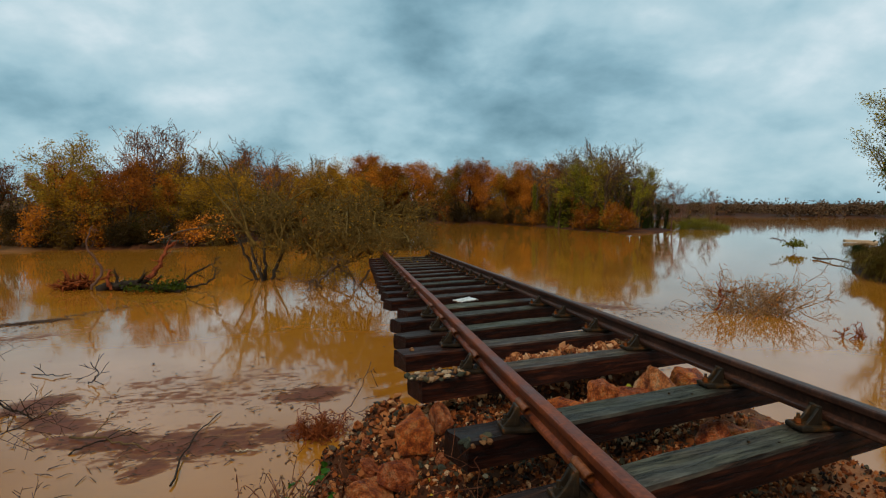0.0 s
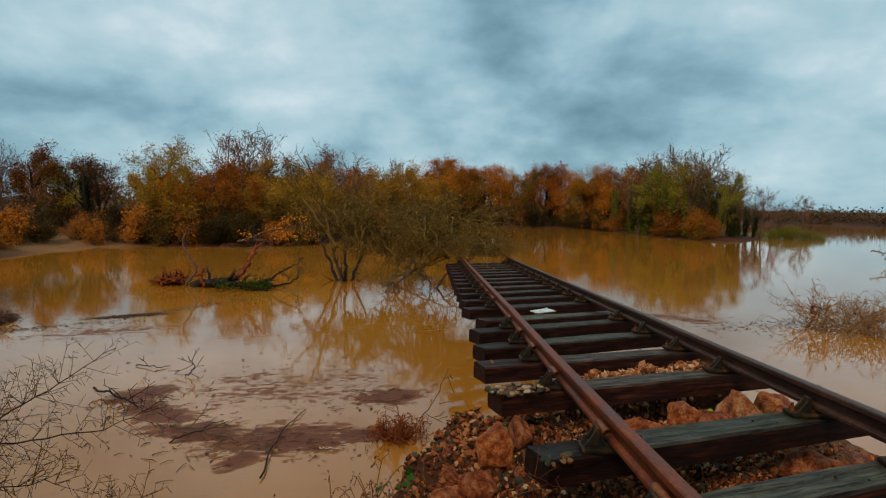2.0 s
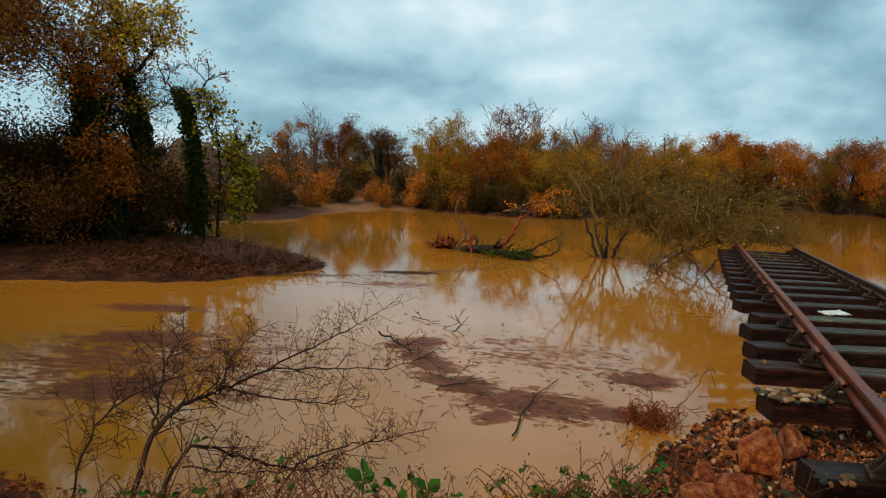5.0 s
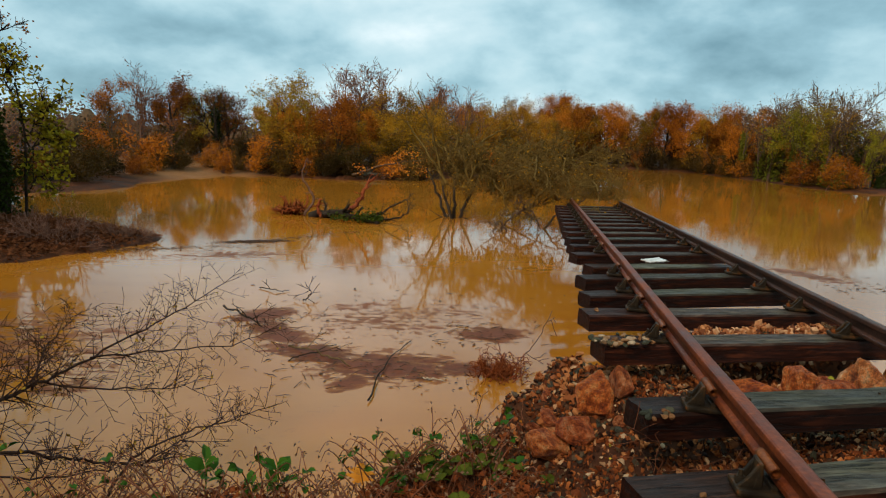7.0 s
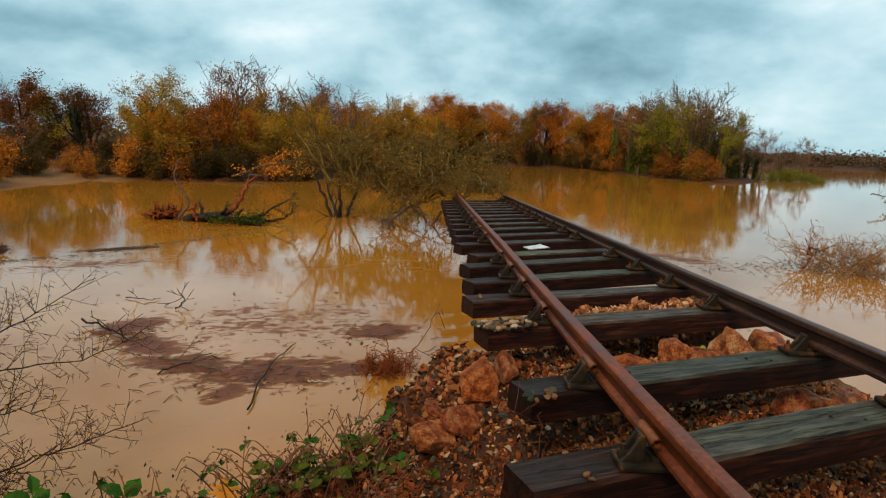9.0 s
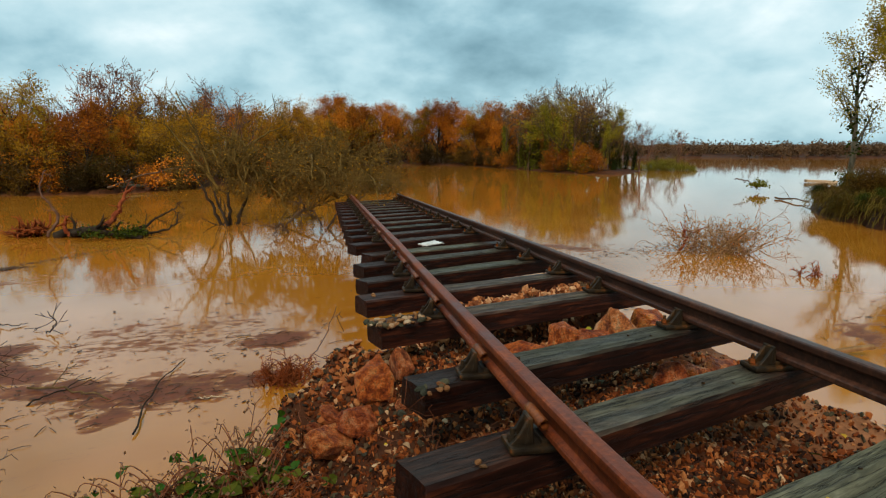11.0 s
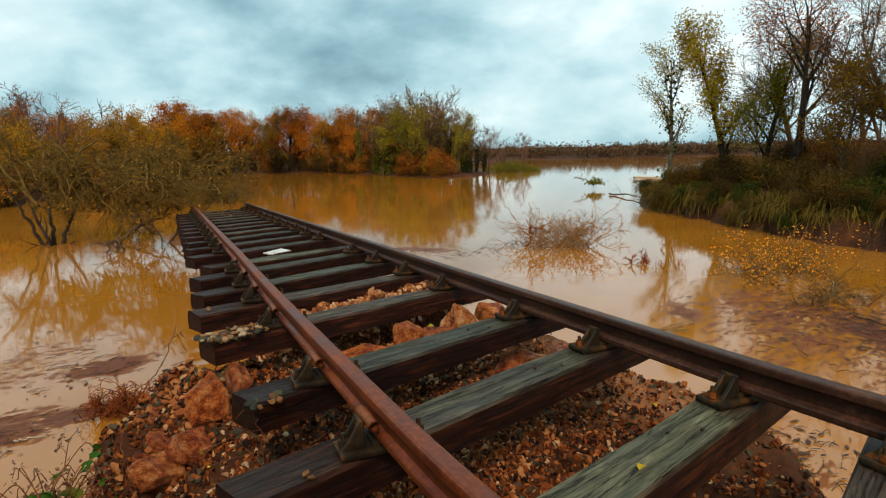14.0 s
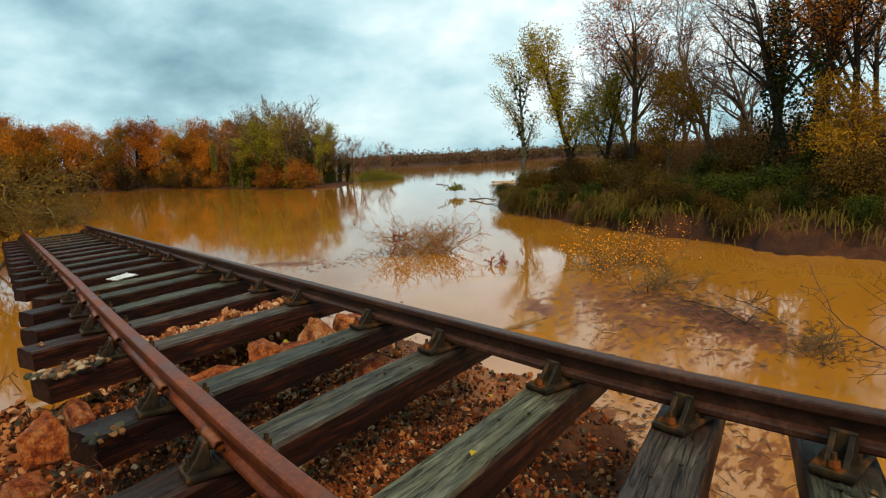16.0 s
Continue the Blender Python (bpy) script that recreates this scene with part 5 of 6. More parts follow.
def chair_pebbles():
    """Pale pebbles caught against the nearest chair of the dark rail."""
    rng = random.Random(8)
    shapes = [pebble_shape(610 + j, PEBBLE) for j in range(4)]
    base = track_side(RIGHT_STATIONS[2], HALF_GAUGE) - Vector((0, 0, RAIL_TOP))
    for j, (dx, dy) in enumerate(((-0.20, -0.03), (-0.23, 0.01), (-0.26, -0.05), (-0.22, 0.05))):
        r = rng.uniform(0.016, 0.026)
        whole("pebble", shapes[j], "pale pebble lying beside a rail chair", "pebble",
              pose(base.x + dx, base.y + dy - 0.06, base.z + 0.4 * r, rng.uniform(-25, 25), 0, rng.uniform(0, 360)) @ Matrix.Scale(r, 4), "pebbles on the sleepers")


chair_pebbles()

# ---- wood and brush in the flood ----


def arc(points, n):
    """A smooth line through a few points."""
    pts = [Vector(p) for p in points]
    pts = [pts[0] * 2 - pts[1]] + pts + [pts[-1] * 2 - pts[-2]]
    out = []
    for i in range(1, len(pts) - 2):
        a, b, c, d = pts[i - 1:i + 3]
        for k in range(n):
            t = k / n
            out.append(0.5 * ((2 * b) + (c - a) * t + (2 * a - 5 * b + 4 * c - d) * t * t + (3 * b - a - 3 * c + d) * t ** 3))
    out.append(pts[-2])
    return out


def limb(wood, tips, rng, points, r0, r1, kids, kid_len, opt, level=1, wob=0.03):
    line = [p + Vector((rng.gauss(0, wob), rng.gauss(0, wob), rng.gauss(0, wob))) for p in arc(points, 6)]
    n = len(line)
    wood.tube(line, [r0 + (r1 - r0) * i / (n - 1) for i in range(n)], 6)
    for i in range(kids):
        k = int(rng.uniform(0.15, 0.98) * (n - 1))
        axis = (line[k + 1] - line[k]).normalized()
        side = axis.orthogonal().normalized()
        side.rotate(Matrix.Rotation(rng.uniform(0, 6.283), 3, axis))
        way = (axis * rng.uniform(0.3, 1.0) + side + Vector((0, 0, opt.get("up", 0.0)))).normalized()
        grow(rng, wood, tips, line[k], way, kid_len * rng.uniform(0.6, 1.2), max(r1, 0.35 * (r0 + (r1 - r0) * k / n)), level, opt)


def leaning_ivy_tree(label, seed, line, r0, ivy, boughs, leaves, leaf_size, per_tip, bark=BARK_DARK):
    """A trunk along a line, thick with ivy, and a crown on a few boughs."""
    rng = random.Random(seed)
    ob = thing("ivy_clad_tree", label, "tree", group="trees on the left spit")
    trunk = Soup()
    pts = arc(line, 6)
    n = len(pts)
    radii = [r0 * (1 - 0.55 * i / (n - 1)) for i in range(n)]
    trunk.tube(pts, radii, 9)
    part("trunk", trunk.mesh("leaning_trunk", bark, True), ob)
    wood, tips = Soup(), []
    opt = dict(BASE, levels=3, wobble=0.13, lift=[0, 0.03, 0.02, 0.0], branches=[6, 5, 5], angle=(25, 65), ratio=0.6, thin=0.008, up=0.25)
    for way, r, kids, length in boughs:
        limb(wood, tips, rng, way, r, 0.02, kids, length, opt, wob=0.05)
    part("bough", wood.mesh("leaning_boughs", bark, True), ob)
    crown = Soup()
    for p in tips:
        for _ in range(per_tip if per_tip >= 1 else int(rng.random() < per_tip)):
            crown.leaf(p + 0.22 * Vector((rng.uniform(-1, 1), rng.uniform(-1, 1), rng.uniform(-1, 1))), leaf_size, rng)
    if crown.v:
        part("crown", crown.mesh("leaning_crown", leaves), ob)
    green = Soup()
    for _ in range(ivy):
        k = rng.randrange(n - 1)
        p = pts[k].lerp(pts[k + 1], rng.random())
        a, r = rng.uniform(0, 6.283), radii[k] + abs(rng.gauss(0.02, 0.10))
        green.leaf(p + Vector((math.cos(a) * r, math.sin(a) * r, rng.gauss(0, 0.1))), 0.13, rng, 0.6)
    part("ivy", green.mesh("leaning_ivy", LEAF_IVY), ob, "dark green ivy covering the trunk")


leaning_ivy_tree("large leaning oak with ivy-covered trunk and olive-brown crown on the spit", 131,
                 [(-12.7, 20.3, -0.1), (-12.8, 20.3, 1.9), (-12.9, 20.2, 3.4), (-13.2, 20.0, 4.7), (-13.5, 19.8, 6.0)], 0.24, 3600,
                 [([(-13.3, 19.9, 5.2), (-13.5, 19.8, 6.4), (-13.3, 19.9, 7.6)], 0.12, 12, 1.5), ([(-13.4, 19.9, 5.8), (-14.0, 19.5, 6.3), (-14.9, 19.0, 6.5)], 0.12, 9, 1.4),
                  ([(-13.4, 19.9, 5.6), (-12.9, 20.1, 6.3), (-12.6, 20.3, 7.0)], 0.09, 10, 1.2)], LEAF_GOLD, 0.12, 3)
leaning_ivy_tree("ivy-smothered broken trunk with a few bare twigs on the spit", 132,
                 [(-11.2, 20.6, -0.1), (-11.25, 20.55, 1.9), (-11.4, 20.5, 3.4), (-11.6, 20.4, 4.7), (-11.8, 20.2, 5.3)], 0.20, 4200,
                 [([(-11.5, 20.4, 4.2), (-11.2, 20.5, 5.2), (-10.8, 20.7, 6.0)], 0.05, 8, 0.9), ([(-11.6, 20.3, 4.8), (-12.1, 20.1, 5.5), (-12.3, 20.0, 6.0)], 0.05, 6, 0.8)], LEAF_RUST, 0.09, 0.4)
leaning_ivy_tree("dark ivied stem with russet sprays at the edge of the spit", 133,
                 [(-12.6, 18.1, -0.1), (-12.6, 18.0, 1.7), (-12.9, 17.9, 3.4), (-13.4, 17.6, 5.0)], 0.20, 2600,
                 [([(-12.8, 17.9, 2.6), (-12.5, 17.4, 3.1), (-12.0, 17.0, 3.1)], 0.05, 10, 0.8), ([(-12.6, 18.0, 1.8), (-12.4, 17.4, 2.2), (-12.2, 16.9, 2.1)], 0.04, 9, 0.7),
                  ([(-13.2, 17.7, 4.4), (-13.0, 17.6, 5.2), (-13.2, 17.5, 6.0)], 0.06, 10, 1.1)], LEAF_RUST, 0.11, 2)
leaning_ivy_tree("slender hazel with yellow-green leaves at the end of the spit", 134,
                 [(-10.5, 20.4, -0.1), (-10.4, 20.3, 1.4), (-10.3, 20.2, 2.8), (-10.4, 20.1, 4.2)], 0.05, 160,
                 [([(-10.4, 20.3, 1.9), (-9.9, 20.4, 2.6), (-9.0, 20.6, 2.8)], 0.03, 8, 0.7), ([(-10.3, 20.2, 2.4), (-9.9, 20.3, 3.4), (-9.8, 20.3, 4.0)], 0.03, 8, 0.7),
                  ([(-10.3, 20.2, 3.0), (-10.6, 20.1, 4.2), (-10.5, 20.1, 4.9)], 0.03, 7, 0.7), ([(-10.4, 20.3, 1.2), (-9.9, 20.4, 1.6), (-9.5, 20.5, 1.7)], 0.02, 6, 0.5)], LEAF_LIME, 0.15, 1)


def fallen_tree():
    rng = random.Random(21)
    wood, tips = Soup(), []
    opt = dict(BASE, levels=3, wobble=0.13, lift=[0, 0.0, -0.02, -0.05], branches=[6, 6, 5], angle=(25, 65), ratio=0.6, thin=0.009, up=0.15)
    base = Vector((3.4, 25.9, -0.4))
    # the standing stems at the foot
    stems = Soup()
    t2 = []
    for dx, dy, h in ((0.0, 0.0, 1.7), (-0.55, 0.4, 1.9), (0.5, 0.3, 1.6), (-0.25, -0.3, 1.2)):
        limb(stems, t2, rng, [base + Vector((dx * 0.3, dy * 0.3, 0)), base + Vector((dx, dy, h * 0.55)), base + Vector((dx * 2.1, dy + 0.4, h + 0.5))], 0.085, 0.035, 2, 0.7, dict(opt, levels=1))
    # the crown, thrown over towards the track
    for pts, r in (([(3.1, 26.2, 1.4), (2.0, 27.3, 3.0), (1.3, 28.1, 4.0)], 0.10), ([(3.6, 26.2, 1.5), (4.6, 26.6, 3.2), (5.8, 26.4, 3.9)], 0.10),
                   ([(3.5, 26.2, 1.3), (5.2, 25.6, 2.7), (7.2, 25.0, 2.9)], 0.10), ([(5.0, 25.8, 2.8), (6.6, 23.6, 2.4), (7.2, 21.0, 1.9)], 0.08),
                   ([(6.4, 24.4, 2.4), (7.4, 22.0, 1.9), (7.0, 18.6, 1.8)], 0.08), ([(5.5, 25.5, 0.2), (6.6, 24.8, 0.7), (7.6, 24.8, 1.1)], 0.07),
                   ([(7.8, 24.6, 2.6), (9.5, 25.5, 2.2), (11.2, 27.0, 1.3)], 0.08), ([(3.0, 26.4, 1.2), (2.5, 27.2, 3.4), (1.9, 28.0, 5.2)], 0.11),
                   ([(7.2, 20.4, 1.9), (6.6, 18.4, 2.1), (6.2, 16.9, 1.9)], 0.06), ([(4.2, 25.0, 2.2), (4.8, 23.4, 1.4), (5.2, 22.6, 0.2)], 0.06)):
        limb(wood, tips, rng, pts, r * 0.7, 0.018, 5, 1.3, opt)
    # arching boughs, fanned out from the foot to beyond the end of the rails
    droop = dict(opt, levels=3, wobble=0.16, lift=[0, -0.02, -0.04, -0.05], branches=[6, 5, 4], angle=(30, 80), up=0.2, thin=0.010)
    for i in range(26):
        u = ((i + rng.random()) / 26) ** 0.8
        high = (4.1 - 1.5 * u) * rng.uniform(0.5, 1.0)
        a = Vector((3.4 + 3.4 * u + rng.gauss(0, 0.4), 26.0 - 2.4 * u + rng.gauss(0, 0.5), 0.5 + 0.3 * high))
        c = Vector((1.6 + 7.2 * u + rng.gauss(0, 0.8), 27.4 - 4.6 * u + rng.gauss(0, 1.2), high * rng.uniform(0.55, 0.95)))
        if u > 0.75:
            c = Vector((6.2 + rng.gauss(0, 0.8), rng.uniform(18.6, 21.5), rng.uniform(1.7, 2.6)))
        b = a.lerp(c, 0.5) + Vector((0, 0, 0.35 + 0.25 * high))
        limb(wood, tips, rng, [a, b, c], 0.05, 0.016, 8, 1.2, droop, wob=0.06)
    ob = thing("fallen_tree", "fallen tree with tangled tan twigs lying in the flood", "fallen tree")
    part("trunk", stems.mesh("fallen_trunk", BARK_DARK, True), ob, "dark forked stems rising from the water")
    part("bough", wood.mesh("fallen_branches", TWIG_PALE, True), ob)
    crown = Soup()
    for p in tips[::7]:
        for _ in range(1):
            crown.leaf(p + Vector((rng.gauss(0, 0.14), rng.gauss(0, 0.14), rng.gauss(0, 0.14))), 0.08, rng)
    part("crown", crown.mesh("fallen_leaves", LEAF_OLIVE), ob, "sparse olive-brown leaves")
    # low twisted branch that dips into the water before it
    wood2, t3 = Soup(), []
    for pts in ([(4.7, 22.9, -0.2), (5.1, 22.7, 0.5), (5.8, 22.9, 0.75), (6.2, 22.6, 0.2)], [(5.0, 22.6, -0.1), (4.6, 22.4, 0.35), (4.2, 22.2, -0.1)],
                [(5.3, 22.8, 0.5), (5.5, 22.5, 0.9), (5.2, 22.3, 1.15)], [(6.4, 23.3, -0.2), (7.0, 23.2, 0.6), (7.9, 23.5, 1.0), (8.3, 23.4, 1.5)]):
        limb(wood2, t3, rng, pts, 0.05, 0.018, 6, 0.7, dict(opt, levels=2))
    whole("branch", wood2.mesh("branch", BARK_BROWN, True), "twisted brown branch half under the flood water", "branch")


fallen_tree()


def drift_stump():
    """The torn log with roots, red split wood and ivy."""
    rng = random.Random(31)
    ob = thing("drift_log", "torn log with split wood and ivy stranded in flood", "log")
    log, t = Soup(), []
    opt = dict(BASE, levels=2, wobble=0.15, lift=[0, 0, 0], branches=[3, 3], thin=0.01)
    limb(log, t, rng, [(-2.4, 24.9, 0.05), (-1.4, 24.4, 0.25), (0.2, 23.3, 0.02)], 0.17, 0.08, 16, 0.75, opt)
    limb(log, t, rng, [(-0.1, 24.2, 0.0), (0.9, 24.4, 0.6), (1.6, 24.6, 1.1)], 0.05, 0.02, 9, 0.5, opt)
    limb(log, t, rng, [(0.2, 24.1, 0.0), (1.2, 24.1, 0.25), (1.5, 24.4, 0.75)], 0.05, 0.02, 4, 0.4, opt)
    part("trunk", log.mesh("drift_trunk", BARK_DARK, True), ob)
    torn, t = Soup(), []
    limb(torn, t, rng, [(-1.1, 24.3, 0.15), (-0.45, 24.3, 0.8), (-0.25, 24.35, 1.35), (0.1, 24.35, 1.7)], 0.12, 0.03, 6, 0.45, opt)
    part("split_wood", torn.mesh("drift_torn", TORN, True), ob, "orange-red freshly split wood")
    stub = Soup()
    limb(stub, t, rng, [(-2.0, 24.6, 0.1), (-2.05, 24.6, 0.5), (-1.95, 24.6, 0.75)], 0.085, 0.03, 4, 0.3, opt)
    part("split_wood", stub.mesh("drift_stub", TORN, True), ob, "orange-red freshly split wood")
    root, t = Soup(), []
    for _ in range(80):
        a = Vector((-3.1 + rng.gauss(0, 0.25), 25.6 + rng.gauss(0, 0.2), rng.uniform(0, 0.35)))
        b = a + Vector((rng.gauss(0, 0.3), rng.gauss(0, 0.3), rng.gauss(0.1, 0.18)))
        root.tube([a, a.lerp(b, 0.5) + Vector((0, 0, rng.gauss(0, 0.1))), b], [0.05, 0.04, 0.015], 4)
    part("root_mass", root.mesh("drift_roots", ROOT, True), ob, "brown tangle of roots")
    whip, t = Soup(), []
    limb(whip, t, rng, [(-2.6, 25.0, 0.0), (-2.3, 25.1, 0.75), (-2.75, 25.2, 1.5), (-2.55, 25.2, 2.3)], 0.06, 0.02, 3, 0.35, opt)
    part("branch", whip.mesh("drift_whip", TWIG_RED, True), ob)
    ivy = Soup()
    for _ in range(900):
        p = Vector((-1.6 + rng.random() * 2.0, 24.3 - rng.random() * 1.1, 0.08 + abs(rng.gauss(0, 0.14))))
        if rng.random() < 0.35 + 0.65 * (p.x > -0.6):
            ivy.leaf(p, 0.11, rng)
    part("ivy", ivy.mesh("drift_ivy", LEAF_IVY), ob, "dark green ivy leaves on the log")


drift_stump()


def tangle(name, label, material, seed, centre, wide, high, count, r, leaf=None, leaf_size=0.06, leaves=0, opt_over=None, category="brush", rise=(0.15, 1.1)):
    """A heap of curved twigs that all start near the water."""
    rng = random.Random(seed)
    wood, tips = Soup(), []
    opt = dict(BASE, levels=2, wobble=0.2, lift=[0.02, 0.0, -0.02], branches=[4, 3], thin=r * 0.32, ratio=0.55)
    opt.update(opt_over or {})
    for _ in range(count):
        a = rng.uniform(0, 6.283)
        foot = Vector((centre[0] + rng.gauss(0, wide * 0.3), centre[1] + rng.gauss(0, wide * 0.22), centre[2] - 0.05))
        way = Vector((math.cos(a), math.sin(a) * 0.7, rng.uniform(*rise))).normalized()
        grow(rng, wood, tips, foot, way, rng.uniform(0.5, 1.0) * max(high, wide * 0.6), r, 0, opt)
    ob = thing(name, label, category)
    part("twig_tangle", wood.mesh(name + "_twigs", material, True), ob)
    if leaves:
        s = Soup()
        for p in tips:
            for _ in range(int(leaves) if leaves >= 1 else int(rng.random() < leaves)):
                s.leaf(p + Vector((rng.gauss(0, 0.06), rng.gauss(0, 0.06), rng.gauss(0, 0.06))), leaf_size, rng)
        part("leaves", s.mesh(name + "_leaves", leaf), ob)
    return ob


brush = tangle("brush_heap", "heap of bare brown brushwood stranded in the flood", TWIG_DRY, 41, (15.2, 12.9, 0), 1.8, 1.55, 80, 0.017, LEAF_ORANGE, 0.055, 0.16, dict(wobble=0.24, lift=[0.0, -0.03, -0.05]), rise=(0.08, 0.85))
torn = Soup()
limb(torn, [], random.Random(2), [(14.1, 13.4, 0.0), (14.4, 13.3, 0.35), (14.2, 13.3, 0.6), (14.7, 13.1, 0.62)], 0.035, 0.015, 6, 0.5, dict(BASE, levels=1, thin=0.01))
part("split_wood", torn.mesh("brush_torn", TORN, True), brush, "orange torn branch")
tangle("brush_heap", "tangle of tan twigs fallen across the end of the track", TWIG_PALE, 49, (6.8, 18.9, 1.62), 1.9, 0.75, 60, 0.014)
tangle("brush_clump", "small clump of red-brown twigs on the water", ROOT, 42, (14.2, 9.4, 0), 0.55, 0.35, 12, 0.018)
tangle("root_clump", "tangle of red-brown roots and twigs on the silt", ROOT, 43, (1.68, 8.02, 0.02), 0.50, 0.50, 70, 0.012, opt_over=dict(wobble=0.42, branches=[3, 2], lift=[0.0, -0.12, -0.15]))
tangle("beech_sapling", "half-flooded bush with yellow and orange autumn leaves", TWIG_TAN, 44, (14.9, 6.4, 0), 1.9, 0.7, 44, 0.013, LEAF_ORANGE, 0.055, 1, category="bush")
tangle("brush_clump", "low tangle of dead twigs on the flooded margin", TWIG_TAN, 45, (13.2, 4.6, 0), 1.2, 0.35, 26, 0.012)
tangle("brush_clump", "low tangle of dead twigs and straw", TWIG_TAN, 46, (10.3, 1.3, 0), 0.9, 0.25, 22, 0.012)
tangle("brush_clump", "brown brush stranded on the spit", TWIG_RED, 47, (-8.0, 16.8, 0.15), 1.6, 0.5, 40, 0.018)
tangle("brush_clump", "brown brush stranded at the tip of the spit", TWIG_RED, 48, (-6.8, 18.2, 0.05), 1.1, 0.2, 30, 0.016)


def loose_wood():
    rng = random.Random(51)
    opt = dict(BASE, levels=1, wobble=0.15, lift=[0, 0], branches=[2], thin=0.005)
    G = "sticks floating on the flood"
    for pts, r, mat, kids, label in (
            ([(-0.08, 7.14, 0.02), (0.12, 8.2, 0.05), (0.58, 9.5, 0.03)], 0.022, BARK_DARK, 0, "dark curved stick on the silty water"),
            ([(-1.26, 9.17, 0.03), (-0.75, 8.8, 0.06), (-0.31, 8.37, 0.01)], 0.030, TWIG_TAN, 2, "forked tan stick on the silty water"),
            ([(-2.61, 11.1, 0.10), (-2.2, 10.7, 0.06), (-1.84, 10.2, 0.02)], 0.035, BARK_DARK, 4, "dark branch with twigs on the water"),
            ([(-1.35, 11.9, 0.0), (-1.2, 11.9, 0.15), (-1.3, 12.0, 0.35)], 0.025, BARK_DARK, 5, "dark upright twig in the water"),
            ([(0.65, 7.92, 0.02), (0.8, 7.85, 0.03), (0.94, 7.82, 0.02)], 0.016, BLEACHED, 0, "pale bleached stick on the silt"),
            ([(2.0, 8.3, 0.05), (2.35, 8.6, 0.3), (2.6, 8.7, 0.75)], 0.016, TWIG_RED, 2, "thin red-brown twig rising from the roots"),
            ([(-2.3, 12.9, 0.02), (-1.9, 12.6, 0.04), (-1.7, 12.7, 0.02)], 0.02, BARK_DARK, 1, "dark stick on the water"),
            ([(-1.2, 8.6, 0.02), (-0.9, 8.9, 0.03), (-0.6, 9.3, 0.02)], 0.02, BARK_DARK, 1, "dark stick on the silt"),
            ([(-5.16, 17.45, -0.2), (-5.15, 17.45, 0.4), (-5.22, 17.4, 1.05)], 0.014, BARK_BROWN, 1, "single bare reed standing in the water"),
            ([(33.3, 24.6, 0.05), (32.5, 22.6, 0.15), (31.0, 20.6, 0.2)], 0.06, BARK_BROWN, 5, "long thin brown branch floating off the bank"),
            ([(30.0, 19.8, 0.1), (29.2, 18.6, 0.2), (28.0, 17.6, 0.3)], 0.07, BARK_BROWN, 6, "brown branch lodged against the bank"),
            ([(12.2, 3.9, 0.03), (11.6, 3.0, 0.06), (10.8, 2.2, 0.03)], 0.022, BARK_DARK, 6, "dark waterlogged branch on the flooded margin"),
            ([(12.9, 3.3, 0.03), (12.2, 2.6, 0.05), (11.3, 1.9, 0.03)], 0.018, BARK_DARK, 5, "dark waterlogged branch with twigs"),
            ([(14.6, 5.4, 0.02), (14.0, 4.9, 0.25), (13.3, 4.6, 0.1)], 0.016, BLEACHED, 1, "pale straw-coloured stem on the water")):
        w = Soup()
        limb(w, [], rng, pts, r * (0.55 if r < 0.045 else 1.0), r * 0.3, kids, 0.4 if pts[0][1] < 16 else 1.0, opt, level=0, wob=r * 0.5)
        whole("stick" if r < 0.1 else "log", w.mesh("stick", mat, True), label, "stick" if r < 0.1 else "log", group=G)
    # small pale planks by the far bank
    bm = bmesh.new()
    block(bm, (2.4, 0.5, 0.22), (0, 0, 0.1), bevel=0.02)
    whole("plank", bm_mesh("plank", bm, BLEACHED), "pale weathered plank afloat near the bank", "plank", pose(51.5, 33.9, 0.02, 0, 2, -35))
    bm = bmesh.new()
    block(bm, (0.75, 0.09, 0.05), bevel=0.010)
    whole("plank", bm_mesh("plank", bm, TWIG_DRY), "splintered red-brown timber end rising from the water", "plank", pose(9.2, 5.5, 0.08, 10, -16, -50))
    # dark logs piled on the far shore
    for i, (x, y, z, turn) in enumerate(((-1.8, 49.9, 0.25, 8), (-1.2, 49.6, 0.55, 20), (-1.0, 50.2, 0.22, -6), (-0.3, 49.8, 0.3, 14))):
        w = Soup()
        w.tube([Vector((-1.4 + 0.55 * k, 0.03 * (k % 2), 0)) for k in range(6)], [0.2 - 0.015 * k for k in range(6)], 8)
        whole("log", w.mesh("log", BARK_GREY, True), "grey cut log lying on the far shore", "log", pose(x, y, z, 0, 0, turn), "logs on the far shore")
    # leafy sprig afloat
    w, tips = Soup(), []
    limb(w, tips, rng, [(36.2, 29.8, 0.9), (37.0, 29.4, 0.7), (37.9, 29.1, 0.1)], 0.04, 0.015, 6, 0.5, dict(opt, levels=2, branches=[3, 3]))
    sprig = thing("leafy_branch", "branch with a tuft of green leaves above the water", "branch")
    part("twig_tangle", w.mesh("sprig_wood", BARK_BROWN, True), sprig)
    s = Soup()
    for _ in range(260):
        s.leaf(Vector((37.7 + rng.gauss(0, 0.3), 29.1 + rng.gauss(0, 0.3), 0.35 + abs(rng.gauss(0, 0.2)))), 0.16, rng)
    part("leaves", s.mesh("sprig_leaves", LEAF_MOSS), sprig)
    # orange leafy branch behind the torn log
    w, tips = Soup(), []
    limb(w, tips, rng, [(-1.2, 40, 0.8), (0.8, 38, 1.6), (2.9, 37, 2.0)], 0.07, 0.02, 9, 0.8, dict(opt, levels=2, branches=[3, 3]))
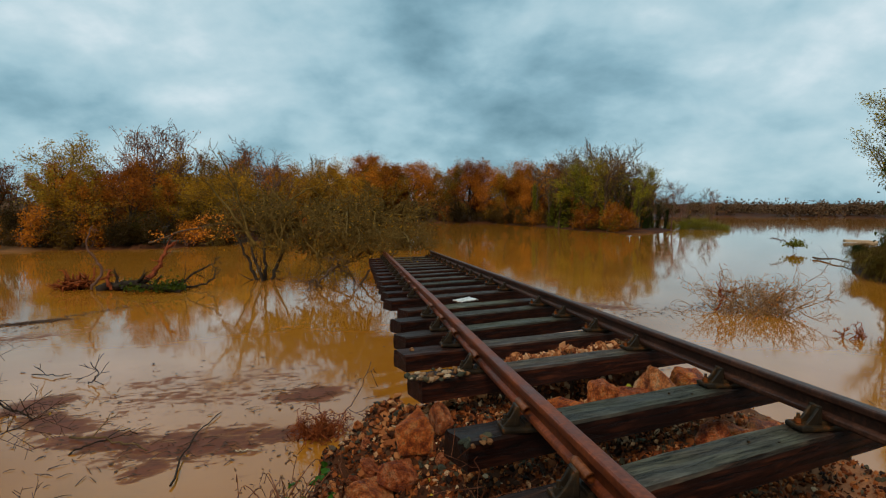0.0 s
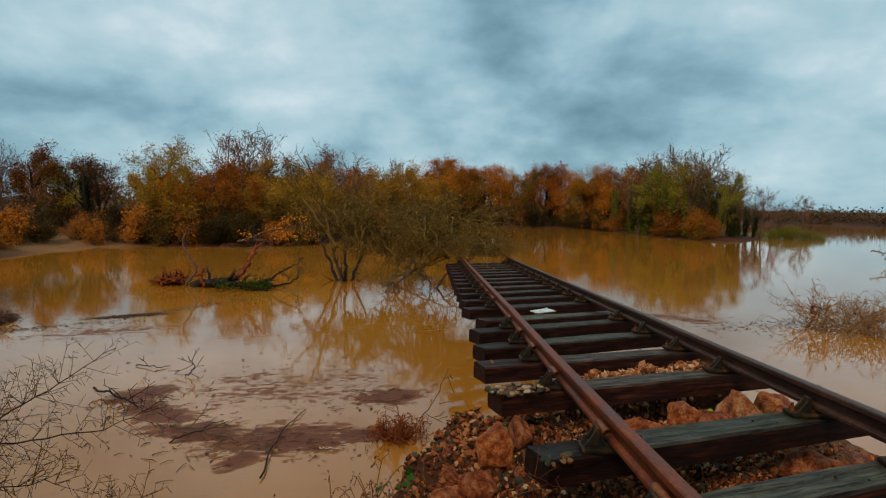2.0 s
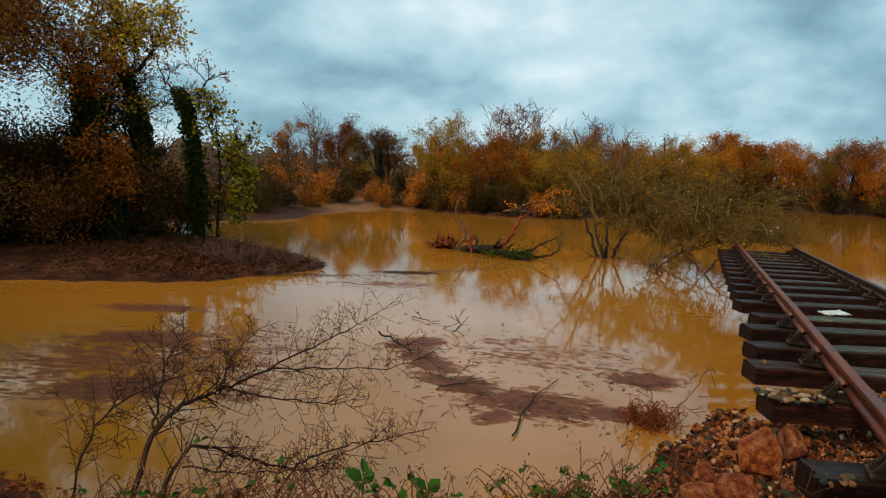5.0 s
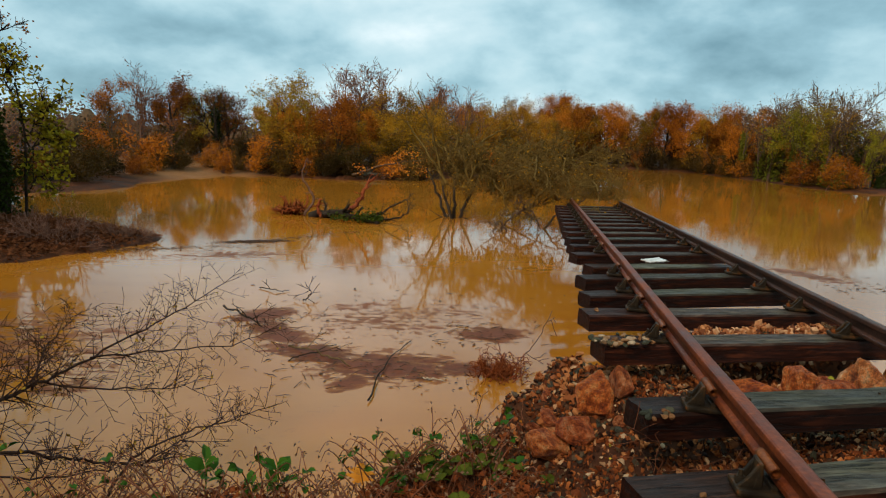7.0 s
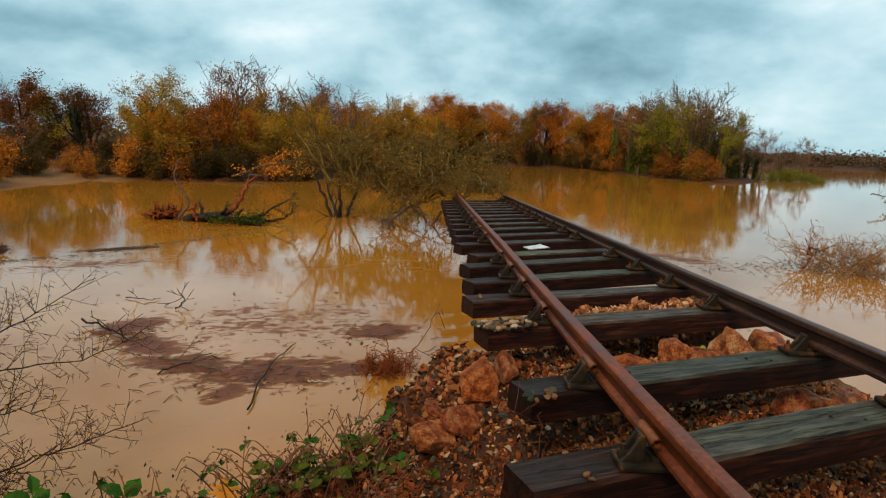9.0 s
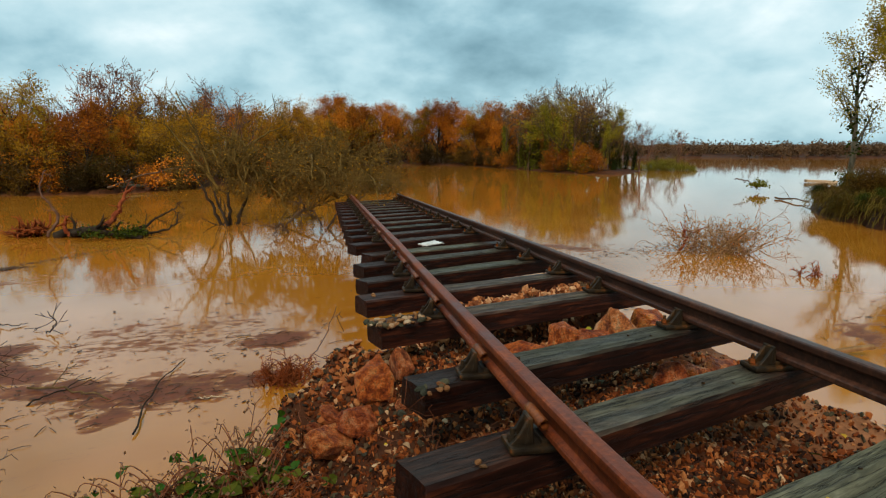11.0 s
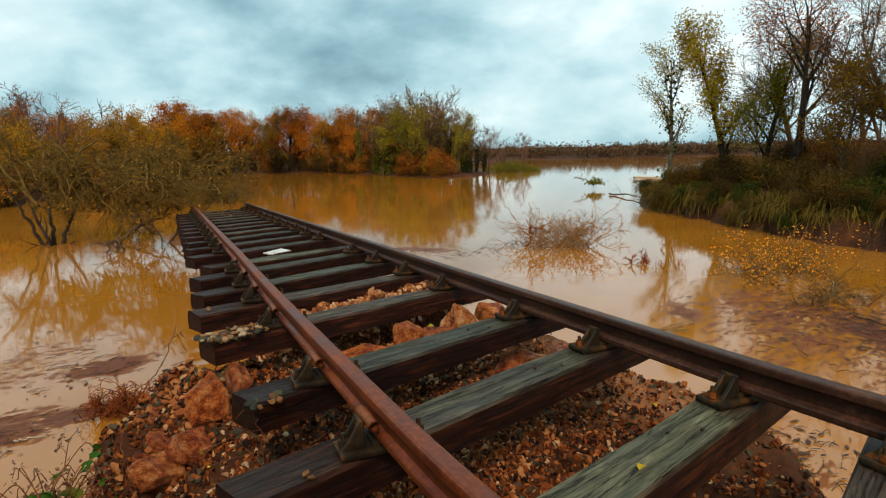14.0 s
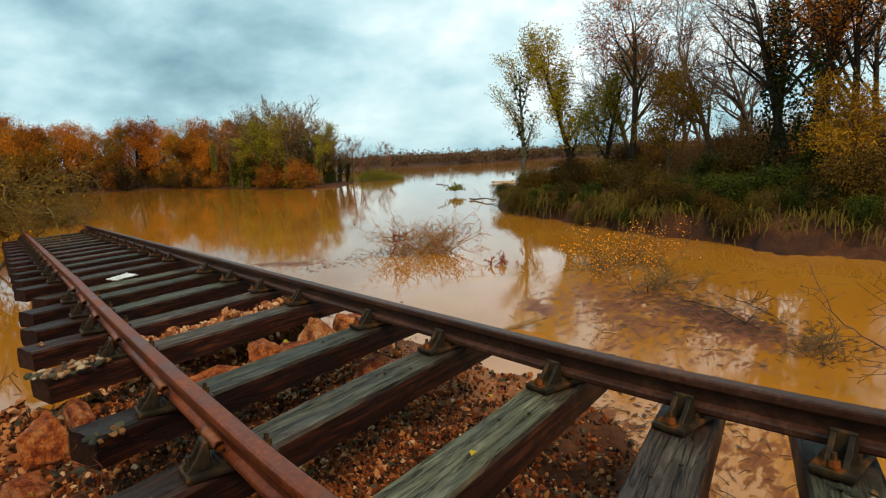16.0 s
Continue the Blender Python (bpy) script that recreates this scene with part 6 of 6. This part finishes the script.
    bough = thing("leafy_branch", "leaning bough with orange and green leaves", "branch")
    part("twig_tangle", w.mesh("bough_wood", BARK_BROWN, True), bough)
    s = Soup()
    for p in tips:
        for _ in range(6):
            s.leaf(p + Vector((rng.gauss(0, 0.25), rng.gauss(0, 0.2), rng.gauss(0, 0.15))), 0.13, rng)
    part("leaves", s.mesh("bough_leaves", LEAF_ORANGE), bough)


loose_wood()


def floating_litter():
    """Scraps of leaf and straw that lie on the water."""
    rng = random.Random(61)
    s = Soup()

    def scraps(count, cx, cy, wx, wy, turn, size):
        c, sn = math.cos(turn), math.sin(turn)
        for _ in range(count):
            u, v = rng.gauss(0, wx), rng.gauss(0, wy)
            x, y = cx + u * c - v * sn, cy + u * sn + v * c
            a, l = rng.uniform(0, 6.283), size * rng.uniform(0.5, 1.6)
            w = l * rng.uniform(0.12, 0.45)
            d, n = Vector((math.cos(a), math.sin(a), 0)) * l, Vector((-math.sin(a), math.cos(a), 0)) * w
            p = Vector((x, y, 0.006 + rng.random() * 0.012))
            s.add([p - d, p + n + Vector((0, 0, 0.006)), p + d, p - n], [(0, 1, 2, 3)])

    scraps(160, 0.2, 8.2, 1.0, 0.32, -0.35, 0.035)
    scraps(60, -1.3, 10.3, 0.8, 0.6, -0.8, 0.035)
    scraps(50, 1.6, 9.6, 0.7, 0.7, 0.2, 0.04)
    scraps(40, -0.4, 11.5, 2.2, 1.2, 0.0, 0.05)
    scraps(700, -3.4, 18.7, 0.5, 0.12, 0.3, 0.05)
    scraps(160, -2.0, 19.9, 1.0, 0.10, 0.7, 0.05)
    scraps(500, -5.6, 17.2, 1.6, 0.25, 0.3, 0.05)
    scraps(160, 6.4, 2.8, 0.7, 0.6, 0.3, 0.055)
    scraps(600, 11.6, 2.9, 1.5, 0.35, 1.0, 0.05)
    scraps(260, 12.0, 4.2, 1.6, 0.9, 0.6, 0.06)
    scraps(200, 8.5, 10.5, 0.6, 1.6, -0.3, 0.06)
    scraps(300, 14.5, 14.0, 1.8, 0.4, 0.1, 0.06)
    # short dark straws and twigs, strewn flat
    for count, cx, cy, wx, wy in ((90, 6.3, 2.4, 0.6, 0.6), (60, 6.4, 1.2, 0.7, 0.5), (150, 11.4, 3.4, 1.7, 1.2), (70, 0.2, 8.3, 1.3, 0.4), (50, -1.7, 10.4, 0.6, 0.7), (60, 1.9, 9.9, 0.6, 0.5),
                                  (80, 12.0, 15.6, 0.7, 1.2), (60, -5.6, 8.4, 1.4, 1.2), (90, 15.5, 4.2, 1.4, 1.4)):
        for _ in range(count):
            p = Vector((rng.gauss(cx, wx), rng.gauss(cy, wy), 0.006))
            a, l = rng.gauss(0.3, 0.9), rng.uniform(0.025, 0.11) * (1 + 0.03 * p.length)
            d = Vector((math.cos(a), math.sin(a), 0.02)) * l
            s.tube([p - d, p + d * 0.2 + Vector((0, 0, 0.012)), p + d], [0.0035, 0.004, 0.002], 4)
    whole("floating_litter", s.mesh("floating_litter", DEBRIS), "dark scraps of leaves and straw afloat on the flood", "debris", kind="stuff")


floating_litter()



def spit_litter():
    rng, s = random.Random(63), Soup()
    spots = [(rng.gauss(-9.2, 1.9), rng.gauss(17.4, 1.9)) for _ in range(9000)]
    for (x, y), z in zip(spots, heights(spots)):
        if z > 0.02:
            p = Vector((x, y, z + 0.01 + rng.random() * 0.06))
            if rng.random() < 0.4:
                d = Vector((rng.gauss(0, 1), rng.gauss(0, 1), rng.gauss(0.1, 0.3))).normalized() * rng.uniform(0.1, 0.3)
                s.tube([p - d, p + d], [0.008, 0.005], 3)
            else:
                s.leaf(p, 0.12, rng)
    whole("spit_litter", s.mesh("spit_litter", LITTER_RED), "red-brown leaf litter and twigs covering the spit", "plant litter", kind="stuff")


spit_litter()

# the white sheet of foam caught between the sleepers
bm = bmesh.new()
bmesh.ops.create_grid(bm, x_segments=12, y_segments=7, size=0.5)
for v in bm.verts:
    v.co.x *= 0.70 + 0.30 * noise.noise(Vector((v.co.y * 6, 3, 0)))
    v.co.y *= 0.40 + 0.26 * noise.noise(Vector((v.co.x * 7, 9, 0)))
    v.co.z = 0.03 * noise.noise(Vector((v.co.x * 4, v.co.y * 4, 1)))
made = bmesh.ops.extrude_face_region(bm, geom=list(bm.faces))
bmesh.ops.translate(bm, verts=[g for g in made["geom"] if isinstance(g, bmesh.types.BMVert)], vec=(0, 0, 0.035))
bmesh.ops.recalc_face_normals(bm, faces=bm.faces)
foam = Shade("dirty_white_foam")
foam.bump(foam.noise(25, 4), 0.4, 0.01)
whole("foam_sheet", bm_mesh("foam_sheet", bm, foam.done(foam.ramp(foam.noise(6), [(0.3, (0.42, 0.40, 0.36)), (0.7, (0.70, 0.70, 0.67))]), 0.6), True),
      "dirty white sheet of foam caught between the sleepers", "foam sheet", pose(3.78, 8.05, 1.66, 4, -3, 15) @ Matrix.Scale(0.44, 4))

# ---- plants on the near bank ----


def broad_leaf(s, at, way, size, rng, width=0.42):
    """A pointed leaf folded along its rib."""
    a = way.normalized()
    b = a.cross(Vector((rng.gauss(0, 0.5), rng.gauss(0, 0.5), 1))).normalized()
    c = b.cross(a)
    w = size * width
    rib = [at, at + a * size * 0.35 + c * size * 0.05, at + a * size * 0.7 + c * size * 0.03, at + a * size - c * size * 0.08]
    left = [rib[1] + b * w * 0.9 + c * w * 0.3, rib[2] + b * w * 0.75 + c * w * 0.25]
    right = [rib[1] - b * w * 0.9 + c * w * 0.3, rib[2] - b * w * 0.75 + c * w * 0.25]
    s.add(rib + left + right, [(0, 1, 4), (1, 2, 5, 4), (2, 3, 5), (0, 6, 1), (1, 6, 7, 2), (2, 7, 3)])


def bare_shrub():
    """The leafless thorny shrub that leans out over the water."""
    rng = random.Random(71)
    wood, tips = Soup(), []
    opt = dict(BASE, levels=2, wobble=0.05, lift=[0.0, 0.03, 0.02], branches=[6, 6], angle=(50, 88), ratio=0.36, taper=0.5, thin=0.0019, up=0.3, tip=1)
    for pts, r, kids, length in (([(-2.42, 3.1, 0.9), (-2.48, 3.6, 1.36), (-2.42, 4.1, 1.39), (-2.38, 4.6, 1.33), (-2.2, 5.5, 1.33), (-1.9, 6.2, 1.43), (-1.5, 7.0, 1.62)], 0.020, 92, 0.36),
                                 ([(-2.25, 3.1, 0.9), (-2.2, 3.5, 1.28), (-2.0, 3.8, 1.1), (-1.7, 4.1, 0.9), (-1.35, 4.4, 0.8)], 0.015, 50, 0.30),
                                 ([(-1.75, 3.6, 0.8), (-1.65, 4.0, 0.98), (-1.5, 4.5, 0.9), (-1.2, 5.0, 0.8), (-0.9, 5.5, 0.72)], 0.010, 44, 0.28),
                                 ([(-2.48, 3.55, 1.33), (-2.7, 4.0, 1.5), (-2.8, 4.3, 1.62), (-2.85, 4.7, 1.75)], 0.009, 36, 0.34),
                                 ([(-2.40, 4.3, 1.36), (-2.6, 5.0, 1.45), (-2.7, 5.8, 1.5)], 0.009, 34, 0.34),
                                 ([(-2.3, 5.0, 1.33), (-1.9, 5.4, 1.25), (-1.4, 5.9, 1.15), (-1.0, 6.3, 1.2)], 0.008, 40, 0.32),
                                 ([(-2.42, 4.5, 1.3), (-1.9, 4.9, 1.1), (-1.5, 5.2, 1.0)], 0.008, 32, 0.34),
                                 ([(-2.9, 3.2, 0.8), (-3.0, 3.7, 1.25), (-2.95, 4.3, 1.35), (-2.8, 5.0, 1.3)], 0.010, 40, 0.36),
                                 ([(-2.2, 3.4, 1.2), (-1.9, 3.5, 1.15), (-1.5, 3.7, 1.12), (-1.1, 4.1, 1.2)], 0.007, 30, 0.28)):
        limb(wood, tips, rng, pts, r, 0.003, kids, length, opt, wob=0.008)
    ob = thing("thorn_bush", "leafless thorn bush leaning out over the flood water", "bush")
    part("bough", wood.mesh("thorn_wood", THORN, True), ob)
    s = Soup()
    for p in tips:
        if rng.random() < 0.03:
            s.leaf(p, 0.035, rng)
    part("leaves", s.mesh("thorn_leaves", LEAF_GOLD), ob, "few yellowed leaves")


bare_shrub()


def brambles():
    rng = random.Random(72)
    stems, green, brown, lime = Soup(), Soup(), Soup(), Soup()
    spots = [(rng.uniform(-2.6, 0.62), 0) for _ in range(760)]
    spots = [(x, 3.15 + 0.22 * (x > 0) * x + rng.gauss(0.18, 0.30)) for x, _ in spots]
    for (x, y), z in zip(spots, heights(spots)):
        if z < 0.25:
            continue
        p = Vector((x, y, z - 0.02))
        a, l = rng.uniform(0, 6.283), rng.uniform(0.18, 0.55)
        d = Vector((math.cos(a) * 0.7, math.sin(a) * 0.5 + 0.25, rng.uniform(0.4, 1.2))).normalized()
        pts = [p, p + d * l * 0.5, p + d * l * 0.85 + Vector((0, 0, -0.05)), p + d * l + Vector((0, 0, -0.05 - 0.25 * l))]
        stems.tube(arc(pts, 3), [0.0045 - 0.0003 * i for i in range(10)], 4)
        for q in pts[1:]:
            if rng.random() < 0.06:
                for _ in range(3):
                    broad_leaf(green, q, Vector((rng.gauss(0, 1), rng.gauss(0, 1), rng.gauss(0.2, 0.5))), rng.uniform(0.035, 0.07), rng)
            else:
                for _ in range(2):
                    brown.leaf(q + Vector((rng.gauss(0, 0.02), rng.gauss(0, 0.02), rng.gauss(0, 0.02))), 0.024, rng)
    # low trefoils at the edge
    for _ in range(40):
        x, y = rng.gauss(0.40, 0.30), rng.gauss(3.36, 0.15)
        p = Vector((x, y, height_at(x, y) + rng.uniform(0.04, 0.16)))
        turn = rng.uniform(0, 6.283)
        for k in range(3):
            a = turn + 2.1 * k
            broad_leaf(lime, p, Vector((math.cos(a), math.sin(a), 0.25)), rng.uniform(0.045, 0.075), rng, 0.55)
    ob = thing("bramble", "tangle of red-brown bramble stems with green leaves on the bank", "bramble")
    tagged(part("stem_tangle", stems.mesh("bramble_stems", BRAMBLE, True), ob), kind="stuff")
    part("leaves", green.mesh("bramble_leaves", LEAF_GREEN), ob, "fresh green bramble leaves")
    part("leaves", lime.mesh("bramble_trefoils", LEAF_MOSS), ob, "pale green three-part leaves")
    part("dead_leaves", brown.mesh("bramble_dead", DEBRIS), ob, "withered brown leaves")
    # dead stems and litter over the bank's edge
    s = Soup()
    spots = [(rng.uniform(-3.2, 0.85), rng.gauss(3.3, 0.45)) for _ in range(6500)]
    for (x, y), z in zip(spots, heights(spots)):
        if z < 0.2:
            continue
        p, a = Vector((x, y, z + 0.01 + rng.random() * 0.03)), rng.uniform(0, 6.283)
        d = Vector((math.cos(a), math.sin(a), rng.gauss(0.1, 0.5))).normalized() * rng.uniform(0.04, 0.16)
        s.tube([p - d * 0.5, p + d * 0.5], [0.0022, 0.0015], 3)
        if rng.random() < 0.5:
            s.leaf(p, 0.045, rng)
    whole("bank_litter", s.mesh("bank_litter", ROOT), "red-brown dead stems and leaves covering the bank", "plant litter", kind="stuff")
    # taller weeds with withered tufts
    for i, (x, y, h, tuft) in enumerate(((0.72, 4.05, 0.62, 1), (0.50, 3.75, 0.40, 0), (0.15, 3.7, 0.48, 0), (-0.35, 3.6, 0.42, 0), (0.35, 3.85, 0.55, 0), (-0.8, 3.5, 0.38, 1), (0.95, 3.75, 0.35, 0),
                                         (-1.4, 3.4, 0.45, 0))):
        w, t = Soup(), []
        z = height_at(x, y)
        limb(w, t, rng, [(x, y, z - 0.03), (x + rng.gauss(0, 0.04), y + 0.05, z + h * 0.55), (x + rng.gauss(0, 0.1), y + 0.1, z + h)], 0.006, 0.002, 5, 0.16, dict(BASE, levels=1, branches=[2], thin=0.002, wobble=0.15))
        weed = thing("weed", "thin dry weed stem standing on the bank", "weed", group="dry weeds on the bank")
        part("stem", w.mesh("weed_stem", BRAMBLE, True), weed)
        s = Soup()
        for p in t:
            for _ in range(4 if tuft else 1):
                s.leaf(p + Vector((rng.gauss(0, 0.02), rng.gauss(0, 0.02), rng.gauss(0, 0.03))), 0.035, rng, 0.8)
        part("leaves", s.mesh("weed_leaves", DEBRIS if tuft else LEAF_RUST), weed, "withered brown leaves")
    # broad green seedlings and one orange oak leaf
    for x, y, size, n in ((-0.42, 3.36, 0.125, 9), (-0.22, 3.40, 0.11, 7), (-0.75, 3.3, 0.12, 7), (-0.60, 3.22, 0.13, 6), (-0.98, 3.2, 0.11, 7), (-1.6, 3.2, 0.07, 8)):
        z = height_at(x, y)
        s, st = Soup(), Soup()
        st.tube([Vector((x, y, z - 0.02)), Vector((x + 0.01, y + 0.01, z + 0.12)), Vector((x, y + 0.03, z + 0.20))], [0.005, 0.004, 0.003], 5)
        for k in range(n):
            a = 2.4 * k
            broad_leaf(s, Vector((x, y + 0.02, z + 0.06 + 0.15 * k / n)), Vector((math.cos(a), math.sin(a), 0.35 + 0.5 * k / n)), size * rng.uniform(0.7, 1.2), rng, 0.33)
        ob = thing("seedling", "glossy bright green seedling on the bank's edge", "plant", group="green seedlings")
        part("stem", st.mesh("seedling_stem", LEAF_GREEN), ob)
        part("leaves", s.mesh("seedling_leaves", LEAF_GREEN), ob)
    lobes = []
    for i in range(17):
        t = i / 16
        lobes.append((t, 0.10 * math.sin(math.pi * t) ** 0.7 * (1 + 0.5 * math.sin(t * 22)) + 0.004))
    v = [Vector((0, 0.2 * t, 0.02 * math.sin(3 * t))) for t, _ in lobes] + [Vector((w, 0.2 * t, 0.012)) for t, w in lobes] + [Vector((-w, 0.2 * t, 0.012)) for t, w in lobes]
    f = [(i, i + 1, i + 18, i + 17) for i in range(16)] + [(i + 1, i, i + 34, i + 35) for i in range(16)]
    whole("oak_leaf", mesh_of("oak_leaf", v, f, LEAF_ORANGE), "bright orange oak leaf caught on the brambles", "leaf", pose(-0.15, 3.18, height_at(-0.15, 3.18) + 0.10, 62, 8, -12) @ Matrix.Scale(0.6, 4))


brambles()


def near_twigs():
    """Thin saplings: one by the rail chair, one in the water on the right."""
    rng = random.Random(73)
    for name, label, pts, r, kids, mat in (
            ("sapling", "thin red sapling growing beside the track", [(1.22, 2.40, 1.15), (1.23, 2.44, 1.5), (1.20, 2.40, 1.75), (1.15, 2.36, 1.95)], 0.005, 7, BRAMBLE),
            ("sapling", "bare dark sapling leaning over the flooded margin", [(8.9, 0.1, -0.1), (8.75, 0.4, 0.5), (8.6, 0.9, 0.9), (8.6, 1.2, 1.5)], 0.014, 9, TWIG_RED),
            ("sapling", "bare dark sapling standing in the flooded margin", [(8.3, -0.5, -0.1), (8.3, -0.1, 0.7), (8.4, 0.3, 1.2)], 0.012, 9, BARK_DARK)):
        w, t = Soup(), []
        limb(w, t, rng, pts, r, r * 0.3, kids, 0.35 if r < 0.01 else 0.6, dict(BASE, levels=2, branches=[4, 3], thin=r * 0.22, wobble=0.1), wob=0.01)
        ob = thing(name, label, "sapling")
        part("stem", w.mesh("sapling_stem", mat, True), ob)
        s = Soup()
        for p in t[::9]:
            s.leaf(p, 0.02 if r < 0.01 else 0.045, rng)
        part("leaves", s.mesh("sapling_leaves", LEAF_GOLD), ob, "few yellow leaves")
    # single leaves on the wood
    for x, y, z, mat, lab in ((2.72, 3.33, 1.812, LEAF_MOSS, "pale green leaf lying on a wet sleeper"), (2.55, 1.55, 1.875, LEAF_GOLD, "yellow leaf lying on a wet sleeper"), (2.05, 1.25, 1.885, LEAF_GOLD, "yellow leaf lying on a wet sleeper"),
                         (2.3, 1.45, 1.88, LEAF_MOSS, "pale green leaf lying on a wet sleeper")):
        s = Soup()
        broad_leaf(s, Vector((0, 0, 0)), Vector((1, 0.3, 0.05)), 0.042, rng)
        whole("leaf", s.mesh("leaf", mat), lab, "leaf", pose(x, y, z, 0, 0, rng.uniform(0, 360)), "fallen leaves on the sleepers")


near_twigs()
